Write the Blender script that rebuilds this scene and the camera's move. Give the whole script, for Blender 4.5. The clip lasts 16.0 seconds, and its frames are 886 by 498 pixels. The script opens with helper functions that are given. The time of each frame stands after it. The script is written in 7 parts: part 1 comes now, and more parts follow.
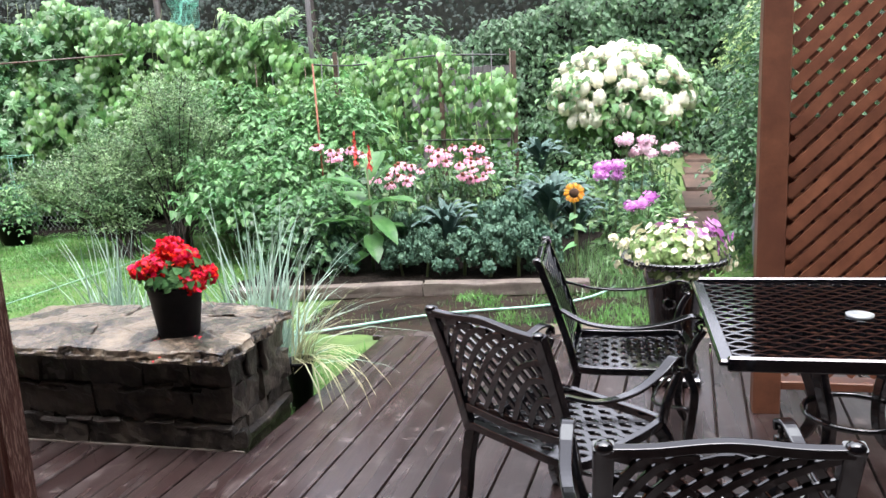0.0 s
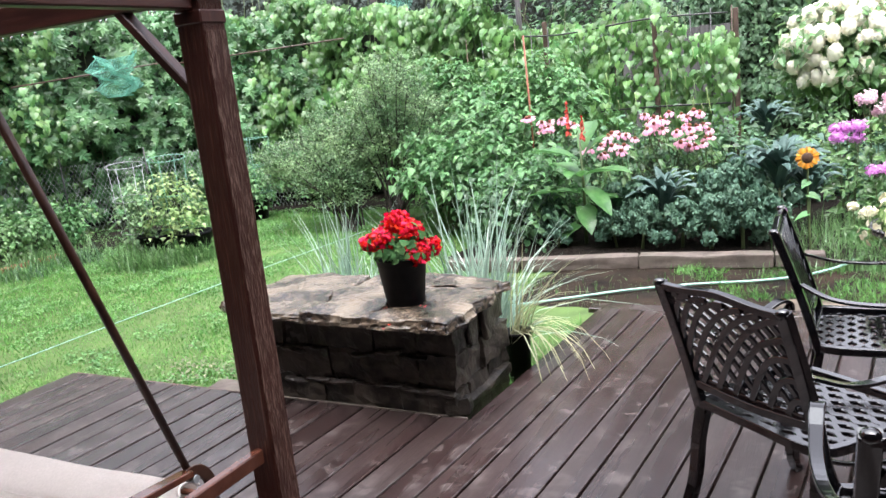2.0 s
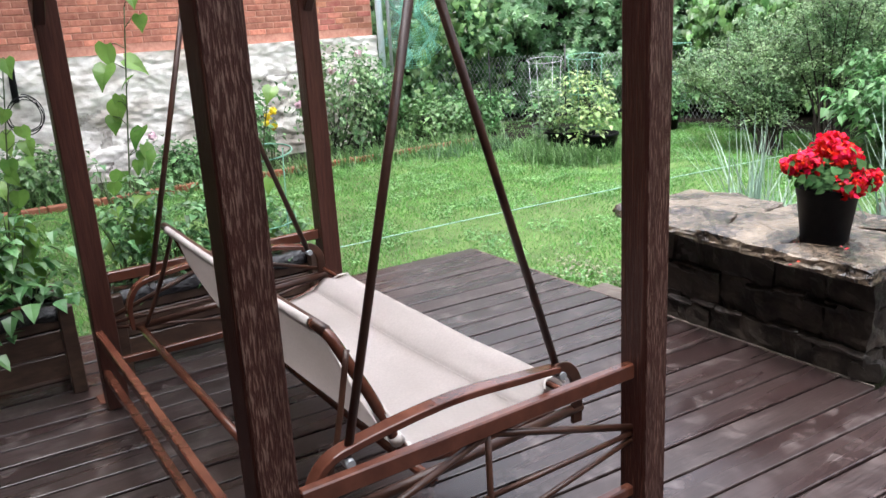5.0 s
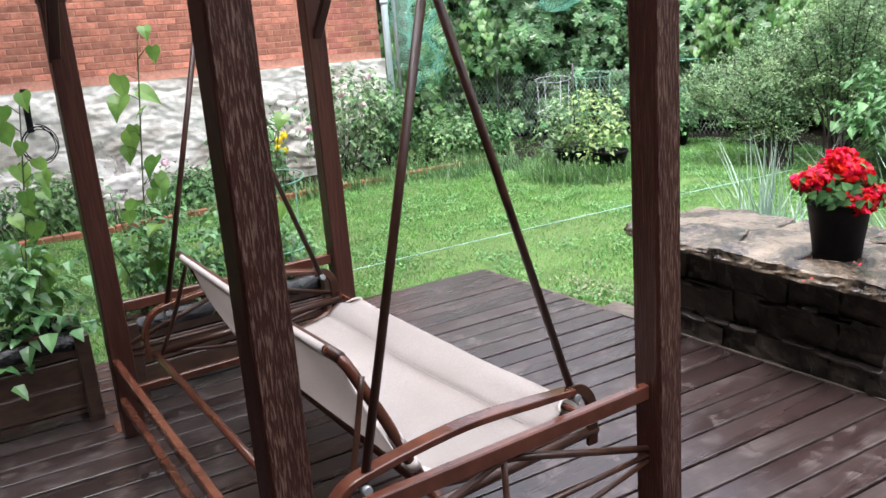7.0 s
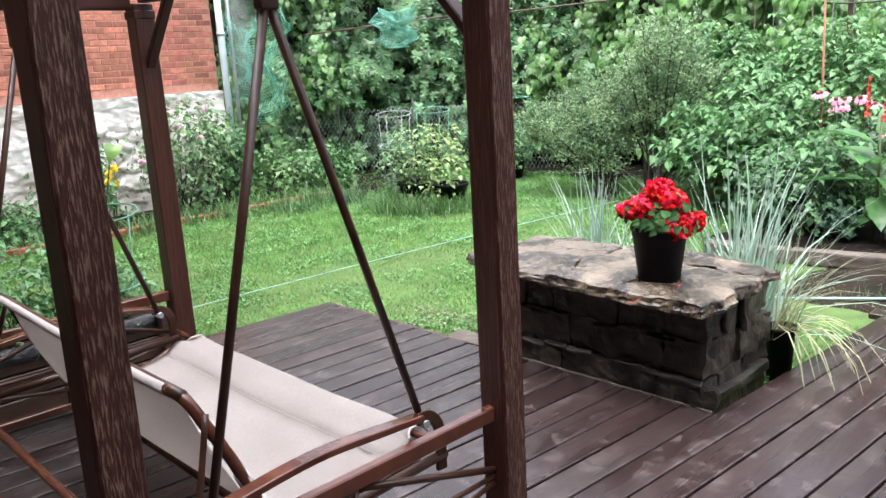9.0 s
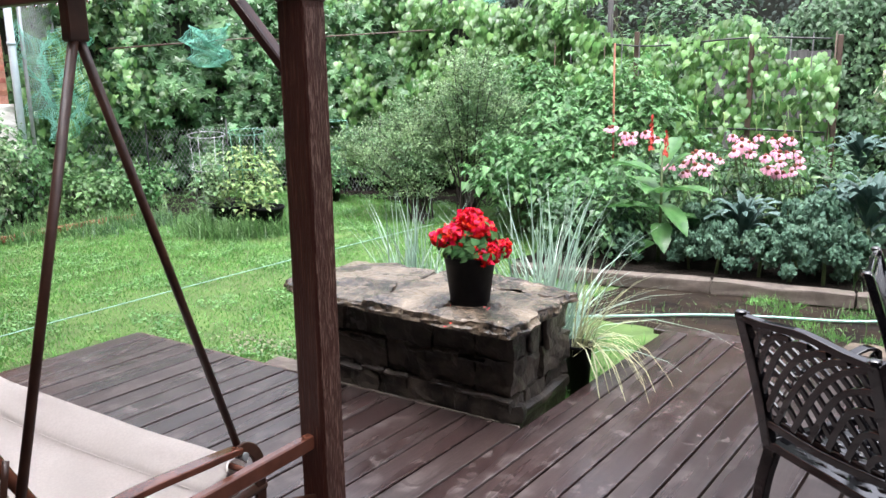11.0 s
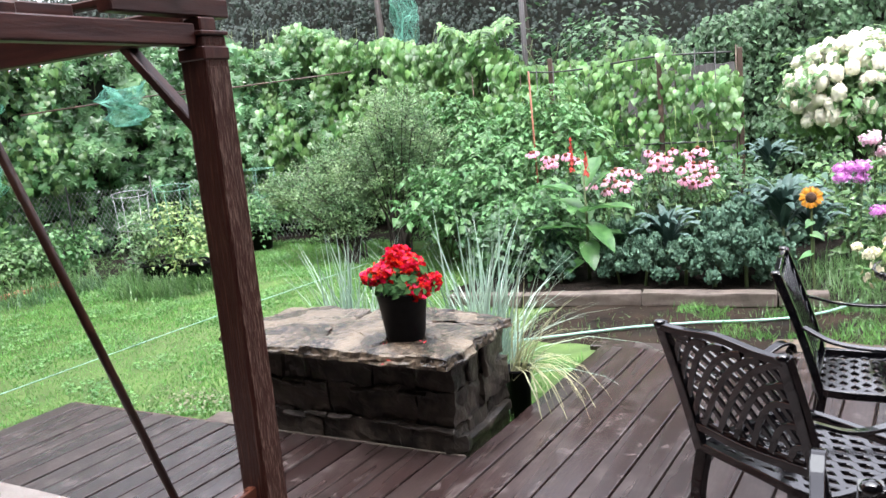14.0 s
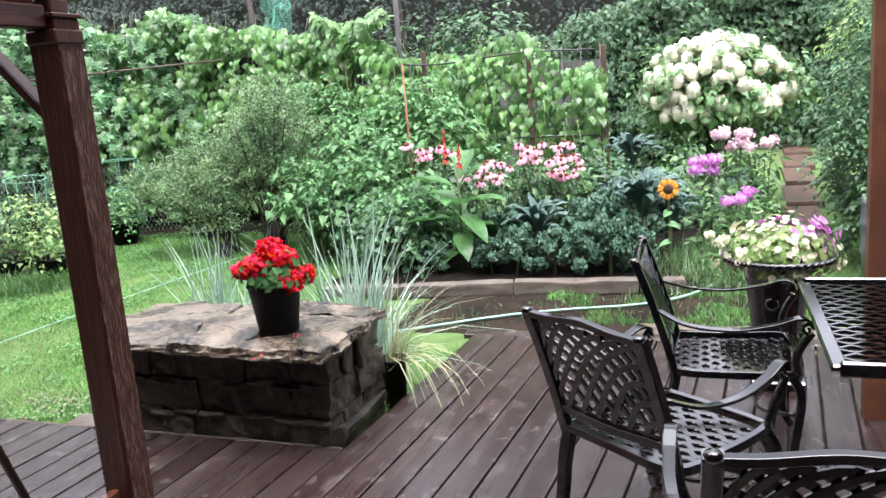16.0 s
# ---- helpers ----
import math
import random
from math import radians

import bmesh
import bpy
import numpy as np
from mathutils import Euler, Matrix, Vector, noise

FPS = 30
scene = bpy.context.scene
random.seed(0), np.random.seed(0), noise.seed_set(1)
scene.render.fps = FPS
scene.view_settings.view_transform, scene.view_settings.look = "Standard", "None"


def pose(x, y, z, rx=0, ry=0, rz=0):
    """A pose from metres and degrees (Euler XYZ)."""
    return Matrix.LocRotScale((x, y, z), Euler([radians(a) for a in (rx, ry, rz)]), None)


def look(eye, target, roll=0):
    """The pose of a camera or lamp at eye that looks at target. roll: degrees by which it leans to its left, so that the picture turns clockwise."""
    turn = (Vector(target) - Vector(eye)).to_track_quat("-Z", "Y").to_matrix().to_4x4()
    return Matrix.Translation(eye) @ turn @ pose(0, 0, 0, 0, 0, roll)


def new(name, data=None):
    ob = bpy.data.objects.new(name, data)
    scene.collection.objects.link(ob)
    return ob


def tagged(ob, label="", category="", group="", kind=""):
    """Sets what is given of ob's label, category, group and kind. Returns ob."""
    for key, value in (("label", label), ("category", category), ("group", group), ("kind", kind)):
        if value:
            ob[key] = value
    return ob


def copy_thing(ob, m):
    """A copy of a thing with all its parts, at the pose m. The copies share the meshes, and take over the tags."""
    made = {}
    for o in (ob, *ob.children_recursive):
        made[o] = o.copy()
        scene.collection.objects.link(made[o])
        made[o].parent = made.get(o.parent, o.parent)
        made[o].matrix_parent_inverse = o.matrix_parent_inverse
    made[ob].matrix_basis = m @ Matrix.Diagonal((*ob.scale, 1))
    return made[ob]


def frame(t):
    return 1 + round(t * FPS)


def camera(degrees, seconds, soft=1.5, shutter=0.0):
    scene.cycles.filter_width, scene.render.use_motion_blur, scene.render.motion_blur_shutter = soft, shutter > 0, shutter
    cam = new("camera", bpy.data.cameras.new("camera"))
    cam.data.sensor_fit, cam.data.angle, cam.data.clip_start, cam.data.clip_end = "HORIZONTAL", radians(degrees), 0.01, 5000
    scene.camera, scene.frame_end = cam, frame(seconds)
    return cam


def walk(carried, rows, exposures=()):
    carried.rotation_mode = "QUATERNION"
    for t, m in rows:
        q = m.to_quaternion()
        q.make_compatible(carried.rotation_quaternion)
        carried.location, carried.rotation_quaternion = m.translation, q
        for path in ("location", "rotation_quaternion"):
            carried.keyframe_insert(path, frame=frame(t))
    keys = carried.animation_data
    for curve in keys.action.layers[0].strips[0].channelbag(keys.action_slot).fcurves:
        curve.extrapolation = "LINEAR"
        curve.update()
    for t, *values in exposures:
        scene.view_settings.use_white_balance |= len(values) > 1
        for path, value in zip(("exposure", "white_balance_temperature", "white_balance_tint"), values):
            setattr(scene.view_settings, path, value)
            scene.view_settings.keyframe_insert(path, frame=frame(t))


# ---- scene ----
cam = camera(57.62, 16.0, soft=1.5)
# seconds, x, y, z, and the three turns in degrees
PATH = [
    (0.0, pose(0.105, -0.043, 1.578, 78.49, 2.88, 13.13)),
    (0.5, pose(0.107, -0.054, 1.583, 78.77, 3.53, 18.40)),
    (1.0, pose(0.101, -0.062, 1.585, 78.83, 3.76, 22.74)),
    (1.5, pose(0.064, -0.059, 1.586, 78.29, 4.36, 27.04)),
    (2.0, pose(0.040, -0.058, 1.582, 77.60, 6.09, 27.31)),
    (2.5, pose(0.006, -0.029, 1.573, 77.05, 6.40, 29.05)),
    (3.0, pose(0.003, 0.014, 1.547, 76.62, 5.83, 34.81)),
    (3.5, pose(-0.015, 0.045, 1.525, 75.67, 6.52, 39.93)),
    (4.0, pose(-0.027, 0.057, 1.523, 75.49, 6.89, 44.48)),
    (4.5, pose(-0.057, 0.067, 1.522, 74.60, 6.68, 49.21)),
    (5.0, pose(-0.095, 0.061, 1.516, 73.75, 3.37, 56.26)),
    (5.2, look((-0.078, 0.056, 1.520), (-1.679, 1.092, 0.917), -4.4)),
    (7.3, pose(-0.087, 0.054, 1.537, 75.39, 4.67, 56.70)),
    (7.5, pose(-0.084, 0.058, 1.531, 75.49, 4.78, 56.48)),
    (8.0, pose(-0.081, 0.055, 1.531, 75.89, 4.36, 54.41)),
    (8.5, pose(-0.074, 0.040, 1.535, 76.63, 3.43, 49.15)),
    (9.0, pose(-0.071, 0.038, 1.531, 76.76, 3.24, 45.75)),
    (9.5, pose(-0.061, 0.031, 1.533, 76.43, 3.16, 42.18)),
    (10.0, pose(-0.066, 0.013, 1.542, 76.59, 1.93, 38.29)),
    (10.2, look((-0.053, 0.008, 1.550), (-1.245, 1.549, 1.099), -1.6)),
    (12.3, pose(-0.012, -0.049, 1.601, 77.74, 1.51, 27.23)),
    (12.5, pose(-0.011, -0.042, 1.599, 77.73, 1.84, 27.01)),
    (13.0, pose(0.001, -0.038, 1.594, 78.36, 3.54, 27.10)),
    (13.5, pose(0.040, -0.036, 1.593, 79.48, 4.83, 27.22)),
    (14.0, pose(0.050, -0.040, 1.596, 79.90, 5.28, 27.80)),
    (14.5, pose(0.064, -0.028, 1.593, 79.50, 5.83, 27.99)),
    (15.0, pose(0.076, -0.027, 1.595, 79.07, 5.76, 25.90)),
    (15.5, pose(0.077, -0.040, 1.595, 78.74, 4.89, 21.71)),
    (16.0, pose(0.074, -0.049, 1.594, 78.62, 4.30, 19.10)),
]
walk(cam, PATH)


# ---- light: a bright overcast, rainy sky ----
world = bpy.data.worlds.new("rain_sky")
scene.world = world
world.use_nodes = True
wn, wl = world.node_tree.nodes, world.node_tree.links
sky = wn.new("ShaderNodeTexSky")
sky.sky_type = 'NISHITA'
sky.sun_disc = False
sky.sun_elevation = radians(72)
sky.sun_rotation = radians(158)
sky.air_density, sky.dust_density, sky.ozone_density = 1.0, 4.0, 1.0
hsv = wn.new("ShaderNodeHueSaturation")
hsv.inputs["Saturation"].default_value = 0.22
wl.new(sky.outputs[0], hsv.inputs["Color"])
cool = wn.new("ShaderNodeMix")
cool.data_type, cool.blend_type = 'RGBA', 'MULTIPLY'
cool.inputs["Factor"].default_value = 1.0
cool.inputs["B"].default_value = (1.01, 0.985, 1.06, 1)
wl.new(hsv.outputs[0], cool.inputs["A"])
wl.new(cool.outputs["Result"], wn["Background"].inputs["Color"])
wn["Background"].inputs["Strength"].default_value = 0.15
sun = new("sun", bpy.data.lights.new("sun", 'SUN'))
sun.data.energy, sun.data.angle, sun.data.color = 1.15, radians(80), (0.94, 0.985, 1.03)
sun.matrix_world = pose(0, 0, 20, 7, 0, -22)
scene.view_settings.exposure = 2.30


# ---- materials ----
def surf(name, c1, c2, scale=8.0, rough=0.6, bump=0.15, metal=0.0, stretch=(1, 1, 1), c3=None, scale3=1.2, amount3=0.5,
         vary=0.0, island=False, rough2=None, translucent=0.0, coat=0.0, object_space=True, spec=0.5, edge=(0.35, 0.65), bdist=0.01):
    """Two colours mixed by fine noise, a third by broad stains; vary: by how much pieces differ in value."""
    m = bpy.data.materials.new(name)
    m.use_nodes = True
    n, l = m.node_tree.nodes, m.node_tree.links
    b = n["Principled BSDF"]
    co = n.new("ShaderNodeTexCoord")
    mp = n.new("ShaderNodeMapping")
    mp.inputs["Scale"].default_value = stretch
    l.new(co.outputs["Object" if object_space else "Generated"], mp.inputs["Vector"])
    off = n.new("ShaderNodeVectorMath")
    off.operation = 'ADD'
    info = n.new("ShaderNodeObjectInfo")
    big = n.new("ShaderNodeMath")
    big.operation = 'MULTIPLY'
    big.inputs[1].default_value = 37.0
    l.new(info.outputs["Random"], big.inputs[0])
    l.new(mp.outputs[0], off.inputs[0])
    l.new(big.outputs[0], off.inputs[1])
    t1 = n.new("ShaderNodeTexNoise")
    t1.inputs["Scale"].default_value, t1.inputs["Detail"].default_value, t1.inputs["Roughness"].default_value = scale, 6.0, 0.62
    l.new(off.outputs[0], t1.inputs["Vector"])
    ramp = n.new("ShaderNodeValToRGB")
    ramp.color_ramp.elements[0].position, ramp.color_ramp.elements[1].position = edge
    ramp.color_ramp.elements[0].color, ramp.color_ramp.elements[1].color = (*c1, 1), (*c2, 1)
    l.new(t1.outputs["Fac"], ramp.inputs["Fac"])
    out = ramp.outputs["Color"]
    t3 = n.new("ShaderNodeTexNoise")
    t3.inputs["Scale"].default_value, t3.inputs["Detail"].default_value = scale3, 4.0
    l.new(off.outputs[0], t3.inputs["Vector"])
    if c3:
        r3 = n.new("ShaderNodeValToRGB")
        r3.color_ramp.elements[0].position, r3.color_ramp.elements[1].position = 0.45, 0.68
        r3.color_ramp.elements[0].color, r3.color_ramp.elements[1].color = (0, 0, 0, 1), (amount3, amount3, amount3, 1)
        l.new(t3.outputs["Fac"], r3.inputs["Fac"])
        mx = n.new("ShaderNodeMix")
        mx.data_type = 'RGBA'
        l.new(r3.outputs["Color"], mx.inputs["Factor"])
        l.new(out, mx.inputs["A"])
        mx.inputs["B"].default_value = (*c3, 1)
        out = mx.outputs["Result"]
    if vary:
        rnd = n.new("ShaderNodeNewGeometry").outputs["Random Per Island"] if island else info.outputs["Random"]
        mr = n.new("ShaderNodeMapRange")
        mr.inputs["To Min"].default_value, mr.inputs["To Max"].default_value = 1 - vary, 1 + vary
        l.new(rnd, mr.inputs["Value"])
        hs = n.new("ShaderNodeHueSaturation")
        l.new(mr.outputs[0], hs.inputs["Value"])
        if island:
            mh = n.new("ShaderNodeMapRange")
            mh.inputs["To Min"].default_value, mh.inputs["To Max"].default_value = 0.485, 0.512
            hh = n.new("ShaderNodeMath")
            hh.operation = 'FRACT'
            h2 = n.new("ShaderNodeMath")
            h2.operation = 'MULTIPLY'
            h2.inputs[1].default_value = 7.31
            l.new(rnd, h2.inputs[0])
            l.new(h2.outputs[0], hh.inputs[0])
            l.new(hh.outputs[0], mh.inputs["Value"])
            l.new(mh.outputs[0], hs.inputs["Hue"])
        l.new(out, hs.inputs["Color"])
        out = hs.outputs["Color"]
    l.new(out, b.inputs["Base Color"])
    b.inputs["Metallic"].default_value = metal
    b.inputs["Specular IOR Level"].default_value = spec
    b.inputs["Coat Weight"].default_value = coat
    b.inputs["Coat Roughness"].default_value = 0.08
    if rough2 is None:
        b.inputs["Roughness"].default_value = rough
    else:
        rr = n.new("ShaderNodeMapRange")
        rr.inputs["From Min"].default_value, rr.inputs["From Max"].default_value = 0.35, 0.65
        rr.inputs["To Min"].default_value, rr.inputs["To Max"].default_value = rough, rough2
        l.new(t3.outputs["Fac"], rr.inputs["Value"])
        l.new(rr.outputs[0], b.inputs["Roughness"])
    if bump:
        bp = n.new("ShaderNodeBump")
        bp.inputs["Strength"].default_value, bp.inputs["Distance"].default_value = bump, bdist
        l.new(t1.outputs["Fac"], bp.inputs["Height"])
        l.new(bp.outputs[0], b.inputs["Normal"])
    if translucent:
        tr = n.new("ShaderNodeBsdfTranslucent")
        l.new(out, tr.inputs["Color"])
        ms = n.new("ShaderNodeMixShader")
        ms.inputs["Fac"].default_value = translucent
        l.new(b.outputs[0], ms.inputs[1])
        l.new(tr.outputs[0], ms.inputs[2])
        l.new(ms.outputs[0], n["Material Output"].inputs["Surface"])
    return m


def leafy(name, c1, c2, rough=0.40, vary=0.35, tr=0.3, scale=3.0, spec=0.55):
    c1, c2 = [(r + 0.015 * g, 0.95 * g, b + 0.09 * g) if g > r and g > b else (r, g, b) for r, g, b in (c1, c2)]
    return surf(name, c1, c2, scale=scale, rough=rough * 0.8, bump=0.0, vary=vary, island=True, translucent=tr, spec=spec)


def wet_paint(name):
    """Red-brown deck paint under a film of rain: even gloss with dull worn stretches, long grain and faint splash marks."""
    m = surf(name, (0.0168, 0.0100, 0.0092), (0.0350, 0.0212, 0.0196), 22, 0.15, 0.34, stretch=(4, 0.25, 1), c3=(0.038, 0.026, 0.022), scale3=1.4,
             amount3=0.5, vary=0.20, rough2=0.42, bdist=0.005, spec=0.55)
    n, l = m.node_tree.nodes, m.node_tree.links
    b = n["Principled BSDF"]
    co = n.new("ShaderNodeTexCoord")
    warp = n.new("ShaderNodeTexNoise")
    warp.inputs["Scale"].default_value = 9.0
    info = n.new("ShaderNodeObjectInfo")
    far_off = n.new("ShaderNodeMath")
    far_off.operation = 'MULTIPLY'
    far_off.inputs[1].default_value = 61.0
    l.new(info.outputs["Random"], far_off.inputs[0])
    own = n.new("ShaderNodeVectorMath")
    own.operation = 'ADD'
    l.new(co.outputs["Object"], own.inputs[0])
    l.new(far_off.outputs[0], own.inputs[1])
    l.new(own.outputs[0], warp.inputs["Vector"])
    shift = n.new("ShaderNodeMix")
    shift.data_type = 'VECTOR'
    shift.inputs["Factor"].default_value = 0.22
    l.new(own.outputs[0], shift.inputs["A"])
    l.new(warp.outputs["Color"], shift.inputs["B"])
    v = n.new("ShaderNodeTexVoronoi")
    v.inputs["Scale"].default_value = 12.5
    l.new(shift.outputs["Result"], v.inputs["Vector"])
    r = n.new("ShaderNodeValToRGB")
    for e, (p, c) in zip(r.color_ramp.elements, ((0.05, 1.0), (0.60, 0.0))):
        e.position, e.color = p, (c, c, c, 1)
    l.new(v.outputs["Distance"], r.inputs["Fac"])
    gate = n.new("ShaderNodeMapRange")
    gate.inputs["From Min"].default_value, gate.inputs["From Max"].default_value = 0.24, 0.92
    l.new(v.outputs["Color"], gate.inputs["Value"])
    mul = n.new("ShaderNodeMath")
    mul.operation = 'MULTIPLY'
    l.new(r.outputs["Color"], mul.inputs[0])
    l.new(gate.outputs[0], mul.inputs[1])
    col = b.inputs["Base Color"].links[0].from_socket
    mx = n.new("ShaderNodeMix")
    mx.data_type = 'RGBA'
    half = n.new("ShaderNodeMath")
    half.operation = 'MULTIPLY'
    half.inputs[1].default_value = 0.42
    l.new(mul.outputs[0], half.inputs[0])
    l.new(half.outputs[0], mx.inputs["Factor"])
    l.new(col, mx.inputs["A"])
    mx.inputs["B"].default_value = (0.20, 0.165, 0.155, 1)
    l.new(mx.outputs["Result"], b.inputs["Base Color"])
    return m


M_DECK = wet_paint("wet_deck_paint")
M_DECKSIDE = surf("deck_edge_wood", (0.05, 0.025, 0.02), (0.10, 0.06, 0.045), 10, 0.5, 0.1)
M_POST = surf("weathered_stained_wood", (0.054, 0.0142, 0.0090), (0.150, 0.061, 0.041), 26, 0.45, 1.0, stretch=(9, 9, 0.3), c3=(0.034, 0.010, 0.008), scale3=1.6, amount3=0.3,
              edge=(0.555, 0.635), vary=0.08, spec=0.3)
M_POSTFACE = surf("bare_weathered_face", (0.055, 0.0165, 0.0105), (0.200, 0.122, 0.092), 30, 0.55, 1.0, stretch=(9, 7, 0.8), c3=(0.034, 0.0105, 0.008), scale3=2.2, amount3=0.5,
                  edge=(0.50, 0.60), vary=0.08, spec=0.3)
M_POSTFAR = surf("smooth_red_stain", (0.044, 0.0150, 0.0105), (0.082, 0.032, 0.0225), 16, 0.34, 0.35, stretch=(6, 6, 0.4), c3=(0.034, 0.011, 0.008), scale3=1.8, amount3=0.5, spec=0.4)
M_POSTDARK = surf("dark_stained_wood", (0.030, 0.0088, 0.0070), (0.066, 0.0205, 0.0145), 10, 0.42, 0.25, stretch=(3, 3, 0.4), spec=0.35)
M_RAIL = surf("wet_red_stained_rail", (0.056, 0.0170, 0.0105), (0.118, 0.042, 0.025), 9, 0.16, 0.15, c3=(0.12, 0.042, 0.025), scale3=3)
M_RUST = surf("rusty_steel", (0.085, 0.026, 0.013), (0.19, 0.070, 0.036), 30, 0.5, 0.4, c3=(0.05, 0.018, 0.012), scale3=6, bdist=0.004)
M_TUBE = surf("brown_lacquered_steel", (0.026, 0.0105, 0.0068), (0.052, 0.0215, 0.0135), 20, 0.36, 0.05, c3=(0.085, 0.036, 0.020), scale3=9, amount3=0.5, spec=0.4)
M_SLING = surf("beige_sling_fabric", (0.50, 0.455, 0.425), (0.575, 0.525, 0.49), 120, 0.75, 0.1, c3=(0.45, 0.405, 0.37), scale3=2.5, amount3=0.6, bdist=0.002)
M_IRON = surf("wet_black_cast_metal", (0.0010, 0.0010, 0.0014), (0.0024, 0.0024, 0.0034), 60, 0.10, 0.08, spec=0.70, coat=0.45, bdist=0.002)
M_STONE = surf("dark_wet_fieldstone", (0.0085, 0.0070, 0.0058), (0.048, 0.039, 0.031), 14, 0.36, 0.9, edge=(0.40, 0.70), c3=(0.078, 0.062, 0.048), scale3=5.0, amount3=0.55, vary=0.5, bdist=0.015, spec=0.35)
M_DROP = bpy.data.materials.new("clear_water")
M_DROP.use_nodes = True
M_DROP.node_tree.nodes["Principled BSDF"].inputs["Transmission Weight"].default_value = 1.0
M_DROP.node_tree.nodes["Principled BSDF"].inputs["Roughness"].default_value = 0.02
M_DROP.node_tree.nodes["Principled BSDF"].inputs["IOR"].default_value = 1.33
M_MORTAR = surf("grey_mortar", (0.045, 0.041, 0.037), (0.10, 0.092, 0.084), 20, 0.7, 0.6)
M_CAP = surf("wet_flagstone", (0.010, 0.0078, 0.0062), (0.105, 0.078, 0.054), 26, 0.08, 1.0, edge=(0.42, 0.64), c3=(0.32, 0.255, 0.18), scale3=4.2, amount3=0.52, vary=0.12, rough2=0.38, bdist=0.012, spec=0.55)
M_POT = surf("black_plastic", (0.003, 0.003, 0.004), (0.007, 0.007, 0.008), 20, 0.5, 0.05, spec=0.1)
M_LAT = surf("cedar_stained_lattice", (0.125, 0.043, 0.021), (0.205, 0.078, 0.039), 9, 0.5, 0.2, stretch=(1, 1, 1), c3=(0.10, 0.035, 0.02), scale3=3, vary=0.18)
# dark colour of the unseen walls, chosen to darken reflections
M_DARKWALL = surf("unseen_wall_dark", (0.016, 0.012, 0.010), (0.034, 0.026, 0.022), 6, 0.7, 0.3, stretch=(4, 4, 0.4), spec=0.2)
M_LATBACK = surf("dark_red_board", (0.085, 0.028, 0.015), (0.14, 0.052, 0.028), 6, 0.6, 0.2)
M_BRICK = surf("red_brick", (0.36, 0.118, 0.076), (0.55, 0.225, 0.150), 14, 0.8, 0.5, c3=(0.15, 0.058, 0.042), scale3=1.3, amount3=0.55, vary=0.36)
M_BRICKS = surf("red_brick_joined", (0.36, 0.118, 0.076), (0.55, 0.225, 0.150), 14, 0.8, 0.5, c3=(0.15, 0.058, 0.042), scale3=1.3, amount3=0.55, vary=0.36, island=True)
M_JOINT = surf("brick_mortar", (0.38, 0.165, 0.115), (0.50, 0.26, 0.19), 20, 0.85, 0.4)
M_WHITE = surf("whitewashed_rubble", (0.60, 0.565, 0.515), (0.84, 0.815, 0.77), 7, 0.8, 0.5, c3=(0.30, 0.255, 0.205), scale3=2.6, amount3=0.75, bdist=0.03, stretch=(1, 0.7, 1.6))
M_GROUND = surf("lawn_soil", (0.045, 0.085, 0.016), (0.085, 0.15, 0.032), 5, 0.85, 0.5, c3=(0.075, 0.052, 0.034), scale3=0.5, amount3=0.25, bdist=0.03)
M_MUD = surf("wet_mud", (0.007, 0.0050, 0.0037), (0.027, 0.0185, 0.0125), 4.0, 0.5, 0.9, rough2=0.95, scale3=2.0, bdist=0.03, spec=0.1)
M_SOIL = surf("dark_wet_soil", (0.005, 0.004, 0.003), (0.017, 0.0125, 0.0095), 18, 0.8, 1.0, bdist=0.04, spec=0.1)
M_SAND = surf("trodden_sandy_soil", (0.050, 0.038, 0.027), (0.150, 0.115, 0.080), 9, 0.7, 0.8, c3=(0.025, 0.018, 0.012), scale3=2.4, amount3=0.6, bdist=0.02)
M_KERB = surf("weathered_kerb_timber", (0.065, 0.050, 0.041), (0.145, 0.117, 0.096), 8, 0.7, 0.5, c3=(0.05, 0.05, 0.033), scale3=4)
M_RUBBLE = surf("bare_joint_stone", (0.20, 0.18, 0.155), (0.52, 0.49, 0.45), 14, 0.9, 0.5, bdist=0.02)
M_PLANTER = surf("brown_planter_wood", (0.036, 0.020, 0.0135), (0.088, 0.052, 0.034), 9, 0.45, 0.3, stretch=(1, 1, 3), vary=0.22, c3=(0.030, 0.014, 0.010), scale3=2.5)
M_LINER = surf("black_liner_film", (0.003, 0.003, 0.0035), (0.007, 0.007, 0.008), 10, 0.10, 0.8, bdist=0.03, spec=0.6)
M_HOSE = surf("pale_green_hose", (0.22, 0.40, 0.33), (0.30, 0.48, 0.40), 10, 0.35, 0.0)
M_WIRE = surf("galvanised_wire", (0.30, 0.32, 0.33), (0.42, 0.44, 0.45), 10, 0.45, 0.0, metal=0.3)
M_GWIRE = surf("green_coated_wire", (0.11, 0.30, 0.20), (0.16, 0.38, 0.28), 10, 0.4, 0.0)
M_BWIRE = surf("dark_wire", (0.02, 0.022, 0.02), (0.04, 0.04, 0.04), 10, 0.4, 0.0)
M_NET = surf("green_netting", (0.22, 0.60, 0.47), (0.34, 0.70, 0.58), 30, 0.6, 0.0, translucent=0.4)
M_TERRA = surf("terracotta_edging", (0.20, 0.065, 0.032), (0.31, 0.115, 0.062), 9, 0.6, 0.3, vary=0.2)
M_FENCE = surf("grey_weathered_boards", (0.045, 0.042, 0.042), (0.10, 0.095, 0.095), 8, 0.7, 0.3, stretch=(4, 4, 0.4), vary=0.15)
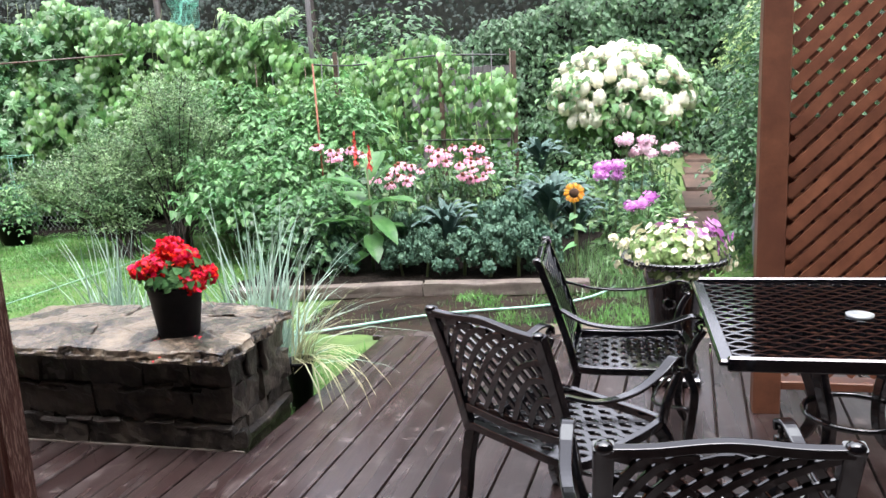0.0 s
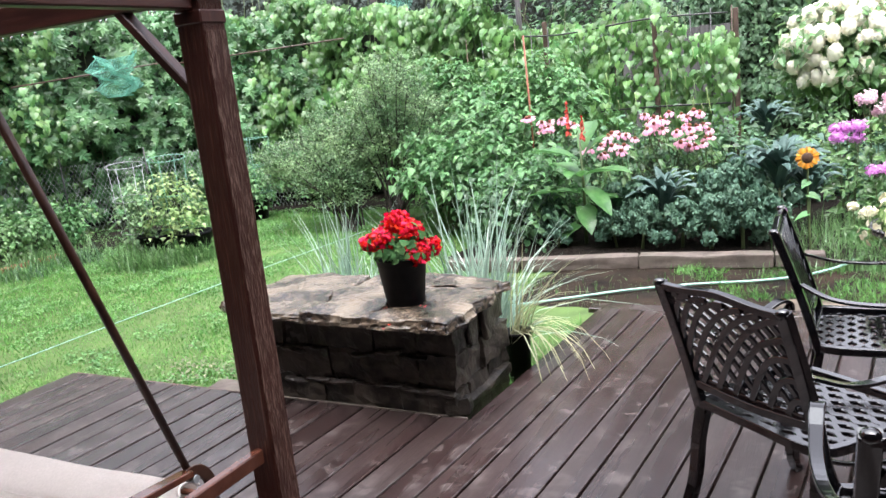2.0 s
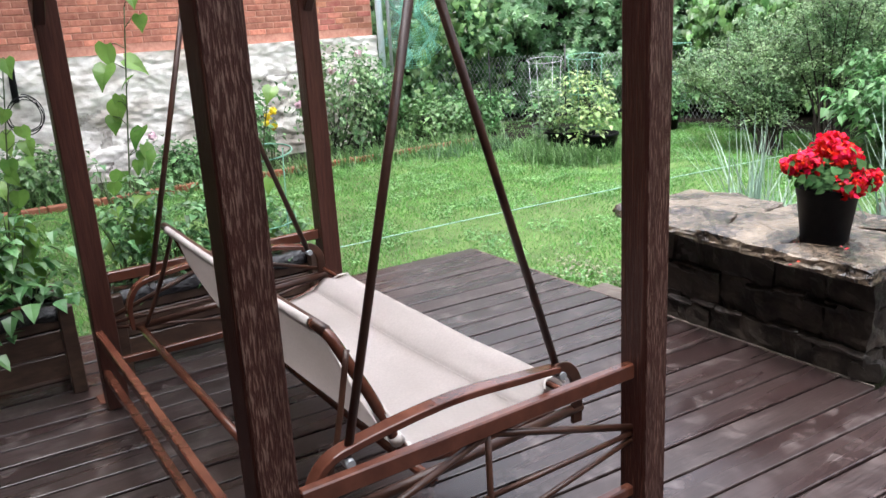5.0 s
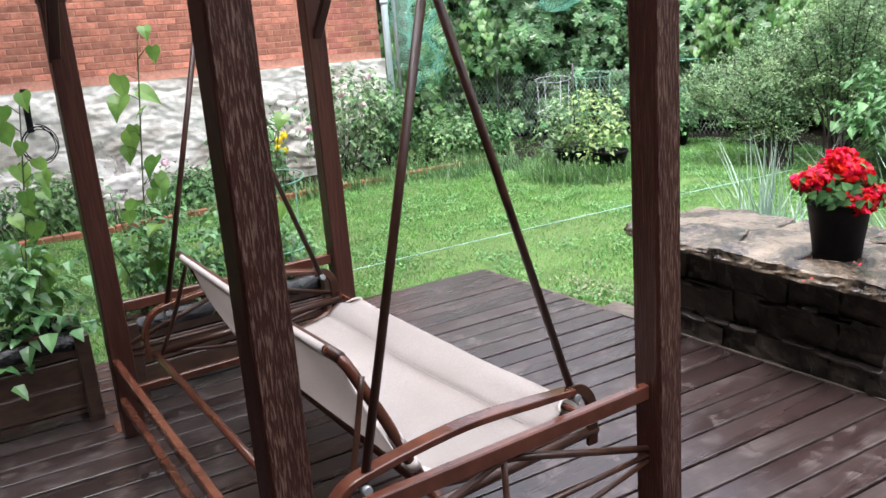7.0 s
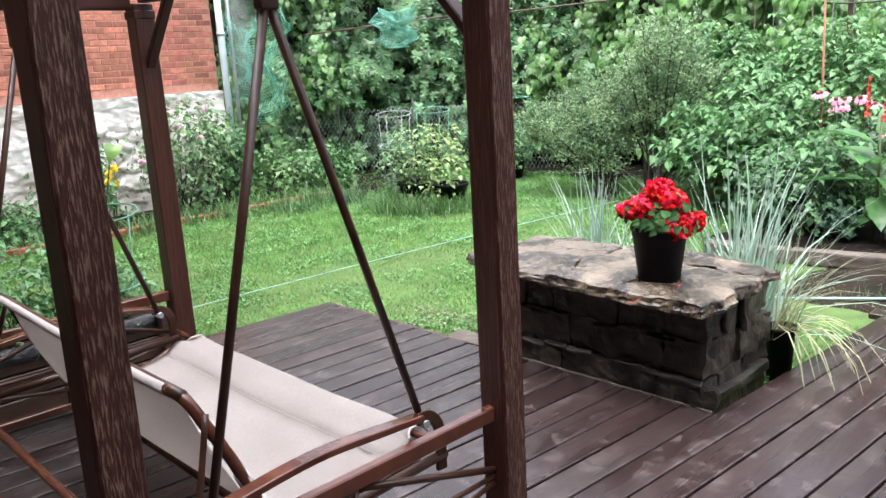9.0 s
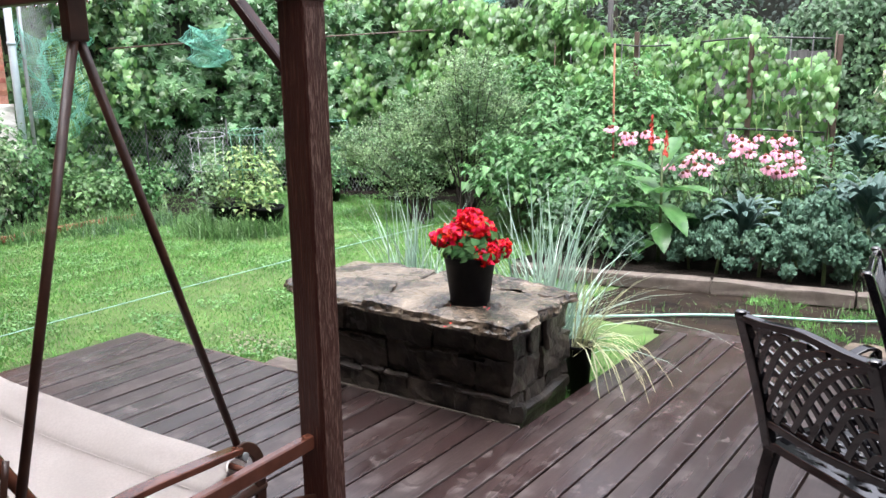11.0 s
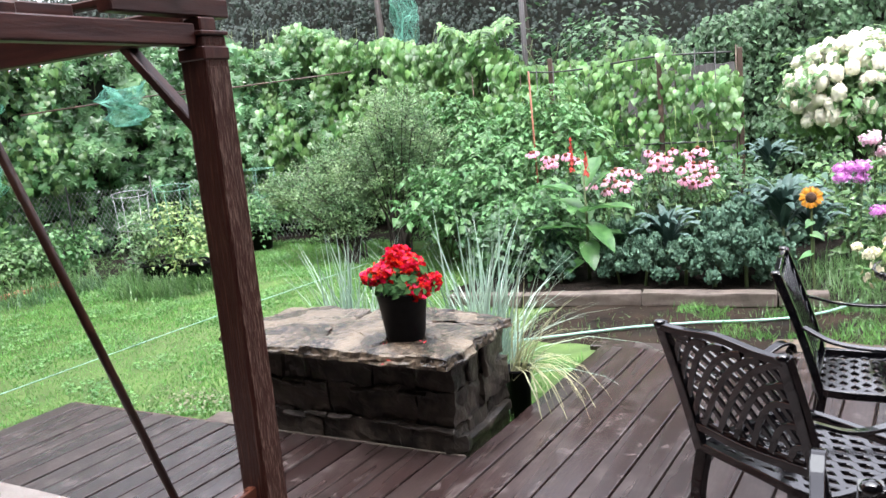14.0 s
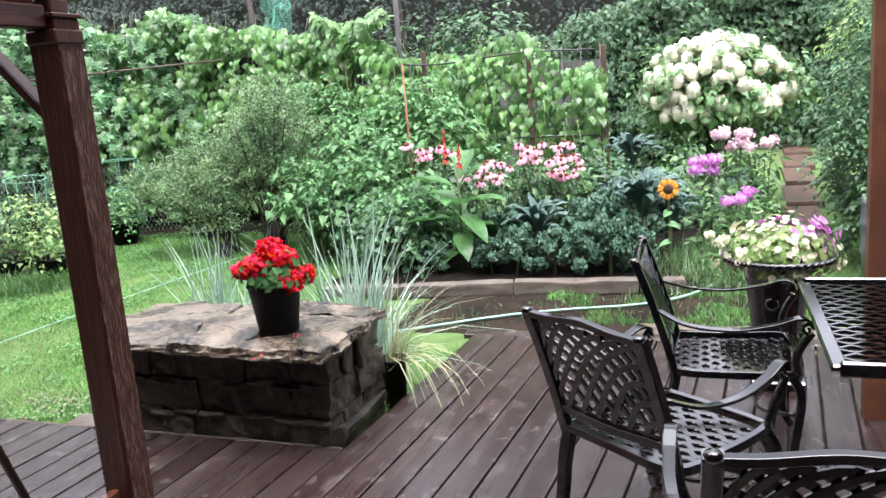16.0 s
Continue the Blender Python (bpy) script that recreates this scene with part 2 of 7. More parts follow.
M_STAKE = surf("brown_stake", (0.05, 0.03, 0.022), (0.10, 0.065, 0.045), 9, 0.6, 0.3)
M_PIPE = surf("pale_blue_downpipe", (0.42, 0.50, 0.54), (0.52, 0.60, 0.63), 6, 0.4, 0.05)
M_STEP = surf("path_timber", (0.060, 0.034, 0.024), (0.115, 0.068, 0.048), 6, 0.5, 0.3, c3=(0.045, 0.034, 0.025), scale3=2, amount3=0.6)
M_TOMATO = leafy("tomato_leaves", (0.036, 0.105, 0.034), (0.090, 0.205, 0.068), 0.5, 0.45, 0.3)
M_CLOVER = leafy("clover_leaves", (0.085, 0.235, 0.045), (0.165, 0.365, 0.085), 0.55, 0.3, 0.3)
M_BIN = surf("grey_plastic_bin", (0.10, 0.115, 0.13), (0.14, 0.155, 0.17), 8, 0.4, 0.05)
# near-black colour that paints the shade inside foliage
M_INNERSHADE = surf("inner_shade_dark", (0.006, 0.007, 0.005), (0.018, 0.020, 0.013), 5, 0.8, 0.8, bdist=0.05)
M_CLOUDTREE = leafy("far_tree_leaves", (0.018, 0.033, 0.022), (0.034, 0.055, 0.035), 0.95, 0.22, 0.12)
M_IVY = leafy("ivy_leaves", (0.046, 0.115, 0.041), (0.090, 0.186, 0.066), 0.7, 0.4, 0.3)
M_BEAN = leafy("bean_leaves", (0.078, 0.208, 0.038), (0.172, 0.355, 0.078), 0.36, 0.45, 0.36)
M_VINE = leafy("dark_vine_leaves", (0.060, 0.170, 0.052), (0.145, 0.310, 0.098), 0.34, 0.45, 0.30)
M_SHRUB = leafy("shrub_leaves", (0.085, 0.195, 0.062), (0.230, 0.380, 0.135), 0.5, 0.5, 0.36)
M_BEANLEAF = leafy("single_bean_leaves", (0.070, 0.215, 0.022), (0.215, 0.430, 0.058), 0.34, 0.55, 0.45)
M_RASP = leafy("raspberry_leaves", (0.062, 0.178, 0.045), (0.150, 0.325, 0.092), 0.45, 0.45, 0.34, spec=0.35)
M_KALE = leafy("kale_leaves", (0.030, 0.084, 0.042), (0.112, 0.220, 0.120), 0.8, 0.35, 0.12, spec=0.3)
M_LACI = leafy("dark_kale_leaves", (0.027, 0.068, 0.046), (0.092, 0.168, 0.120), 0.7, 0.35, 0.10, spec=0.35)
M_CANNA = leafy("broad_leaf", (0.045, 0.150, 0.024), (0.105, 0.265, 0.048), 0.45, 0.25, 0.35, scale=8)
M_BLADE = leafy("blue_oat_blades", (0.200, 0.345, 0.225), (0.370, 0.505, 0.345), 0.45, 0.3, 0.25)
M_STRAW = leafy("variegated_blades", (0.33, 0.36, 0.17), (0.52, 0.52, 0.30), 0.45, 0.3, 0.3)
M_GRASS = leafy("lawn_blades", (0.068, 0.225, 0.023), (0.150, 0.385, 0.055), 0.5, 0.38, 0.36, scale=3.2)
M_GREEN = leafy("garden_green", (0.070, 0.175, 0.038), (0.142, 0.285, 0.074), 0.4, 0.4, 0.3)
M_LIME = leafy("yellow_green_leaves", (0.19, 0.36, 0.080), (0.36, 0.50, 0.15), 0.45, 0.35, 0.40)
M_GERANIUM = leafy("geranium_leaves", (0.035, 0.100, 0.022), (0.092, 0.200, 0.048), 0.9, 0.45, 0.3, spec=0.12)
M_PEPPER = leafy("vegetable_leaves", (0.050, 0.160, 0.036), (0.135, 0.315, 0.080), 0.42, 0.5, 0.32)
M_DRY = leafy("dry_clippings", (0.12, 0.16, 0.055), (0.21, 0.24, 0.11), 0.6, 0.3, 0.2)
M_STEM = surf("plant_stems", (0.05, 0.08, 0.025), (0.09, 0.12, 0.045), 9, 0.6, 0.0)
M_TWIG = surf("dark_twigs", (0.012, 0.009, 0.007), (0.032, 0.023, 0.017), 9, 0.7, 0.0)
M_RED = leafy("red_petals", (0.62, 0.006, 0.014), (0.82, 0.018, 0.030), 0.6, 0.25, 0.25, spec=0.2)
M_PINK = leafy("pink_petals", (0.60, 0.22, 0.36), (0.82, 0.46, 0.56), 0.5, 0.3, 0.3)
M_CONE = surf("coneflower_cone", (0.10, 0.022, 0.012), (0.22, 0.06, 0.02), 60, 0.7, 0.6)
M_WHITEP = leafy("creamy_white_petals", (0.90, 0.92, 0.68), (0.95, 0.95, 0.82), 0.7, 0.05, 0.4)
M_CREAM = leafy("pale_yellow_petals", (0.72, 0.76, 0.42), (0.86, 0.87, 0.60), 0.6, 0.15, 0.3, spec=0.2)
M_MAUVE = leafy("mauve_petals", (0.56, 0.17, 0.54), (0.76, 0.38, 0.72), 0.5, 0.25, 0.3)
M_PALEPINK = leafy("pale_pink_petals", (0.68, 0.44, 0.55), (0.82, 0.63, 0.69), 0.5, 0.2, 0.3)
M_ORANGE = leafy("orange_petals", (0.42, 0.13, 0.012), (0.72, 0.33, 0.035), 0.5, 0.3, 0.3)
M_YELLOW = leafy("yellow_petals", (0.75, 0.55, 0.02), (0.85, 0.68, 0.05), 0.5, 0.15, 0.3)
M_DISC = surf("seed_disc", (0.035, 0.016, 0.008), (0.09, 0.04, 0.015), 60, 0.8, 0.6)
M_DARK = surf("red_flower_spikes", (0.48, 0.03, 0.03), (0.62, 0.09, 0.06), 20, 0.6, 0.0)


# ---- building tools ----
GROUND = -0.12


def thing(name, x=0, y=0, z=0, rz=0, label="", category="", group="", kind=""):
    ob = new(name)
    ob.empty_display_size = 0.1
    ob.matrix_basis = pose(x, y, z, 0, 0, rz)
    return tagged(ob, label, category, group, kind)


def part(name, mesh, material, parent=None, label="", m=None):
    """One mesh object under a thing or a part; mesh: a bmesh or a mesh."""
    if isinstance(mesh, bmesh.types.BMesh):
        data = bpy.data.meshes.new(name)
        mesh.to_mesh(data)
        mesh.free()
        mesh = data
    if not mesh.materials:
        mesh.materials.append(material)
    ob = new(name, mesh)
    if parent is not None:
        ob.parent = parent
    if m is not None:
        ob.matrix_basis = m
    return tagged(ob, label)


def mesh_np(name, verts, tris, smooth=False):
    """A mesh from arrays of vertices and triangles."""
    verts, tris = np.asarray(verts, np.float32), np.asarray(tris, np.int32)
    me = bpy.data.meshes.new(name)
    me.vertices.add(len(verts))
    me.vertices.foreach_set("co", verts.ravel())
    me.loops.add(tris.size)
    me.loops.foreach_set("vertex_index", tris.ravel())
    me.polygons.add(len(tris))
    me.polygons.foreach_set("loop_start", np.arange(0, tris.size, 3, dtype=np.int32))
    me.polygons.foreach_set("use_smooth", np.full(len(tris), smooth))
    me.update(calc_edges=True)
    return me


def box(sx, sy, sz, bevel=0.004, at=(0, 0, 0), segments=1):
    """A bevelled box whose centre is at."""
    bm = bmesh.new()
    bmesh.ops.create_cube(bm, size=1, matrix=Matrix.Translation(at) @ Matrix.Diagonal((sx, sy, sz, 1)))
    if bevel:
        bmesh.ops.bevel(bm, geom=bm.edges[:], offset=bevel, segments=segments, affect='EDGES', profile=0.5)
    return bm


def between(p, q, roll=0.0):
    """The pose whose local z runs from p to q, at their middle, and the length."""
    p, q = Vector(p), Vector(q)
    v = q - p
    return Matrix.Translation((p + q) / 2) @ v.to_track_quat('Z', 'Y').to_matrix().to_4x4() @ Matrix.Rotation(roll, 4, 'Z'), v.length


def bar(name, p, q, w, h, material, parent, label="", bevel=0.004, roll=0.0):
    m, length = between(p, q, roll)
    return part(name, box(w, h, length, bevel), material, parent, label, m)


def tubes(lines, sides=6):
    """Vertices and triangles of round bars along lines: (points, first radius, last radius)."""
    vs, fs, base = [], [], 0
    for pts, r0, r1 in lines:
        pts = np.asarray(pts, float)
        n = len(pts)
        tan = np.gradient(pts, axis=0)
        tan /= np.linalg.norm(tan, axis=1, keepdims=True) + 1e-9
        ref = np.array([0, 0, 1.0]) if abs(tan[:, 2].mean()) < 0.8 else np.array([1.0, 0, 0])
        a = np.cross(tan, ref)
        a /= np.linalg.norm(a, axis=1, keepdims=True) + 1e-9
        b = np.cross(tan, a)
        ang = np.arange(sides) * 2 * math.pi / sides
        r = np.linspace(r0, r1, n)[:, None, None]
        ring = pts[:, None, :] + r * (np.cos(ang)[None, :, None] * a[:, None, :] + np.sin(ang)[None, :, None] * b[:, None, :])
        vs.append(ring.reshape(-1, 3))
        i, j = np.meshgrid(np.arange(n - 1), np.arange(sides), indexing="ij")
        k = (j + 1) % sides
        p00, p01, p10, p11 = base + i * sides + j, base + i * sides + k, base + (i + 1) * sides + j, base + (i + 1) * sides + k
        fs.append(np.stack([p00, p10, p01], -1).reshape(-1, 3))
        fs.append(np.stack([p01, p10, p11], -1).reshape(-1, 3))
        for s, rev in ((0, False), (n - 1, True)):
            q = base + s * sides + np.arange(sides)
            cap = np.stack([np.full(sides - 2, q[0]), q[1:-1], q[2:]], -1)
            fs.append(cap[:, ::-1] if rev else cap)
        base += n * sides
    return np.concatenate(vs), np.concatenate(fs)


def tube_mesh(name, lines, sides=6):
    return mesh_np(name, *tubes(lines, sides), smooth=True)


def arc(points, steps=8):
    """A smooth line through points (Catmull-Rom)."""
    p = np.asarray(points, float)
    p = np.vstack([2 * p[0] - p[1], p, 2 * p[-1] - p[-2]])
    out = []
    for i in range(1, len(p) - 2):
        for t in np.linspace(0, 1, steps, endpoint=False):
            out.append(0.5 * (2 * p[i] + (p[i + 1] - p[i - 1]) * t + (2 * p[i - 1] - 5 * p[i] + 4 * p[i + 1] - p[i + 2]) * t * t
                              + (3 * p[i] - p[i - 1] - 3 * p[i + 1] + p[i + 2]) * t ** 3))
    out.append(p[-2])
    return np.array(out)


def lathe(profile, sides=28):
    """A turned body from (radius, height) pairs."""
    bm = bmesh.new()
    rings = []
    for r, z in profile:
        rings.append([bm.verts.new((r * math.cos(a), r * math.sin(a), z)) for a in (k * 2 * math.pi / sides for k in range(sides))])
    for a, b in zip(rings, rings[1:]):
        for k in range(sides):
            f = bm.faces.new((a[k], a[(k + 1) % sides], b[(k + 1) % sides], b[k]))
            f.smooth = True
    bm.faces.new(rings[0][::-1])
    bm.faces.new(rings[-1])
    return bm


def ribbon(points, widths, thick, up=(0, 0, 1)):
    """A flat bar of some thickness along points, its width square to up."""
    bm = bmesh.new()
    pts = [Vector(p) for p in points]
    rows = []
    for i, p in enumerate(pts):
        t = (pts[min(i + 1, len(pts) - 1)] - pts[max(i - 1, 0)]).normalized()
        s = t.cross(Vector(up)).normalized()
        n = s.cross(t).normalized()
        w = widths[i] / 2 if hasattr(widths, "__len__") else widths / 2
        rows.append([bm.verts.new(p + s * a * w + n * b * thick / 2) for a, b in ((-1, -0.70), (-0.93, -0.92), (-0.78, -1), (0.78, -1), (0.93, -0.92), (1, -0.70), (1, 0.70), (0.93, 0.92), (0.78, 1), (-0.78, 1), (-0.93, 0.92), (-1, 0.70))])
    for a, b in zip(rows, rows[1:]):
        for k in range(12):
            f = bm.faces.new((a[k], a[(k + 1) % 12], b[(k + 1) % 12], b[k]))
            f.smooth = k % 3 != 2
    bm.faces.new(rows[0][::-1])
    bm.faces.new(rows[-1])
    bmesh.ops.recalc_face_normals(bm, faces=bm.faces[:])
    return bm


# leaf shapes: x across, y towards the tip, z out of the face
def leaf_shape(w, fold=0.12, droop=0.18, heart=0.0):
    v = [(0, 0, 0), (0, 0.36, 0.0), (0, 0.72, -droop * 0.4), (0, 1, -droop), (-w, 0.22 - heart, fold), (-w * 0.58, 0.66, fold * 0.6 - droop * 0.3),
         (w, 0.22 - heart, fold), (w * 0.58, 0.66, fold * 0.6 - droop * 0.3)]
    f = [(0, 1, 4), (1, 5, 4), (1, 2, 5), (2, 3, 5), (0, 6, 1), (1, 6, 7), (1, 7, 2), (2, 7, 3)]
    return np.array(v, float), np.array(f)


LEAF = leaf_shape(0.36)
HEART = (np.array([(0, 0, 0), (0, 0.34, 0), (0, 0.70, -0.07), (0, 1.06, -0.24)] + [(s * x, y, z) for s in (-1, 1) for x, y, z in ((0.24, -0.12, 0.03), (0.43, 0.06, 0.07), (0.44, 0.30, 0.08), (0.31, 0.56, 0.04), (0.13, 0.82, -0.07))], float),
         np.array([(0, 1, 4), (1, 5, 4), (1, 6, 5), (1, 7, 6), (1, 2, 7), (2, 8, 7), (2, 3, 8), (0, 9, 1), (1, 9, 10), (1, 10, 11), (1, 11, 12), (1, 12, 2), (2, 12, 13), (2, 13, 3)]))
LOBED = (np.array([(0, 0.30, 0.0), (0, 0.02, 0.02)] + [(s * x, y, z) for s in (1, -1) for x, y, z in ((0.26, -0.14, 0.05), (0.52, 0.10, -0.03), (0.27, 0.30, 0.06), (0.50, 0.60, -0.06), (0.20, 0.62, 0.04))] + [(0, 1.02, -0.18)]),
         np.array([(0, 1, 2), (0, 2, 3), (0, 3, 4), (0, 4, 5), (0, 5, 6), (0, 6, 12), (0, 12, 11), (0, 11, 10), (0, 10, 9), (0, 9, 8), (0, 8, 7), (0, 7, 1)]))
LONG = leaf_shape(0.2, 0.06, 0.3)
SMALL = (np.array([(0, 0, 0), (-0.3, 0.45, 0.08), (0.3, 0.45, 0.08), (0, 1, -0.1)]), np.array([(0, 2, 1), (1, 2, 3)]))
PETAL = (np.array([(0, 0, 0), (-0.16, 0.5, 0.03), (0.16, 0.5, 0.03), (-0.11, 1, -0.06), (0.11, 1, -0.06)]), np.array([(0, 2, 1), (1, 2, 4), (1, 4, 3)]))
DISC = (np.array([(0, 0.12, 0.0), (0.45, 0.3, 0.1), (0.5, 0.7, 0.12), (0, 1, 0.0), (-0.5, 0.7, 0.12), (-0.45, 0.3, 0.1)]),
        np.array([(0, 1, 5), (1, 2, 5), (2, 4, 5), (2, 3, 4)]))


def unit(v):
    return v / (np.linalg.norm(v, axis=-1, keepdims=True) + 1e-9)


def scatter(shape, pos, normal, tip, size):
    """Many copies of a leaf shape: place, facing, direction of the tip and size of each."""
    tv, tf = shape
    pos, normal, tip = np.asarray(pos, float), unit(np.asarray(normal, float)), np.asarray(tip, float)
    y = unit(tip - (tip * normal).sum(-1, keepdims=True) * normal)
    x = np.cross(y, normal)
    m = np.stack([x, y, normal], -1)
    v = np.einsum("nij,kj->nki", m, tv) * np.asarray(size, float).reshape(-1, 1, 1) + pos[:, None, :]
    f = tf[None] + (np.arange(len(pos)) * len(tv))[:, None, None]
    return v.reshape(-1, 3), f.reshape(-1, 3)


def merge(*pairs):
    vs, fs, base = [], [], 0
    for v, f in pairs:
        vs.append(v)
        fs.append(np.asarray(f) + base)
        base += len(v)
    return np.concatenate(vs), np.concatenate(fs)


def clumps(rng, centre, radii, count, leaves, spread):
    """Places and outward directions of leaves gathered in clumps inside an ellipsoid."""
    d = unit(rng.normal(size=(count, 3)))
    r = rng.uniform(0.55, 1.0, (count, 1)) ** 0.6
    c = d * r * (1 + 0.18 * rng.normal(size=(count, 1)))
    c[:, 2] = np.where(c[:, 2] < -0.75, -0.75, c[:, 2])
    c = c * np.asarray(radii)
    p = np.repeat(c, leaves, 0) + rng.normal(size=(count * leaves, 3)) * spread
    out = unit(p / (np.asarray(radii) ** 2) + 1e-6)
    out = unit(out * 0.8 + rng.normal(size=out.shape) * 0.45 + np.array([0, 0, 0.8]))
    return p + np.asarray(centre), out


def hang(rng, out, down=0.7, loose=0.45):
    """Tip directions that hang down and outwards."""
    return np.asarray(out) * 0.3 + np.array([0, 0, -down]) + rng.normal(size=np.shape(out)) * loose


def foliage(name, shape, rng, pos, out, size, material, parent, label="", down=0.7, loose=0.45):
    s = size * rng.uniform(0.6, 1.3, len(pos))
    return part(name, mesh_np(name, *scatter(shape, pos, out, hang(rng, out, down, loose), s)), material, parent, label)


def compound(name, shape, rng, pos, out, size, material, parent, label="", pairs=2, droop=0.8):
    """Feathered leaves: at each place a drooping stalk with pairs of leaflets and one at its tip."""
    n = len(pos)
    out = unit(np.asarray(out, float))
    flat = unit(out * np.array([1, 1, 0.15]) + rng.normal(size=(n, 3)) * 0.4)
    side = unit(np.cross(flat, np.array([0, 0, 1.0])))
    s = size * rng.uniform(0.65, 1.3, n)
    p, nn, tt, ss = [], [], [], []
    for k in range(pairs + 1):
        f = (k + 0.5) / (pairs + 0.5)
        base = pos + flat * (s * 1.7 * f)[:, None] + np.array([0, 0, -1.0]) * (s * droop * f * f * 1.5)[:, None]
        ahead = flat + np.array([0, 0, -1.0]) * droop * f
        for sg in ((-1, 1) if k < pairs else (0,)):
            p.append(base)
            nn.append(unit(np.array([0, 0, 1.0]) + flat * 0.5 * f + side * sg * 0.3 + rng.normal(size=(n, 3)) * 0.22))
            tt.append(ahead * (0.55 if sg else 1.0) + side * sg * 1.0 + np.array([0, 0, -0.35]) + rng.normal(size=(n, 3)) * 0.18)
            ss.append(s * (1.25 if not sg else 0.8 + 0.25 * f))
    return part(name, mesh_np(name, *scatter(shape, np.concatenate(p), np.concatenate(nn), np.concatenate(tt), np.concatenate(ss))), material, parent, label)


# ---- ground, lawn, beds ----
def sheet(name, xs, ys, height, material, label):
    """A gently uneven sheet over a grid."""
    gx, gy = np.meshgrid(xs, ys, indexing="ij")
    gz = np.array([height(x, y) for x, y in zip(gx.ravel(), gy.ravel())])
    v = np.stack([gx.ravel(), gy.ravel(), gz], -1)
    n, m = len(xs), len(ys)
    i, j = np.meshgrid(np.arange(n - 1), np.arange(m - 1), indexing="ij")
    a = (i * m + j).ravel()
    t = np.concatenate([np.stack([a, a + m, a + 1], -1), np.stack([a + 1, a + m, a + m + 1], -1)])
    ob = part(name, mesh_np(name, v, t, True), material)
    return tagged(ob, label, name.replace("_", " "), kind="structure")


def lie(x, y):
    """Height of the ground: level near the deck, rising a little along the garden path."""
    z = GROUND + 0.02 * noise.noise(Vector((x * 0.7, y * 0.7, 0)))
    z += 0.05 * max(0.0, min(y - 8.5, 12)) if x > -0.6 else 0.0
    return z


far = [3, 6, 12, 30, 90, 300]
sheet("ground", [-12 - f for f in far[::-1]] + list(np.linspace(-12, 5, 60)) + [5 + f for f in far],
      [-3 - f for f in far[::-1]] + list(np.linspace(-3, 14, 60)) + [14 + f for f in far], lie, M_GROUND, "wet green lawn and garden ground with bare patches")


def patch(name, outline, z, material, label, cells=26, bumpy=0.012):
    """An uneven sheet of soil inside a rough oval or box, thin at its rim."""
    x0, x1, y0, y1 = outline
    bm = bmesh.new()
    grid = {}
    for i in range(cells + 1):
        for j in range(cells + 1):
            u, v = i / cells, j / cells
            x, y = x0 + (x1 - x0) * u, y0 + (y1 - y0) * v
            rim = min(1.0, 6 * min(u, 1 - u, v, 1 - v))
            w = noise.noise(Vector((x * 1.3, y * 1.3, 3)))
            grid[i, j] = bm.verts.new((x + 0.16 * w * (1 - rim), y + 0.16 * w * (1 - rim), z - 0.05 * (1 - rim) + bumpy * noise.noise(Vector((x * 6, y * 6, 1)))))
    for i in range(cells):
        for j in range(cells):
            f = bm.faces.new((grid[i, j], grid[i + 1, j], grid[i + 1, j + 1], grid[i, j + 1]))
            f.smooth = True
    return tagged(part(name, bm, material), label, "soil", kind="structure")


patch("mud_patch", (-2.75, 0.75, 4.85, 6.42), GROUND + 0.012, M_MUD, "bare wet mud beside the timber kerb")
patch("sandy_patch", (-0.85, 1.4, 4.92, 5.50), GROUND + 0.020, M_SAND, "trodden sandy soil at the deck's end")
patch("bed_soil", (-3.4, 0.2, 6.28, 9.6), -0.03, M_SOIL, "dark wet soil of the raised flower bed")
patch("bed_soil_by_house", (-10.0, -8.75, -0.5, 7.6), GROUND + 0.03, M_SOIL, "dark soil of the bed along the house")
patch("bed_soil_by_fence", (-9.9, -7.9, 5.9, 8.3), GROUND + 0.03, M_SOIL, "dark mulch along the wire fence")
patch("bed_soil_under_vines", (-10.6, -3.4, 8.7, 10.6), GROUND + 0.03, M_SOIL, "dark soil under the climbing vines")


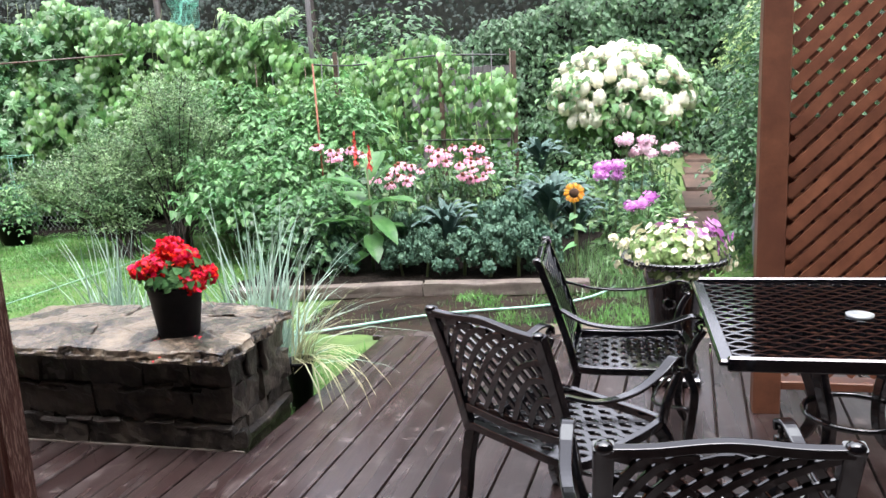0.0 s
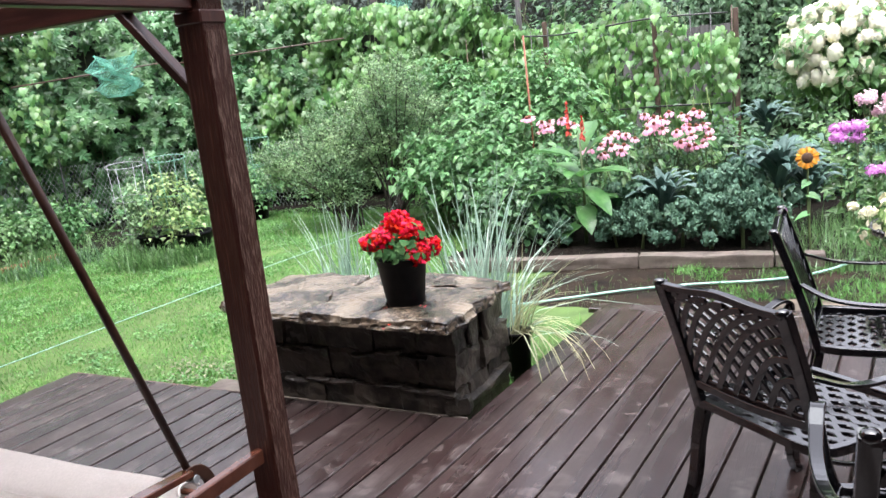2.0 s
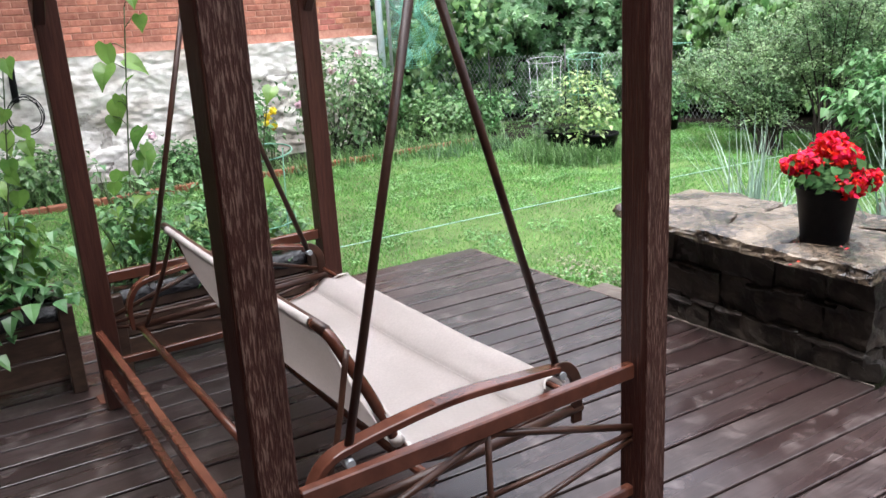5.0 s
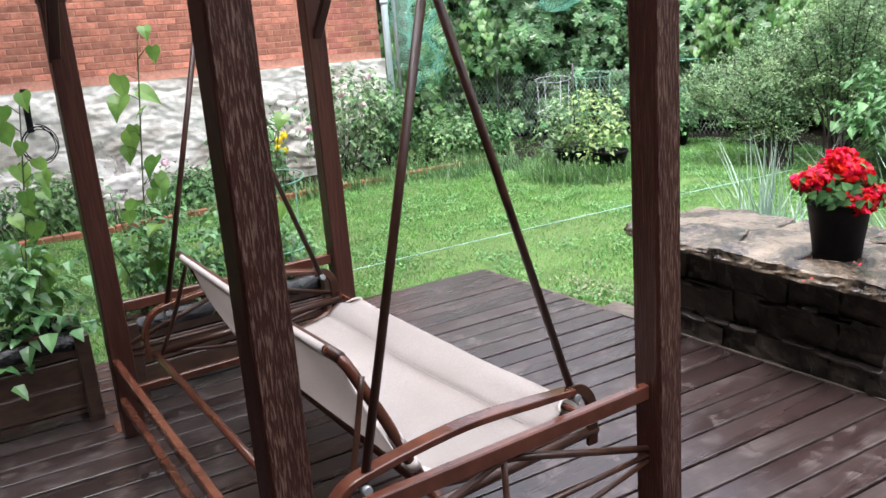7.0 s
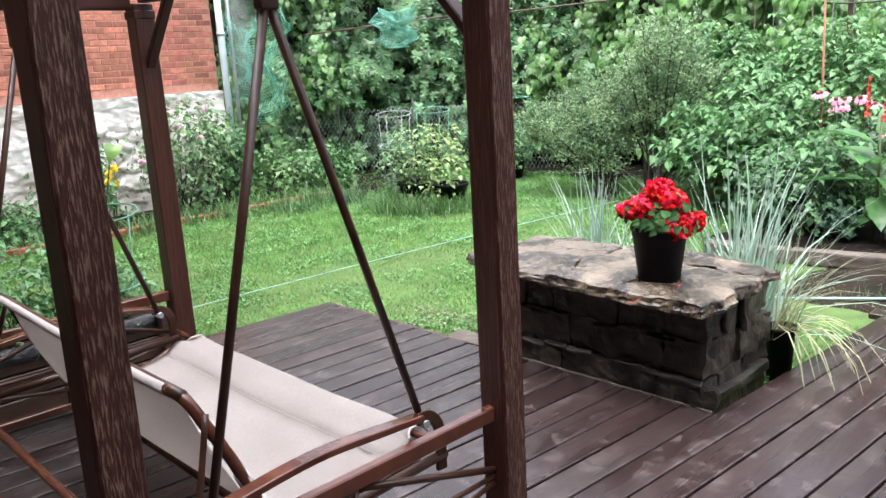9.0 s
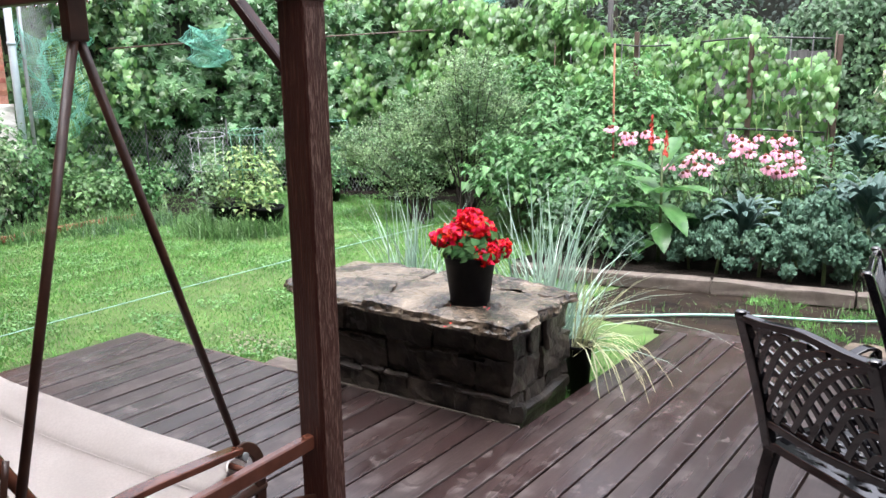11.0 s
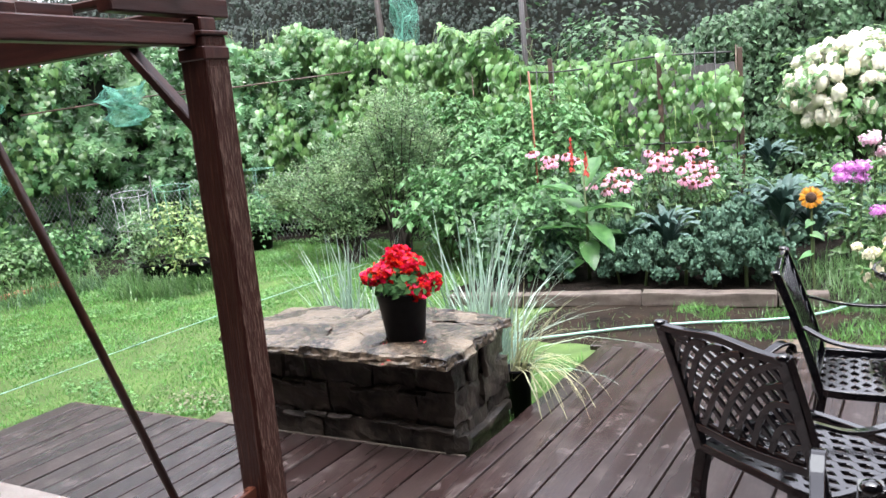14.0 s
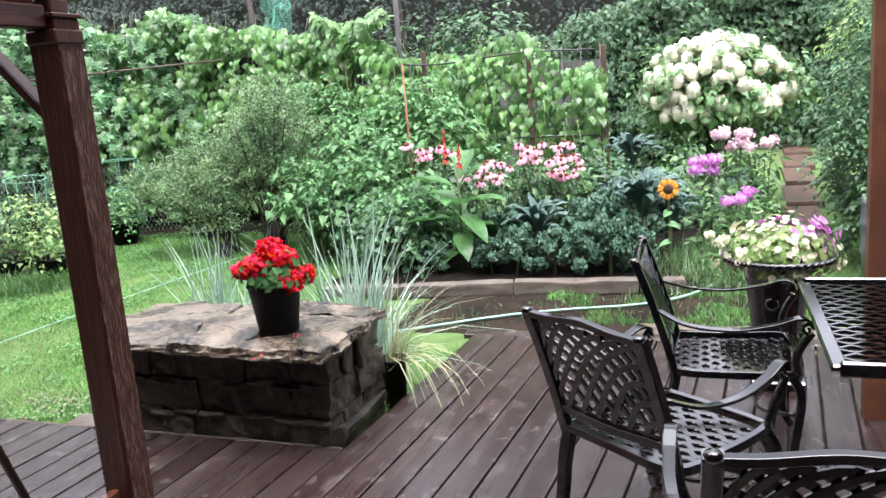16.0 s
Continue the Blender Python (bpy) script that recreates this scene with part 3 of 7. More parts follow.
def lawn():
    """Grass blades over the lawn."""
    rng = np.random.default_rng(5)
    n = 380000
    x, y = rng.uniform(-9.6, 1.8, n), rng.uniform(0.2, 9.6, n)
    z = GROUND + 0.0 * x
    keep = ~((x > -4.42) & (y < 3.05)) & ~((x > -1.62) & (y < 4.95)) & ~((x > -3.0) & (x < -1.6) & (y < 3.66))
    wave = np.array([noise.noise(Vector((a * 1.1, b * 1.1, 7))) for a, b in zip(x[::40], y[::40])])
    dens = np.repeat(wave, 40)[:n]
    keep &= rng.random(n) < np.clip(0.85 + 0.5 * dens, 0.2, 1)
    near_kerb = (y > 4.7) & (y < 6.2) & (x > -2.6) & (x < 1.0)
    spots = np.array([noise.noise(Vector((a * 2.2, b * 2.2, 11))) for a, b in zip(x, y)])
    worn = np.where((x > -1.3) & (y > 5.35), -0.02, 0.34)
    keep &= ~near_kerb | (spots > worn)
    keep &= ~((y > 6.15) & (x > -3.2) & (x < 0.2))
    keep &= ~((x < -2.0) & (x > -2.8) & (y < 3.9) & (y > 3.6))
    x, y, z, spots = x[keep], y[keep], z[keep], spots[keep]
    m = len(x)
    h = rng.uniform(0.014, 0.042, m) * (1 + 0.5 * np.clip(spots, -0.5, 1)) * np.where((y > 4.7) & (x > -2.6) & (x < 0.6), 1.7, 1)
    a = rng.uniform(0, 2 * math.pi, m)
    lean = rng.normal(size=(m, 2)) * 0.5
    w = 0.004
    base = np.stack([x, y, z], -1)
    side = np.stack([np.cos(a) * w, np.sin(a) * w, 0 * a], -1)
    tip = base + np.stack([lean[:, 0] * h, lean[:, 1] * h, h], -1)
    v = np.stack([base - side, base + side, tip], 1).reshape(-1, 3)
    ob = part("lawn_grass", mesh_np("lawn_grass", v, np.arange(len(v)).reshape(-1, 3)), M_GRASS)
    tagged(ob, "short bright green lawn grass, wet with rain", "grass", kind="stuff")
    # clover and small weeds in drifts
    pick = np.where((spots > 0.08) & ~((y > 4.7) & (x > -2.6)) & (rng.random(m) < 0.42))[0][:36000]
    k = len(pick)
    p = np.stack([x[pick], y[pick], GROUND + rng.uniform(0.015, 0.036, k)], -1)
    nn = np.array([0, 0, 1.0]) + rng.normal(size=(k, 3)) * 0.30
    ob = part("clover", mesh_np("clover", *scatter(DISC, p, nn, rng.normal(size=(k, 3)), rng.uniform(0.012, 0.026, k))), M_CLOVER)
    tagged(ob, "drifts of small round clover leaves in the lawn", "clover", kind="stuff")


lawn()


# ---- deck ----
SLANT = 0.062
PITCH = 0.145
deck = thing("deck", kind="structure", label="dark red-brown painted timber deck, wet with rain", category="deck")


def board_mesh(y0, y1):
    """A deck board with eased edges, slanting a little from the deck's edge."""
    w, t, e = 0.0680, 0.034, 0.005
    prof = [(-w, -t), (w, -t), (w, -e), (w - e * 0.3, -e * 0.3), (w - e, 0), (-w + e, 0), (-w + e * 0.3, -e * 0.3), (-w, -e)]
    bm = bmesh.new()
    rows = []
    n = 2
    for k in range(n):
        y = y0 + (y1 - y0) * k / (n - 1)
        rows.append([bm.verts.new((px + SLANT * (y + 0.1 * 0), y, pz)) for px, pz in prof])
    for a, b in zip(rows, rows[1:]):
        for k in range(8):
            bm.faces.new((a[k], b[k], b[(k + 1) % 8], a[(k + 1) % 8]))
    bm.faces.new(rows[0])
    bm.faces.new(rows[-1][::-1])
    bmesh.ops.recalc_face_normals(bm, faces=bm.faces[:])
    me = bpy.data.meshes.new("plank")
    bm.to_mesh(me)
    bm.free()
    return me


short_board, long_board = board_mesh(-0.99, 3.02), board_mesh(-0.99, 4.74)
first = -1.646 + PITCH / 2 - 20 * PITCH
for k in range(50):
    x = first + k * PITCH
    part("plank", short_board if x + SLANT * 3.4 < -1.60 else long_board, M_DECK, deck, m=pose(x, 0, 0.001 * ((k * 7) % 3 - 1), 0, 0.25 * ((k * 5) % 5 - 2)))
part("joist_frame", box(6.75, 3.9, 0.10, 0.0, (-0.85, 1.02, -0.09)), M_DECKSIDE, deck)
part("joist_frame", box(4.1, 1.7, 0.10, 0.0, (0.62, 3.85, -0.09)), M_DECKSIDE, deck)
part("end_board", box(4.3, 0.115, 0.034, 0.004, (0.58, 4.803, -0.017)), M_DECK, deck)
part("end_board", box(1.5, 0.10, 0.03, 0.004, (-0.55, 4.98, -0.07)), M_DECKSIDE, deck, "worn plank lying against the deck's end")
part("trim_strip", box(1.47, 0.012, 0.008, 0.002, (-2.345, 3.022, 0.003)), M_KERB, deck, "thin pale strip along the stonework")
part("edge_board", box(0.03, 3.95, 0.12, 0.004, (0, 0, -0.065)), M_DECKSIDE, deck, m=pose(-4.385, 1.03, 0, 0, 0, -3.5))
part("edge_board", box(1.45, 0.03, 0.12, 0.004, (-3.62, 3.035, -0.065)), M_DECKSIDE, deck)

def rough_block(sx, sy, sz, seed, rough=0.012, cuts=3):
    """A hewn stone: a box with uneven, worn faces, standing on z = 0."""
    bm = bmesh.new()
    bmesh.ops.create_cube(bm, size=1, matrix=Matrix.Diagonal((sx, sy, sz, 1)))
    bmesh.ops.subdivide_edges(bm, edges=bm.edges[:], cuts=cuts, use_grid_fill=True)
    for v in bm.verts:
        n = Vector((v.co.x / sx, v.co.y / sy, v.co.z / sz))
        corner = sum(1 for a in n if abs(a) > 0.49)
        k = noise.noise_vector(v.co * 16 + Vector((seed * 3.7, seed * 1.3, 0)))
        v.co += k * rough - Vector((n.x * sx, n.y * sy, n.z * sz)).normalized() * (0.005 * max(0, corner - 1))
    for f in bm.faces:
        f.smooth = False
    return bm


# ---- kerb of the raised bed ----
kerb = thing("bed_kerb", kind="structure", label="weathered timber kerb along the raised flower bed", category="kerb")
spine = [(-3.2, 5.93), (-2.55, 6.02), (-1.6, 6.2), (-0.6, 6.3), (-0.25, 6.34)]
for (x0, y0), (x1, y1) in zip(spine, spine[1:]):
    mk, lk = between((x0 + 0.004, y0, -0.06), (x1 - 0.004, y1, -0.06))
    part("kerb_timber", rough_block(0.14, 0.10, lk, x0 * 9, 0.009, 6), M_KERB, kerb, m=mk)

# ---- house with brick above a whitewashed stone base ----
HX, HY = -10.0, 5.55
house = thing("brick_house", label="red brick house wall on a whitewashed rubble base", category="house", kind="structure")
# its unseen upper height is added to keep sky reflections off the deck
part("wall_core", box(0.3, 11.0, 8.4, 0.0, (HX - 0.215, HY - 5.5, 5.50)), M_JOINT, house)
base_bm = bmesh.new()
cols, rows_ = 480, 76
g, deep = {}, {}
for i in range(cols + 1):
    for j in range(rows_ + 1):
        y, z = HY - 11.0 * i / cols, GROUND - 0.1 + 1.52 * j / rows_
        vd = noise.voronoi(Vector((y * 2.1 + 0.5 * noise.noise(Vector((y * 2, z * 3, 1))), z * 5.6 + 0.5 * noise.noise(Vector((y * 1.5, z * 2, 6))), 2)))[0]
        d = 0.007 * min(1.0, (vd[1] - vd[0]) * 6.0) - 0.007 + 0.026 * noise.noise(Vector((y * 2.0, z * 3.2, 2))) + 0.016 * noise.noise(Vector((y * 5, z * 7, 2))) + 0.014 * abs(noise.noise(Vector((y * 6, z * 10, 5)))) + 0.014 * noise.noise(Vector((y * 15, z * 22, 5)))
        gap = max(0.0, 1.0 - (vd[1] - vd[0]) * 8.0) * min(1.0, max(0.0, 0.35 + 2.2 * noise.noise(Vector((y * 0.9, z * 1.6, 9)))))
        d -= 0.012 * gap
        deep[i, j] = gap
        g[i, j] = base_bm.verts.new((HX + 0.05 + d * (0.3 if j == rows_ else 1), y, z))
for i in range(cols):
    for j in range(rows_):
        f = base_bm.faces.new((g[i, j], g[i + 1, j], g[i + 1, j + 1], g[i, j + 1]))
        f.smooth = True
        f.material_index = int(deep[i, j] + deep[i + 1, j] + deep[i, j + 1] + deep[i + 1, j + 1] > 2.4)
part("stone_base", base_bm, M_WHITE, house, "rough whitewashed rubble foundation").data.materials.append(M_RUBBLE)
part("stone_base", box(0.34, 11.0, 1.5, 0.02, (HX - 0.15, HY - 5.5, 0.545)), M_WHITE, house)

# pale downpipe at the corner
pipe = thing("downpipe", HX + 0.12, HY + 0.02, label="pale blue-grey rainwater downpipe at the house corner", category="downpipe")
part("pipe", tube_mesh("pipe", [([(0, 0, -0.1), (0, 0, 3.5)], 0.045, 0.045)], 12), M_PIPE, pipe)
for z in (0.5, 2.0):
    part("bracket", lathe([(0.055, z), (0.055, z + 0.04)], 14), M_PIPE, pipe)

# plain unseen walls added beside and behind the camera to close off light
tagged(part("wall_east", box(0.2, 4.6, 5.0, 0.0, (3.3, 1.3, 2.4)), M_DARKWALL), "unseen plain dark wall added beside the deck to block light", "wall", kind="structure")
tagged(part("wall_south", box(16, 0.2, 8.2, 0.0, (-2, -1.1, 4.0)), M_DARKWALL), "unseen plain dark wall added behind the deck to block light", "wall", kind="structure")


# ---- garden swing ----
XN, XF, YF, YR, RAIL = -1.515, -3.505, 1.605, 0.535, 0.56


def garden_swing():
    top = 1.83
    s = thing("garden_swing", label="dark-stained timber garden swing with a beige sling seat", category="swing")
    for x, y, foot_y in ((XN, YF, 0.0), (XN, YR, -0.016), (XF, YF, 0.0), (XF, YR + 0.028, 0.0)):
        p = part("post", box(0.088, 0.088, top, 0.006, (0, 0, top / 2), 2), M_POST if x == XN else M_POSTFAR, s, "weathered post with peeling stain" if x == XN else "smooth red-brown stained post", pose(x, y + foot_y, 0.001, -0.5 if foot_y else 0))
        if x == XN:
            part("weathered_face", box(0.004, 0.078, top - 0.08, 0.001, (0.0455, 0, (top - 0.08) / 2)), M_POSTFACE, p, "side bleached and furrowed by weather")
        part("collar", box(0.096, 0.096, 0.035, 0.004, (0, 0, top - 0.045)), M_POSTDARK, p)
        foot = part("foot_bracket", box(0.10, 0.085, 0.005, 0.002, (-0.094, -0.02, 0.003)), M_RUST, p, "rusty steel foot bracket")
        part("bracket_side", box(0.005, 0.07, 0.07, 0.002, (-0.0455, 0, 0.036)), M_RUST, foot)
    # head frame of slim rails
    for y in (YF, YR):
        bar("head_beam", (XN - 0.045, y, top + 0.041), (XF + 0.045, y, top + 0.041), 0.08, 0.05, M_POSTDARK, s, roll=math.pi / 2)
        part("post_cap", box(0.10, 0.10, 0.012, 0.003, (0, 0, top + 0.007)), M_POSTDARK, s, m=pose(XN, y, 0))
    for x in (XN, XF):
        bar("cross_beam", (x, YR + 0.043, top + 0.004), (x, YF - 0.043, top + 0.004), 0.05, 0.056, M_POSTDARK, s)
    bar("ridge_beam", (XN + 0.02, 1.05, top + 0.03), (XF - 0.02, 1.05, top + 0.03), 0.05, 0.045, M_POSTDARK, s, roll=math.pi / 2)
    bar("roof_lath", (XN + 0.05, YF - 0.10, top + 0.115), (XF - 0.05, YF - 0.10, top + 0.115), 0.022, 0.03, M_POSTDARK, s, roll=math.pi / 2)
    bar("upper_rail", (XN - 0.12, YR - 0.1, top + 0.062), (XN - 0.12, YF - 0.30, top + 0.062), 0.04, 0.036, M_POSTDARK, s)
    bar("upper_rail", (XN, YF - 0.30, top + 0.075), (XN, YF + 0.09, top + 0.075), 0.05, 0.05, M_POSTDARK, s)
    bar("upper_rail", (XN, YF, top + 0.014), (XN, YF, top + 0.049), 0.06, 0.06, M_POSTDARK, s)
    # corner braces
    for x, sgn in ((XN, -1), (XF, 1)):
        for y in (YF, YR):
            bar("brace", (x + sgn * 0.02, y, top - 0.27), (x + sgn * 0.285, y, top + 0.01), 0.042, 0.028, M_POSTDARK, s)
    # low rails at both ends and along the rear
    for x in (XN, XF):
        bar("end_rail", (x, YR + 0.046, RAIL), (x, YF - 0.046, RAIL), 0.028, 0.045, M_RAIL, s, "wet red-stained end rail")
        bar("low_rail", (x, YR + 0.046, 0.19), (x, YF - 0.046, 0.19), 0.026, 0.032, M_RAIL, s)
        yc = (YR + YF) / 2
        rods = [([(x, yc, 0.20), (x, yc, 0.54)], 0.009, 0.009)]
        for ye in (YF - 0.046, YR + 0.046):
            rods += [([(x, ye, 0.385), (x, yc, 0.540)], 0.010, 0.010), ([(x, ye, 0.365), (x, yc, 0.365)], 0.008, 0.008), ([(x, ye, 0.347), (x, yc, 0.262)], 0.008, 0.008)]
        for rod in rods:
            part("fan_rod", tube_mesh("fan_rod", [rod]), M_TUBE, s)
    bar("rear_rail", (XN - 0.046, YR, 0.34), (XF + 0.046, YR, 0.34), 0.03, 0.04, M_RAIL, s, "wet red-stained rear rail")
    bar("rear_rail", (XN - 0.046, YR, 0.17), (XF + 0.046, YR, 0.17), 0.03, 0.035, M_RAIL, s)
    # the hanging seat: a sheet slung between the front rod and the back's top rod, notched at its front corners
    xn, xf = -1.70, -3.34
    sn, sf_ = -1.83, -3.205
    near_edge = lambda y: sn + 0.095 * min(1.0, max(0.0, (y - 1.0) / 0.34))
    prof = arc([(1.475, 0.395), (1.522, 0.405), (1.536, 0.432), (1.520, 0.452), (1.485, 0.449), (1.44, 0.436), (1.395, 0.417), (1.375, 0.400), (1.33, 0.388), (1.22, 0.372), (1.10, 0.365),
                (1.00, 0.385), (0.945, 0.46), (0.89, 0.58), (0.85, 0.69), (0.825, 0.765)], 4)
    bm = bmesh.new()
    n, m = len(prof), 40
    grid = []
    for i, (y, z) in enumerate(prof):
        row = []
        cut = 0.055 * math.sqrt(max(0.0, 1 - ((y - 1.50) / 0.048) ** 2))
        up = max(0.0, (z - 0.5) / 0.27)
        xa, xb = near_edge(y) - cut - 0.05 * up, sf_ + cut - 0.06 * up
        for j in range(m + 1):
            u = j / m
            x = xa + (xb - xa) * u
            sag = 0.020 * math.sin(math.pi * u) * math.sin(math.pi * i / (n - 1)) + 0.006 * noise.noise(Vector((x * 3, y * 9, 0)))
            pull = 0.010 * math.exp(-6 * u) * noise.noise(Vector((y * 22, x * 4, 3))) + 0.010 * math.exp(-6 * (1 - u)) * noise.noise(Vector((y * 22, x * 4, 8)))
            row.append(bm.verts.new((x, y, z - sag + pull)))
        grid.append(row)
    for i in range(n - 1):
        for j in range(m):
            f = bm.faces.new((grid[i][j], grid[i][j + 1], grid[i + 1][j + 1], grid[i + 1][j]))
            f.smooth = True
    bmesh.ops.solidify(bm, geom=bm.faces[:], thickness=0.005)
    sling = part("sling", bm, M_SLING, s, "taut beige sling fabric")
    part("sleeve", tube_mesh("sleeve", [(arc([(sn - 0.10, 0.822, 0.77), (-2.5, 0.818, 0.765), (sf_ - 0.045, 0.822, 0.77)], 6), 0.0175, 0.0175)], 10), M_SLING, sling)
    for x, sgn in ((near_edge(1.5), -1), (sf_, 1)):
        rim = [(x + sgn * (0.053 * math.cos(a) + 0.001), 1.50 + 0.048 * math.sin(a), 0.4515 + 0.004 * math.cos(a) - 0.03 * abs(math.sin(a)) ** 3) for a in np.linspace(-1.35, 1.0, 12)]
        part("hem", tube_mesh("hem", [(rim, 0.0045, 0.0045)], 6), M_SLING, sling, "stitched hem of the corner notch")
    for y, z in ((1.378, 0.4025),):
        part("seam", tube_mesh("seam", [(arc([(sn - 0.01, y, z - 0.001), (-2.1, y, z - 0.010), (-2.5, y, z - 0.016), (-2.9, y, z - 0.010), (sf_ + 0.01, y, z - 0.001)], 6), 0.0014, 0.0014)], 5), M_SLING, sling)
    rods = [(arc([(xn + 0.02, 1.505, 0.432), (-2.1, 1.507, 0.424), (-2.9, 1.507, 0.424), (xf - 0.01, 1.505, 0.432)], 6), 0.011, 0.011),
            (arc([(xn - 0.15, 0.825, 0.772), (-2.5, 0.822, 0.768), (xf + 0.02, 0.825, 0.772)], 6), 0.016, 0.016)]
    part("seat_rod", tube_mesh("seat_rod", rods[:1], 10), M_RAIL, s)
    part("back_rod", tube_mesh("back_rod", rods[1:], 10), M_TUBE, s)
    for x in (xn, xf):
        out = 0.025 if x == xn else -0.025
        tx = sn + 0.01 if x == xn else sf_ - 0.01
        side = part("side_tube", tube_mesh("side_tube", [(arc([(tx - out * 4, 0.822, 0.772), (tx - out * 1.2, 0.832, 0.758), (tx, 0.865, 0.68), (tx + out * 0.3, 0.915, 0.575), (tx, 0.985, 0.42), (tx, 1.06, 0.338), (tx + out * 2, 1.3, 0.345), (tx + out * 3, 1.47, 0.385)], 6), 0.016, 0.016)], 10), M_RAIL, s, "wet brown seat tube")
        for ya, za, yb, zb in ((0.935, 0.53, 0.955, 0.485), (0.975, 0.44, 0.990, 0.412), (1.012, 0.385, 1.03, 0.37)):
            part("strap", tube_mesh("strap", [([(tx, ya, za), (tx, yb, zb)], 0.020, 0.020)], 10), M_SLING, side, "fabric loop round the tube")
        part("arm", ribbon(arc([(x + out * 2, 0.655, 0.36), (x + out * 2, 0.655, 0.46), (x + out * 2, 0.70, 0.535), (x + out * 2, 0.80, 0.562), (x + out * 2, 1.05, 0.585), (x + out * 2, 1.28, 0.572),
                                (x + out * 1.2, 1.42, 0.55)], 6), 0.045, 0.02, up=(0, -0.3, 1)), M_RAIL, s, "wet red-stained curved arm")
        part("arm_end", ribbon(arc([(x + out * 1.2, 1.415, 0.545), (x + out * 1.2, 1.46, 0.540), (x + out * 1.2, 1.492, 0.505), (x + out * 1.2, 1.500, 0.45), (x + out * 1.2, 1.498, 0.36)], 6), 0.036, 0.014, up=(1, 0, 0.2)), M_TUBE, s)
        part("under_tube", tube_mesh("under_tube", [([(x + out, 0.66, 0.37), (x + out, 1.52, 0.40)], 0.015, 0.015)], 8), M_TUBE, s)
        part("strut", tube_mesh("strut", [(arc([(x - out * 2.6, 0.838, 0.745), (x - out, 0.77, 0.54), (x, 0.70, 0.38)], 5), 0.009, 0.009)], 6), M_TUBE, s)
        hx = x + out * 1.2
        pv = (hx, 1.06, 1.69)
        for e in ((hx - out * 0.4, 1.44, 0.53), (hx + out, 0.755, 0.53)):
            part("hanger_bar", tube_mesh("hanger_bar", [([pv, e], 0.0115, 0.0115)], 8), M_TUBE, s, "thin dark hanger bar")
            part("bolt", lathe([(0.012, -0.02), (0.014, 0.0), (0.012, 0.024)], 8), M_WIRE, s, m=pose(e[0], e[1], e[2] - 0.005, 0, 90, 0))
        bar("pivot_plate", (hx, 1.06, 1.66), (hx, 1.06, 1.84), 0.03, 0.05, M_TUBE, s)
    for y, z in ((0.68, 0.365), (1.02, 0.335)):
        part("under_bar", tube_mesh("under_bar", [([(xn, y, z), (xf, y, z)], 0.015, 0.015)], 8), M_RAIL, s)
    return s


garden_swing()
# a cord that sags under the swing's head frame
cord = thing("cord", label="pale green cord looped along the swing's head frame", category="cord")
part("strand", tube_mesh("strand", [(arc([(XN - 0.1, YF + 0.12, 1.95), (-1.9, YF + 0.13, 1.925), (-2.2, YF + 0.12, 1.94), (-2.6, YF + 0.13, 1.92), (-3.2, YF + 0.12, 1.95)], 8), 0.003, 0.003),
                                     (arc([(-1.86, YF + 0.13, 1.925), (-1.84, YF + 0.11, 1.87), (-1.85, YF + 0.06, 1.82)], 6), 0.002, 0.002)], 5), M_HOSE, cord)

# rain drops hanging under the swing's head frame
drops = thing("rain_drops", label="clear rain drops hanging under the wet timber", category="rain drops", kind="stuff")
drop_rng = random.Random(77)
for k in range(34):
    on_front = k % 3
    x = XN - 0.08 - drop_rng.random() * 1.2 if on_front else XN + drop_rng.choice((-0.02, 0.02))
    y = YF + 0.018 if on_front else YR + drop_rng.random() * 0.95
    part("drop", lathe([(0.0008, 0.004), (0.0036, 0.0), (0.0048, -0.006), (0.003, -0.0105), (0.0006, -0.012)], 8), M_DROP, drops, m=pose(x, y, 1.8305))


# ---- cast metal table and chairs ----
def wavy(rows, pitch, period, length, amp, w, t, x0, y0):
    """Wavy strips side by side that touch in turn and leave lens-shaped holes; they run along x."""
    vs, fs, base = [], [], 0
    xs = np.linspace(0, length, max(8, int(length / period * 8)) + 1)
    for r in range(rows):
        yy = y0 + r * pitch + amp * np.cos(2 * math.pi * xs / period) * (1 if r % 2 else -1)
        n = len(xs)
        ring = np.zeros((n, 6, 3))
        for k, (a, b) in enumerate(((-1, -1), (1, -1), (1, 0.5), (0.80, 1), (-0.80, 1), (-1, 0.5))):
            ring[:, k, 0], ring[:, k, 1], ring[:, k, 2] = x0 + xs, yy + a * w / 2, b * t / 2
        vs.append(ring.reshape(-1, 3))
        i = np.arange(n - 1)
        for k in range(6):
            k2 = (k + 1) % 6
            fs += [np.stack([base + i * 6 + k, base + (i + 1) * 6 + k, base + i * 6 + k2], -1), np.stack([base + i * 6 + k2, base + (i + 1) * 6 + k, base + (i + 1) * 6 + k2], -1)]
        base += n * 6
    v, f = np.concatenate(vs), np.concatenate(fs)
    return v, f[:, ::-1]


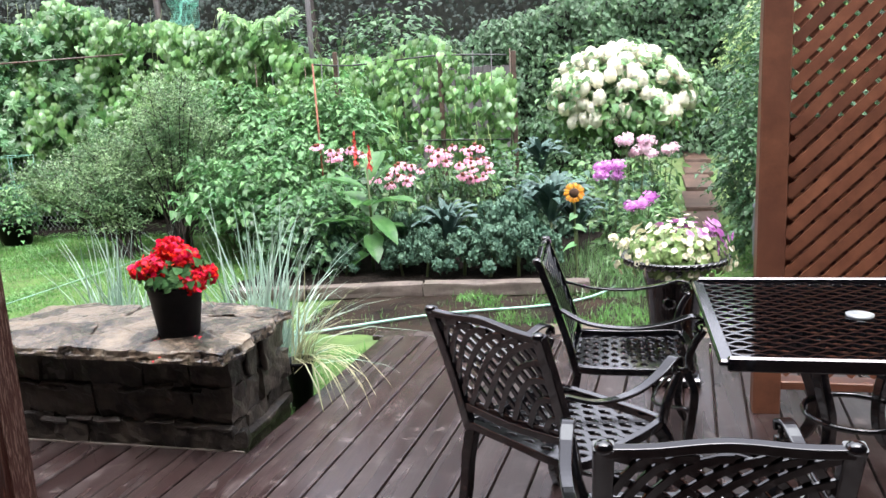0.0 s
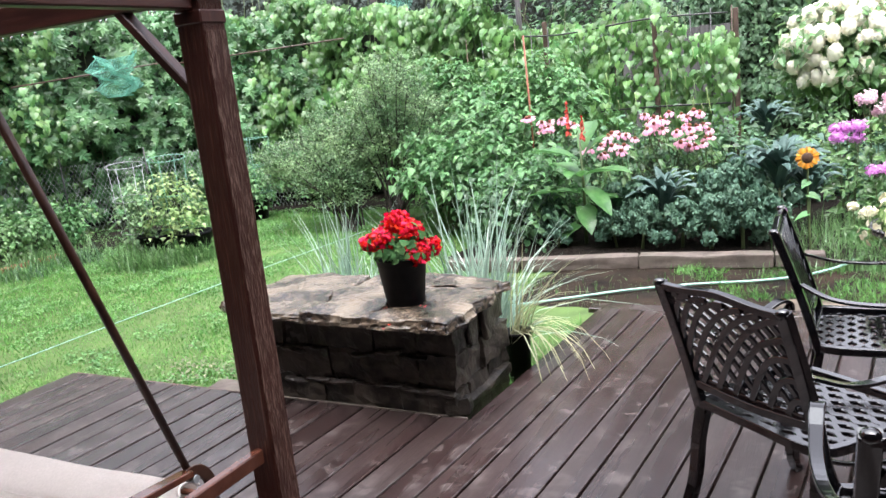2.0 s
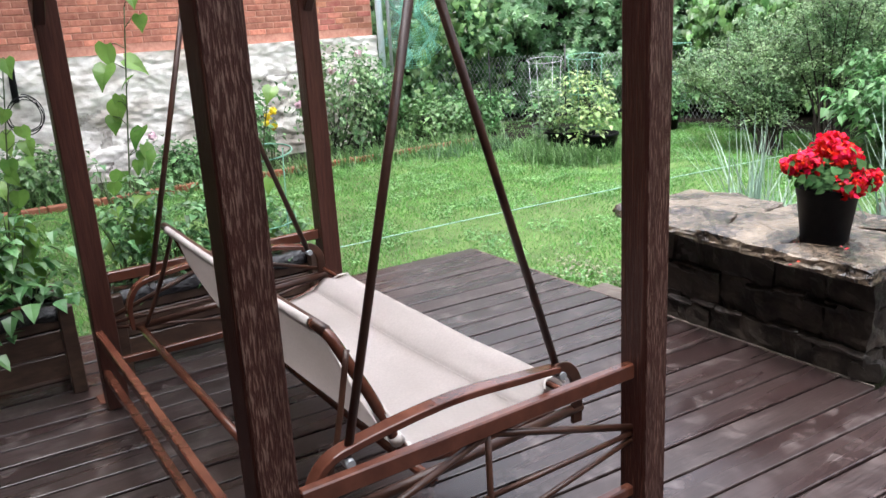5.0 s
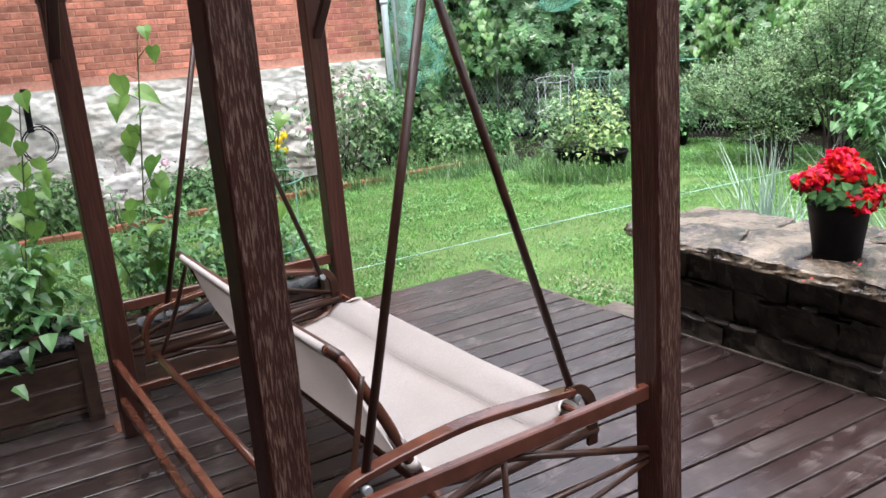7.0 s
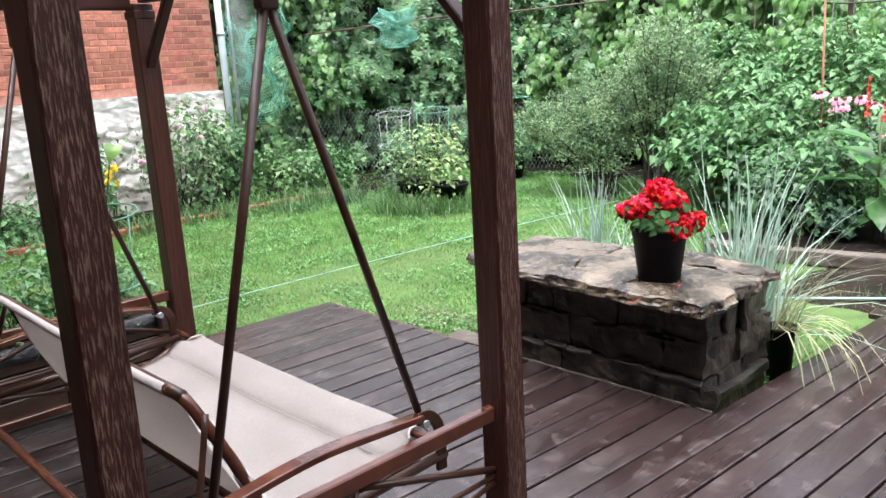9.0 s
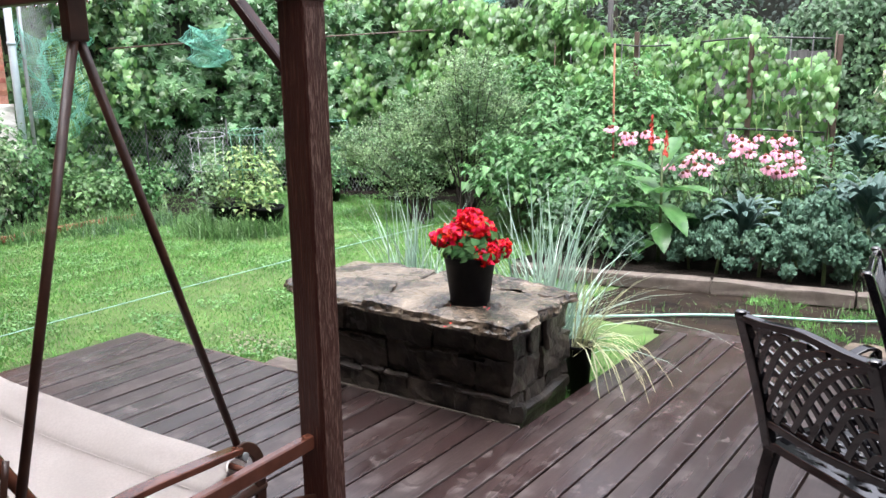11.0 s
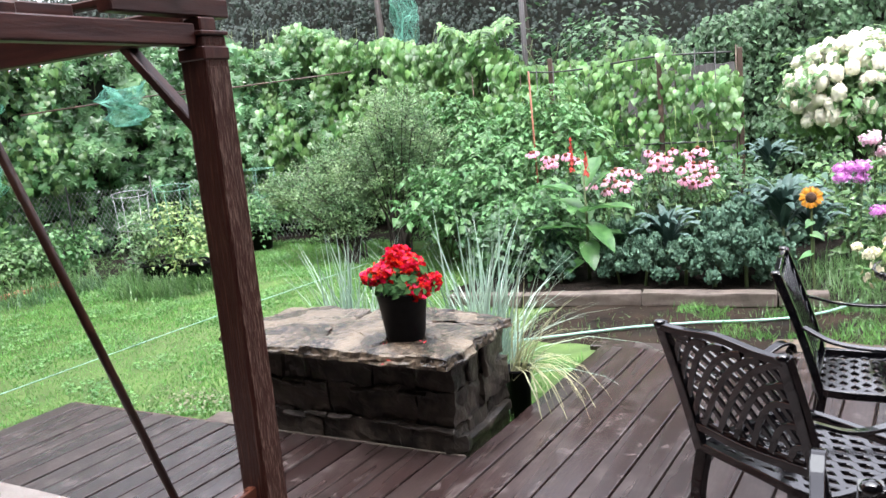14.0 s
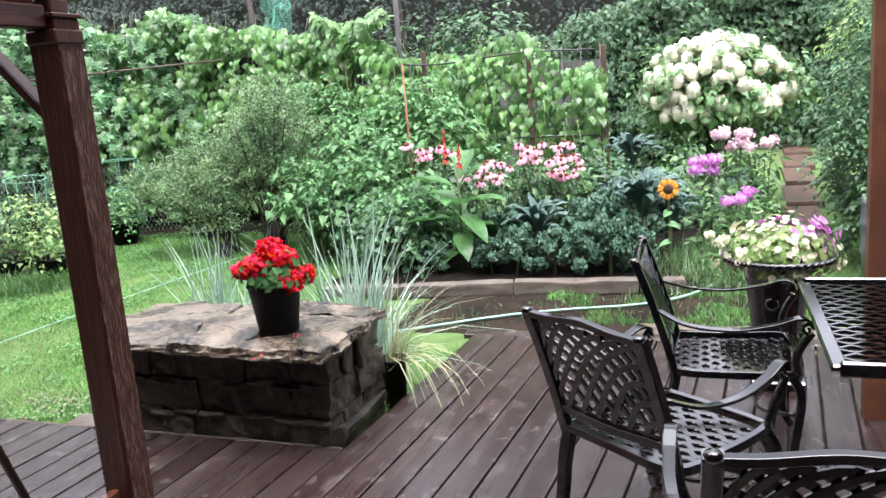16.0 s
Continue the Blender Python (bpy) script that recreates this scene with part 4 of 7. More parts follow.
def straps(lines, w, t):
    """Flat straps along lines of points that lie nearly in a plane facing y."""
    vs, fs, base = [], [], 0
    for pts in lines:
        p = np.asarray(pts, float)
        n = len(p)
        tan = unit(np.gradient(p, axis=0))
        side = unit(np.cross(tan, [0, 1.0, 0.25]))
        face = np.cross(side, tan)
        ring = np.stack([p + side * a * w / 2 + face * b * t / 2 for a, b in ((-1, -0.65), (-0.84, -1), (0.84, -1), (1, -0.65), (1, 0.65), (0.84, 1), (-0.84, 1), (-1, 0.65))], 1)
        vs.append(ring.reshape(-1, 3))
        i = np.arange(n - 1)
        for k in range(8):
            j = (k + 1) % 8
            fs += [np.stack([base + i * 8 + k, base + i * 8 + j, base + (i + 1) * 8 + k], -1), np.stack([base + i * 8 + j, base + (i + 1) * 8 + j, base + (i + 1) * 8 + k], -1)]
        base += n * 8
    return np.concatenate(vs), np.concatenate(fs)


def clipped_diagonals(x0, x1, y0, y1, step):
    """Ends of diagonal lines in both directions inside a rectangle."""
    out = []
    span = (x1 - x0) + (y1 - y0)
    n = int(span / step)
    for k in range(1, n):
        c = k * step
        a, b = (x0 + max(0, c - (y1 - y0)), y0 + min(c, y1 - y0)), (x0 + min(c, x1 - x0), y0 + max(0, c - (x1 - x0)))
        out.append((a, b))
        out.append(((x0 + x1 - a[0], a[1]), (x0 + x1 - b[0], b[1])))
    return out


def patio_chair():
    """An armchair of cast metal with a woven back and seat; it faces local +y."""
    c = thing("patio_chair", label="wet black cast-metal patio armchair with a latticed back", category="chair", group="chairs round the patio table")
    W, H, S = 0.234, 0.87, 0.425
    lean = lambda z: -0.215 - 0.115 * (z - S) / (H - S) - 0.03 * ((z - S) / (H - S)) ** 2
    # seat
    rim = arc([(-0.235, -0.215, S), (-0.25, 0.0, S - 0.008), (-0.25, 0.20, S), (-0.20, 0.245, S - 0.004), (0, 0.26, S - 0.008), (0.20, 0.245, S - 0.004), (0.25, 0.20, S), (0.25, 0.0, S - 0.008), (0.235, -0.215, S), (0, -0.225, S), (-0.235, -0.215, S)], 5)
    seat = part("seat", ribbon([Vector(p) for p in rim], 0.028, 0.03), M_IRON, c)
    strips = [mesh_np("woven_strip", *wavy(1, 0, 0.078, 0.45, a, 0.0285, 0.012, -0.225, 0)) for a in (0.0095, -0.0095)]
    for k in range(11):
        y = -0.195 + 0.039 * k
        part("woven_strip", strips[k % 2], M_IRON, seat, m=pose(0, y, S - 0.012 - 0.025 * max(0.0, 0.2 - abs(y))))
    # back: side posts, arched top rail, bottom rail, lattice
    for sx in (-1, 1):
        post_line = arc([(sx * W, lean(z), z) for z in (S - 0.03, 0.55, 0.70, 0.82, H)], 4)
        part("back_post", ribbon(post_line, [0.042] * len(post_line), 0.030, up=(0, 1, 0)), M_IRON, c)
        part("knob", lathe([(0.010, -0.012), (0.018, -0.006), (0.020, 0.004), (0.014, 0.012), (0.004, 0.015)], 12), M_IRON, c, m=pose(sx * W, lean(H) - 0.002, H - 0.004))
        leg = arc([(sx * (W - 0.01), lean(S - 0.03), S - 0.02), (sx * (W + 0.0), -0.225, 0.30), (sx * (W + 0.004), -0.245, 0.15), (sx * (W + 0.012), -0.30, 0.0)], 6)
        part("rear_leg", ribbon(leg, np.linspace(0.050, 0.038, len(leg)), 0.032, up=(0, 1, 0)), M_IRON, c)
        leg = arc([(sx * 0.235, 0.215, S - 0.01), (sx * 0.258, 0.245, 0.34), (sx * 0.255, 0.235, 0.22), (sx * 0.240, 0.225, 0.10), (sx * 0.255, 0.262, 0.015), (sx * 0.262, 0.285, 0.012)], 6)
        part("front_leg", ribbon(leg, np.linspace(0.050, 0.034, len(leg)), 0.032, up=(0, 1, 0)), M_IRON, c)
        arm = arc([(sx * W, lean(0.66) + 0.015, 0.665), (sx * 0.285, -0.16, 0.625), (sx * 0.30, 0.0, 0.612), (sx * 0.295, 0.14, 0.632), (sx * 0.288, 0.225, 0.658), (sx * 0.283, 0.268, 0.648), (sx * 0.28, 0.282, 0.618)], 6)
        part("arm", ribbon(arm, np.concatenate([np.linspace(0.026, 0.042, len(arm) - 6), np.linspace(0.042, 0.028, 6)]), 0.011), M_IRON, c, "wet shining armrest")
        curl = [(sx * 0.28, 0.262 + 0.022 * math.cos(a) * (1 - k / 14), 0.612 + 0.026 * math.sin(a) * (1 - k / 14)) for k, a in ((k, 0.6 + k * 0.62) for k in range(13))]
        sup = arc([(sx * 0.28, 0.278, 0.60), (sx * 0.275, 0.245, 0.55), (sx * 0.265, 0.225, 0.49), (sx * 0.245, 0.235, S)], 6)
        part("arm_support", tube_mesh("arm_support", [(curl, 0.009, 0.006), (sup, 0.014, 0.018)], 7), M_IRON, c)
    top = arc([(-W, lean(H), H - 0.012), (-0.14, lean(H), H - 0.010), (0, lean(H), H + 0.002), (0.14, lean(H), H - 0.010), (W, lean(H), H - 0.012)], 6)
    part("top_rail", ribbon(top, 0.023, 0.022, up=(0, 1, 0.2)), M_IRON, c)
    low = arc([(-W, lean(0.50), 0.505), (0, lean(0.50) - 0.006, 0.495), (W, lean(0.50), 0.505)], 6)
    part("bottom_rail", ribbon(low, 0.03, 0.026, up=(0, 1, 0.2)), M_IRON, c)
    bars = []
    for (xa, za), (xb, zb) in clipped_diagonals(-W + 0.02, W - 0.02, 0.515, H - 0.025, 0.066):
        pts = []
        for t in np.linspace(0, 1, 9):
            x, z = xa + (xb - xa) * t, za + (zb - za) * t
            z += 0.060 * math.sin(math.pi * t) * min(1, abs(zb - za) / 0.2)
            z = min(z, H - 0.03)
            pts.append((x, lean(z) + (0.004 if xb > xa else -0.004), z))
        bars.append(pts)
    frame_line = arc([(-W + 0.035, lean(0.52), 0.525), (0, lean(0.52), 0.515), (W - 0.035, lean(0.52), 0.525)], 6)
    bars.append(frame_line)
    part("back_lattice", mesh_np("back_lattice", *straps(bars, 0.0205, 0.009)), M_IRON, c)
    part("stretcher", tube_mesh("stretcher", [(arc([(-0.245, 0.22, 0.26), (0, 0.10, 0.20), (0.245, 0.22, 0.26)], 6), 0.009, 0.009)], 6), M_IRON, c)
    return c


chair = patio_chair()
chair.matrix_basis = pose(-0.143, 2.558, 0.001, 0, 0, 54.5 - 90)
copy_thing(chair, pose(0.075, 3.345, 0.001, 0, 0, 2 - 90))
copy_thing(chair, pose(0.235, 1.835, 0.001, 0, 0, 96.5 - 90))


def patio_table():
    t = thing("patio_table", 0.865, 2.91, 0, 1.0, label="wet black cast-metal square patio table with a woven top", category="table")
    L, Z = 1.045, 0.715
    h = L / 2 - 0.024
    top = thing("tabletop")
    top.parent = t
    strips = [mesh_np("woven_strip", *wavy(1, 0, 0.085, L - 0.08, a, 0.0165, 0.012, -L / 2 + 0.04, 0)) for a in (0.0125, -0.0125)]
    for k in range(25):
        part("woven_strip", strips[k % 2], M_IRON, top, m=pose(0, -L / 2 + 0.05 + 0.0395 * k, Z - 0.004))
    for a, b in (((-h, -h), (h, -h)), ((h, -h), (h, h)), ((h, h), (-h, h)), ((-h, h), (-h, -h))):
        bar("rim", (a[0], a[1], Z - 0.006), (b[0], b[1], Z - 0.006), 0.048, 0.022, M_IRON, top, bevel=0.006, roll=0 if a[0] == b[0] else math.pi / 2)
    part("umbrella_ring", lathe([(0.024, -0.004), (0.044, -0.004), (0.046, 0.006), (0.026, 0.007)], 20), M_WIRE, top, "bright metal umbrella ring", pose(0, 0, Z + 0.004))
    for k in range(4):
        a = math.pi / 4 + k * math.pi / 2
        leg = arc([(0.34 * math.cos(a) * r, 0.34 * math.sin(a) * r, z) for r, z in ((0.75, 0.69), (0.62, 0.52), (0.45, 0.36), (0.55, 0.22), (1.0, 0.09), (1.35, 0.012))], 6)
        part("leg", ribbon(leg, np.linspace(0.05, 0.038, len(leg)), 0.034, up=(-math.sin(a), math.cos(a), 0)), M_IRON, t)
    ring = [(0.17 * math.cos(a), 0.17 * math.sin(a), 0.36) for a in np.linspace(0, 2 * math.pi, 25)]
    part("brace_ring", tube_mesh("brace_ring", [(ring, 0.011, 0.011)], 6), M_IRON, t)
    return t


patio_table()


# ---- lattice screen beside the table ----
def lattice_screen():
    s = thing("lattice_screen", 0.635, 3.76, label="red-brown stained lattice privacy screen with a boarded lower half", category="screen")
    part("post", box(0.12, 0.10, 2.6, 0.006, (0.06, 0, 1.3)), M_LAT, s, "red-brown square post")
    part("post", box(0.12, 0.10, 2.6, 0.006, (2.46, 0, 1.3)), M_LAT, s)
    for z, h in ((0.14, 0.09), (2.5, 0.09)):
        bar("rail", (0.121, 0.01, z), (2.399, 0.01, z), h, 0.04, M_LAT, s, roll=0)
    x0, x1, z0, z1 = 0.125, 2.395, 0.19, 2.45
    for layer, sgn in ((0, 1), (1, -1)):
        for k in range(-25, 26):
            c = k * 0.093
            # the line x - xm = sgn * (z - zm) + c, cut by the panel
            xm, zm = (x0 + x1) / 2, (z0 + z1) / 2
            lo, hi = max(z0 - zm, sgn * (x0 - xm - c) if sgn > 0 else -(x1 - xm - c)), min(z1 - zm, sgn * (x1 - xm - c) if sgn > 0 else -(x0 - xm - c))
            if hi - lo < 0.05:
                continue
            p = (xm + sgn * lo + c, -0.006 + 0.0085 * layer, zm + lo)
            q = (xm + sgn * hi + c, -0.006 + 0.0085 * layer, zm + hi)
            bar("slat", p, q, 0.006, 0.047, M_LAT, s, bevel=0.0, roll=0 if sgn > 0 else 0)
    part("back_board", box(2.27, 0.012, 1.15, 0.0, (1.26, 0.030, 0.785)), M_LATBACK, s, "solid boards behind the lower lattice")
    return s


lattice_screen()


# ---- urn planter ----
urn = thing("urn_planter", 0.30, 4.13, 0.001, label="black cast urn with a rolled rim and square-footed base", category="urn")
part("foot", box(0.26, 0.26, 0.05, 0.01, (0, 0, 0.025)), M_IRON, urn)
part("bowl", lathe([(0.125, 0.05), (0.12, 0.075), (0.075, 0.11), (0.06, 0.16), (0.075, 0.20), (0.13, 0.22), (0.145, 0.25), (0.13, 0.28), (0.125, 0.30), (0.135, 0.40), (0.15, 0.52), (0.165, 0.60), (0.20, 0.63), (0.245, 0.645),
                    (0.26, 0.655), (0.255, 0.672), (0.235, 0.668), (0.20, 0.655), (0.17, 0.60), (0.02, 0.59)], 36), M_IRON, urn)
beads = []
for k in range(44):
    a = k * 2 * math.pi / 44
    beads.append(([(0.255 * math.cos(a), 0.255 * math.sin(a), 0.645), (0.262 * math.cos(a + 0.1), 0.262 * math.sin(a + 0.1), 0.668)], 0.012, 0.012))
part("rope_rim", tube_mesh("rope_rim", beads, 5), M_IRON, urn)
part("soil", lathe([(0.17, 0.60), (0.19, 0.64), (0.10, 0.65), (0.01, 0.65)], 20), M_SOIL, urn)
for a in (-0.6, 2.5):
    part("medallion", lathe([(0.03, 0.0), (0.035, 0.01), (0.02, 0.018)], 14), M_IRON, urn, m=pose(0.135 * math.cos(a - 1.2), 0.135 * math.sin(a - 1.2), 0.45, 90, 0, math.degrees(a - 1.2) + 90))


# ---- stone plinth beside the deck ----
def stone_plinth():
    s = thing("stone_plinth", label="low dark fieldstone plinth topped with wet flagstones", category="stone plinth")
    x0, x1, y0, y1, top = -2.96, -1.665, 3.055, 3.64, 0.46
    part("mortar_core", box(x1 - x0 - 0.045, y1 - y0 - 0.045, 0.58, 0.0, ((x0 + x1) / 2, (y0 + y1) / 2, 0.17)), M_MORTAR, s)
    rng = random.Random(8)
    courses = [(-0.12, 0.12, [0.36, 0.17, 0.40, 0.15, 0.215]), (0.125, 0.285, [0.22, 0.36, 0.19, 0.32, 0.205]), (0.29, top, [0.30, 0.17, 0.38, 0.23, 0.215])]
    seed = 0
    step = {-0.12: -0.020, 0.125: -0.004, 0.29: 0.010}
    for z0, z1, widths in courses:
        x = x0
        for w in widths:
            seed += 1
            d = 0.15
            yy = y0 + d / 2 + rng.uniform(-0.010, 0.010) + step[z0]
            part("stone", rough_block(w + 0.008, d, z1 - z0 + 0.008, seed, 0.018, 6), M_STONE, s, m=pose(x + w / 2, yy, (z0 + z1) / 2 + (rng.uniform(-0.02, 0.012) if z1 < top else -0.006), 0, rng.uniform(-2.5, 2.5), rng.uniform(-1.5, 1.5)))
            x += w
        for xs in (x1, x0):
            y = y0 + 0.13
            for w in ([0.24, 0.26] if z0 != 0.125 else [0.16, 0.34]):
                seed += 1
                part("stone", rough_block(0.14, w - 0.012, z1 - z0 - 0.006, seed, 0.018), M_STONE, s,
                     m=pose(xs - 0.07 * (1 if xs == x1 else -1) + rng.uniform(-0.012, 0.012), y + w / 2, (z0 + z1) / 2))
                y += w
        seed += 1
        part("stone", rough_block(x1 - x0 - 0.3, 0.12, z1 - z0 - 0.006, seed, 0.018), M_STONE, s, m=pose((x0 + x1) / 2, y1 - 0.06, (z0 + z1) / 2))
    # mortar smeared on the ledges
    for z, yy in ((0.118, 3.030), (0.280, 3.050)):
        for k in range(9):
            if (k * 5 + int(z * 100)) % 4 == 0:
                continue
            seed += 1
            part("mortar_smear", rough_block(0.15, 0.030, 0.012 + 0.004 * (k % 3), seed, 0.010), M_STONE, s, m=pose(x0 + 0.08 + k * 0.143, yy, z + 0.012 * math.sin(k * 2.3), 20, 4 * math.sin(k), 0))
    # an upright slab leaning on the end, and rubble at the foot
    part("leaning_slab", rough_block(0.03, 0.13, 0.20, 55, 0.012), M_STONE, s, "thin slab set on edge", pose(x1 + 0.012, 3.42, 0.36, 4, -4, 3))
    part("leaning_slab", rough_block(0.03, 0.09, 0.16, 57, 0.012), M_STONE, s, "", pose(x1 + 0.010, 3.24, 0.37, -6, -3, 0))
    part("rubble", rough_block(0.12, 0.10, 0.08, 58, 0.016), M_STONE, s, "", pose(x1 - 0.01, 3.075, 0.04, 0, 0, 20))
    part("mortar_skirt", rough_block(0.04, 0.56, 0.05, 59, 0.016), M_STONE, s, "", pose(x1 + 0.005, 3.36, 0.02, 0, 12, 0))
    # cap: flagstones with broken edges
    outlines = [
        [(-3.05, 3.02), (-2.86, 2.92), (-2.66, 2.925), (-2.62, 2.90), (-2.40, 2.91), (-2.36, 3.06), (-2.45, 3.22), (-2.42, 3.60), (-2.75, 3.66), (-3.0, 3.55)],
        [(-2.395, 2.875), (-2.05, 2.885), (-2.0, 3.05), (-2.02, 3.30), (-2.10, 3.42), (-2.40, 3.36), (-2.435, 3.22), (-2.345, 3.06)],
        [(-2.04, 2.87), (-1.80, 2.86), (-1.565, 2.85), (-1.545, 3.05), (-1.575, 3.14), (-1.55, 3.30), (-1.60, 3.42), (-2.085, 3.42), (-2.005, 3.30), (-1.985, 3.05)],
        [(-2.405, 3.375), (-2.10, 3.435), (-1.60, 3.435), (-1.57, 3.56), (-1.80, 3.62), (-2.1, 3.66), (-2.405, 3.61)]]
    for k, line in enumerate(outlines):
        bm = bmesh.new()
        pts = []
        for (xa, ya), (xb, yb) in zip(line, line[1:] + line[:1]):
            n = max(2, int(math.hypot(xb - xa, yb - ya) / 0.022))
            for i in range(n):
                t = i / n
                x, y = xa + (xb - xa) * t, ya + (yb - ya) * t
                j = noise.noise_vector(Vector((x * 17, y * 17, k * 5.0)))
                pts.append((x + 0.020 * j.x, y + 0.020 * j.y))
        th = 0.042 + 0.006 * ((k * 3) % 4)
        lo = [bm.verts.new((x, y, 0)) for x, y in pts]
        cx, cy = sum(p[0] for p in pts) / len(pts), sum(p[1] for p in pts) / len(pts)
        mid = [bm.verts.new((x + (cx - x) * 0.012 + 0.008 * noise.noise(Vector((x * 40, y * 40, 2))), y + (cy - y) * 0.012 + 0.010 * noise.noise(Vector((x * 40, y * 40, 9))), th * (0.45 + 0.2 * noise.noise(Vector((x * 30, y * 30, 4)))))) for x, y in pts]
        low2 = [bm.verts.new((x + (cx - x) * 0.004 + 0.016 * noise.noise(Vector((x * 8, y * 8, 21 + k))), y + (cy - y) * 0.004 + 0.020 * noise.noise(Vector((x * 8, y * 8, 33 + k))), th * 0.28)) for x, y in pts]
        high = [bm.verts.new((x + (cx - x) * 0.02 + 0.018 * noise.noise(Vector((x * 6, y * 6, 51 + k))), y + (cy - y) * 0.02 + 0.024 * noise.noise(Vector((x * 6, y * 6, 63 + k))), th * 0.78)) for x, y in pts]
        rings = [lo, low2, mid, high]
        for s_ in (0.03, 0.06, 0.10, 0.15, 0.21, 0.28, 0.35, 0.42, 0.50, 0.58, 0.66, 0.74, 0.82, 0.90, 0.96):
            ring = []
            for x, y in pts:
                px, py = x + (cx - x) * s_, y + (cy - y) * s_
                cleft = math.floor(5 * noise.noise(Vector((px * 4.5, py * 7, k + 2.0)))) * 0.0036
                ring.append(bm.verts.new((px, py, th - 0.004 * max(0.0, 1 - s_ / 0.06) + cleft + 0.004 * noise.noise(Vector((px * 6, py * 6, k))) + 0.0022 * noise.noise(Vector((px * 38, py * 38, k))))))
            rings.append(ring)
        n = len(pts)
        for a, b in zip(rings, rings[1:]):
            for i in range(n):
                bm.faces.new((a[i], a[(i + 1) % n], b[(i + 1) % n], b[i]))
        bm.faces.new(rings[-1])
        bm.faces.new(lo[::-1])
        bmesh.ops.recalc_face_normals(bm, faces=bm.faces[:])
        part("cap_slab", bm, M_CAP, s, "wet broken-edged flagstone", pose(0, 0, top + 0.012))
    return s


stone_plinth()


# ---- pot of red geraniums on the plinth ----
POTX, POTY, POTZ = -1.945, 3.15, 0.508
pot = thing("flower_pot", POTX, POTY, POTZ, label="black plastic flower pot on the flagstones", category="flower pot")
part("pot_body", lathe([(0.088, 0.0), (0.092, 0.005), (0.118, 0.205), (0.1205, 0.207), (0.1235, 0.236), (0.1255, 0.240), (0.120, 0.242), (0.112, 0.20), (0.02, 0.20)], 32), M_POT, pot)
part("soil", lathe([(0.112, 0.20), (0.06, 0.214), (0.01, 0.218)], 20), M_SOIL, pot)


# ---- distance: dark trees, ivy hedge, board fence ----
def leaf_wall(rng, line, top, n, low=GROUND, depth=0.18, loose=0.42, gaps=(1.7, 1.9)):
    """Places and directions of leaves that cover an upright screen along a line of plan points; top: its height by x."""
    p = np.asarray(line, float)
    seg = np.linalg.norm(np.diff(p, axis=0), axis=1)
    s = np.concatenate([[0], np.cumsum(seg)])
    u = rng.uniform(0, s[-1], n)
    x, y = np.interp(u, s, p[:, 0]), np.interp(u, s, p[:, 1])
    k = np.clip(np.searchsorted(s, u) - 1, 0, len(seg) - 1)
    t = np.diff(p, axis=0)[k] / seg[k][:, None]
    nrm = np.stack([t[:, 1], -t[:, 0], 0 * u], -1)
    nrm *= np.sign(-(nrm[:, :1] * x[:, None] + nrm[:, 1:2] * y[:, None]))
    h = top(x)
    wob = np.array([noise.noise(Vector((a * 1.1, 0, 4))) * 0.28 + noise.noise(Vector((a * 3.7, 2, 4))) * 0.14 for a in u])
    z = low + (h + wob - low) * rng.random(n) ** 0.85
    d = np.array([noise.noise(Vector((a * gaps[0], b * gaps[1], 8))) for a, b in zip(u, z)])
    off = depth * (d * 1.9 + rng.normal(size=n) * 0.5)
    pos = np.stack([x, y, z], -1) + nrm * off[:, None]
    out = unit(nrm * 1.0 + rng.normal(size=(n, 3)) * loose + np.array([0, 0, 0.5]))
    return pos, out


def shade_wall(name, line, top, material, parent, back=0.25, label=""):
    """A dark inner mass behind a leaf screen; its near-black colour stands in for shade."""
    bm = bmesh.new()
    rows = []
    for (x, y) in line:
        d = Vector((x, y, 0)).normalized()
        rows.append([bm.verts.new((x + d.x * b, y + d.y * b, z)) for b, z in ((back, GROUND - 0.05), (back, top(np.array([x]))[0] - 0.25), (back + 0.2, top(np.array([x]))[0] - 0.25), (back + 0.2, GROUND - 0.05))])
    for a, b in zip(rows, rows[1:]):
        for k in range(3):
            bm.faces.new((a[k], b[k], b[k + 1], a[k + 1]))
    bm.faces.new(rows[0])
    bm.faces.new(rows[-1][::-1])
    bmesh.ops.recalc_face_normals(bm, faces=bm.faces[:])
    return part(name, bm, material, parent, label)


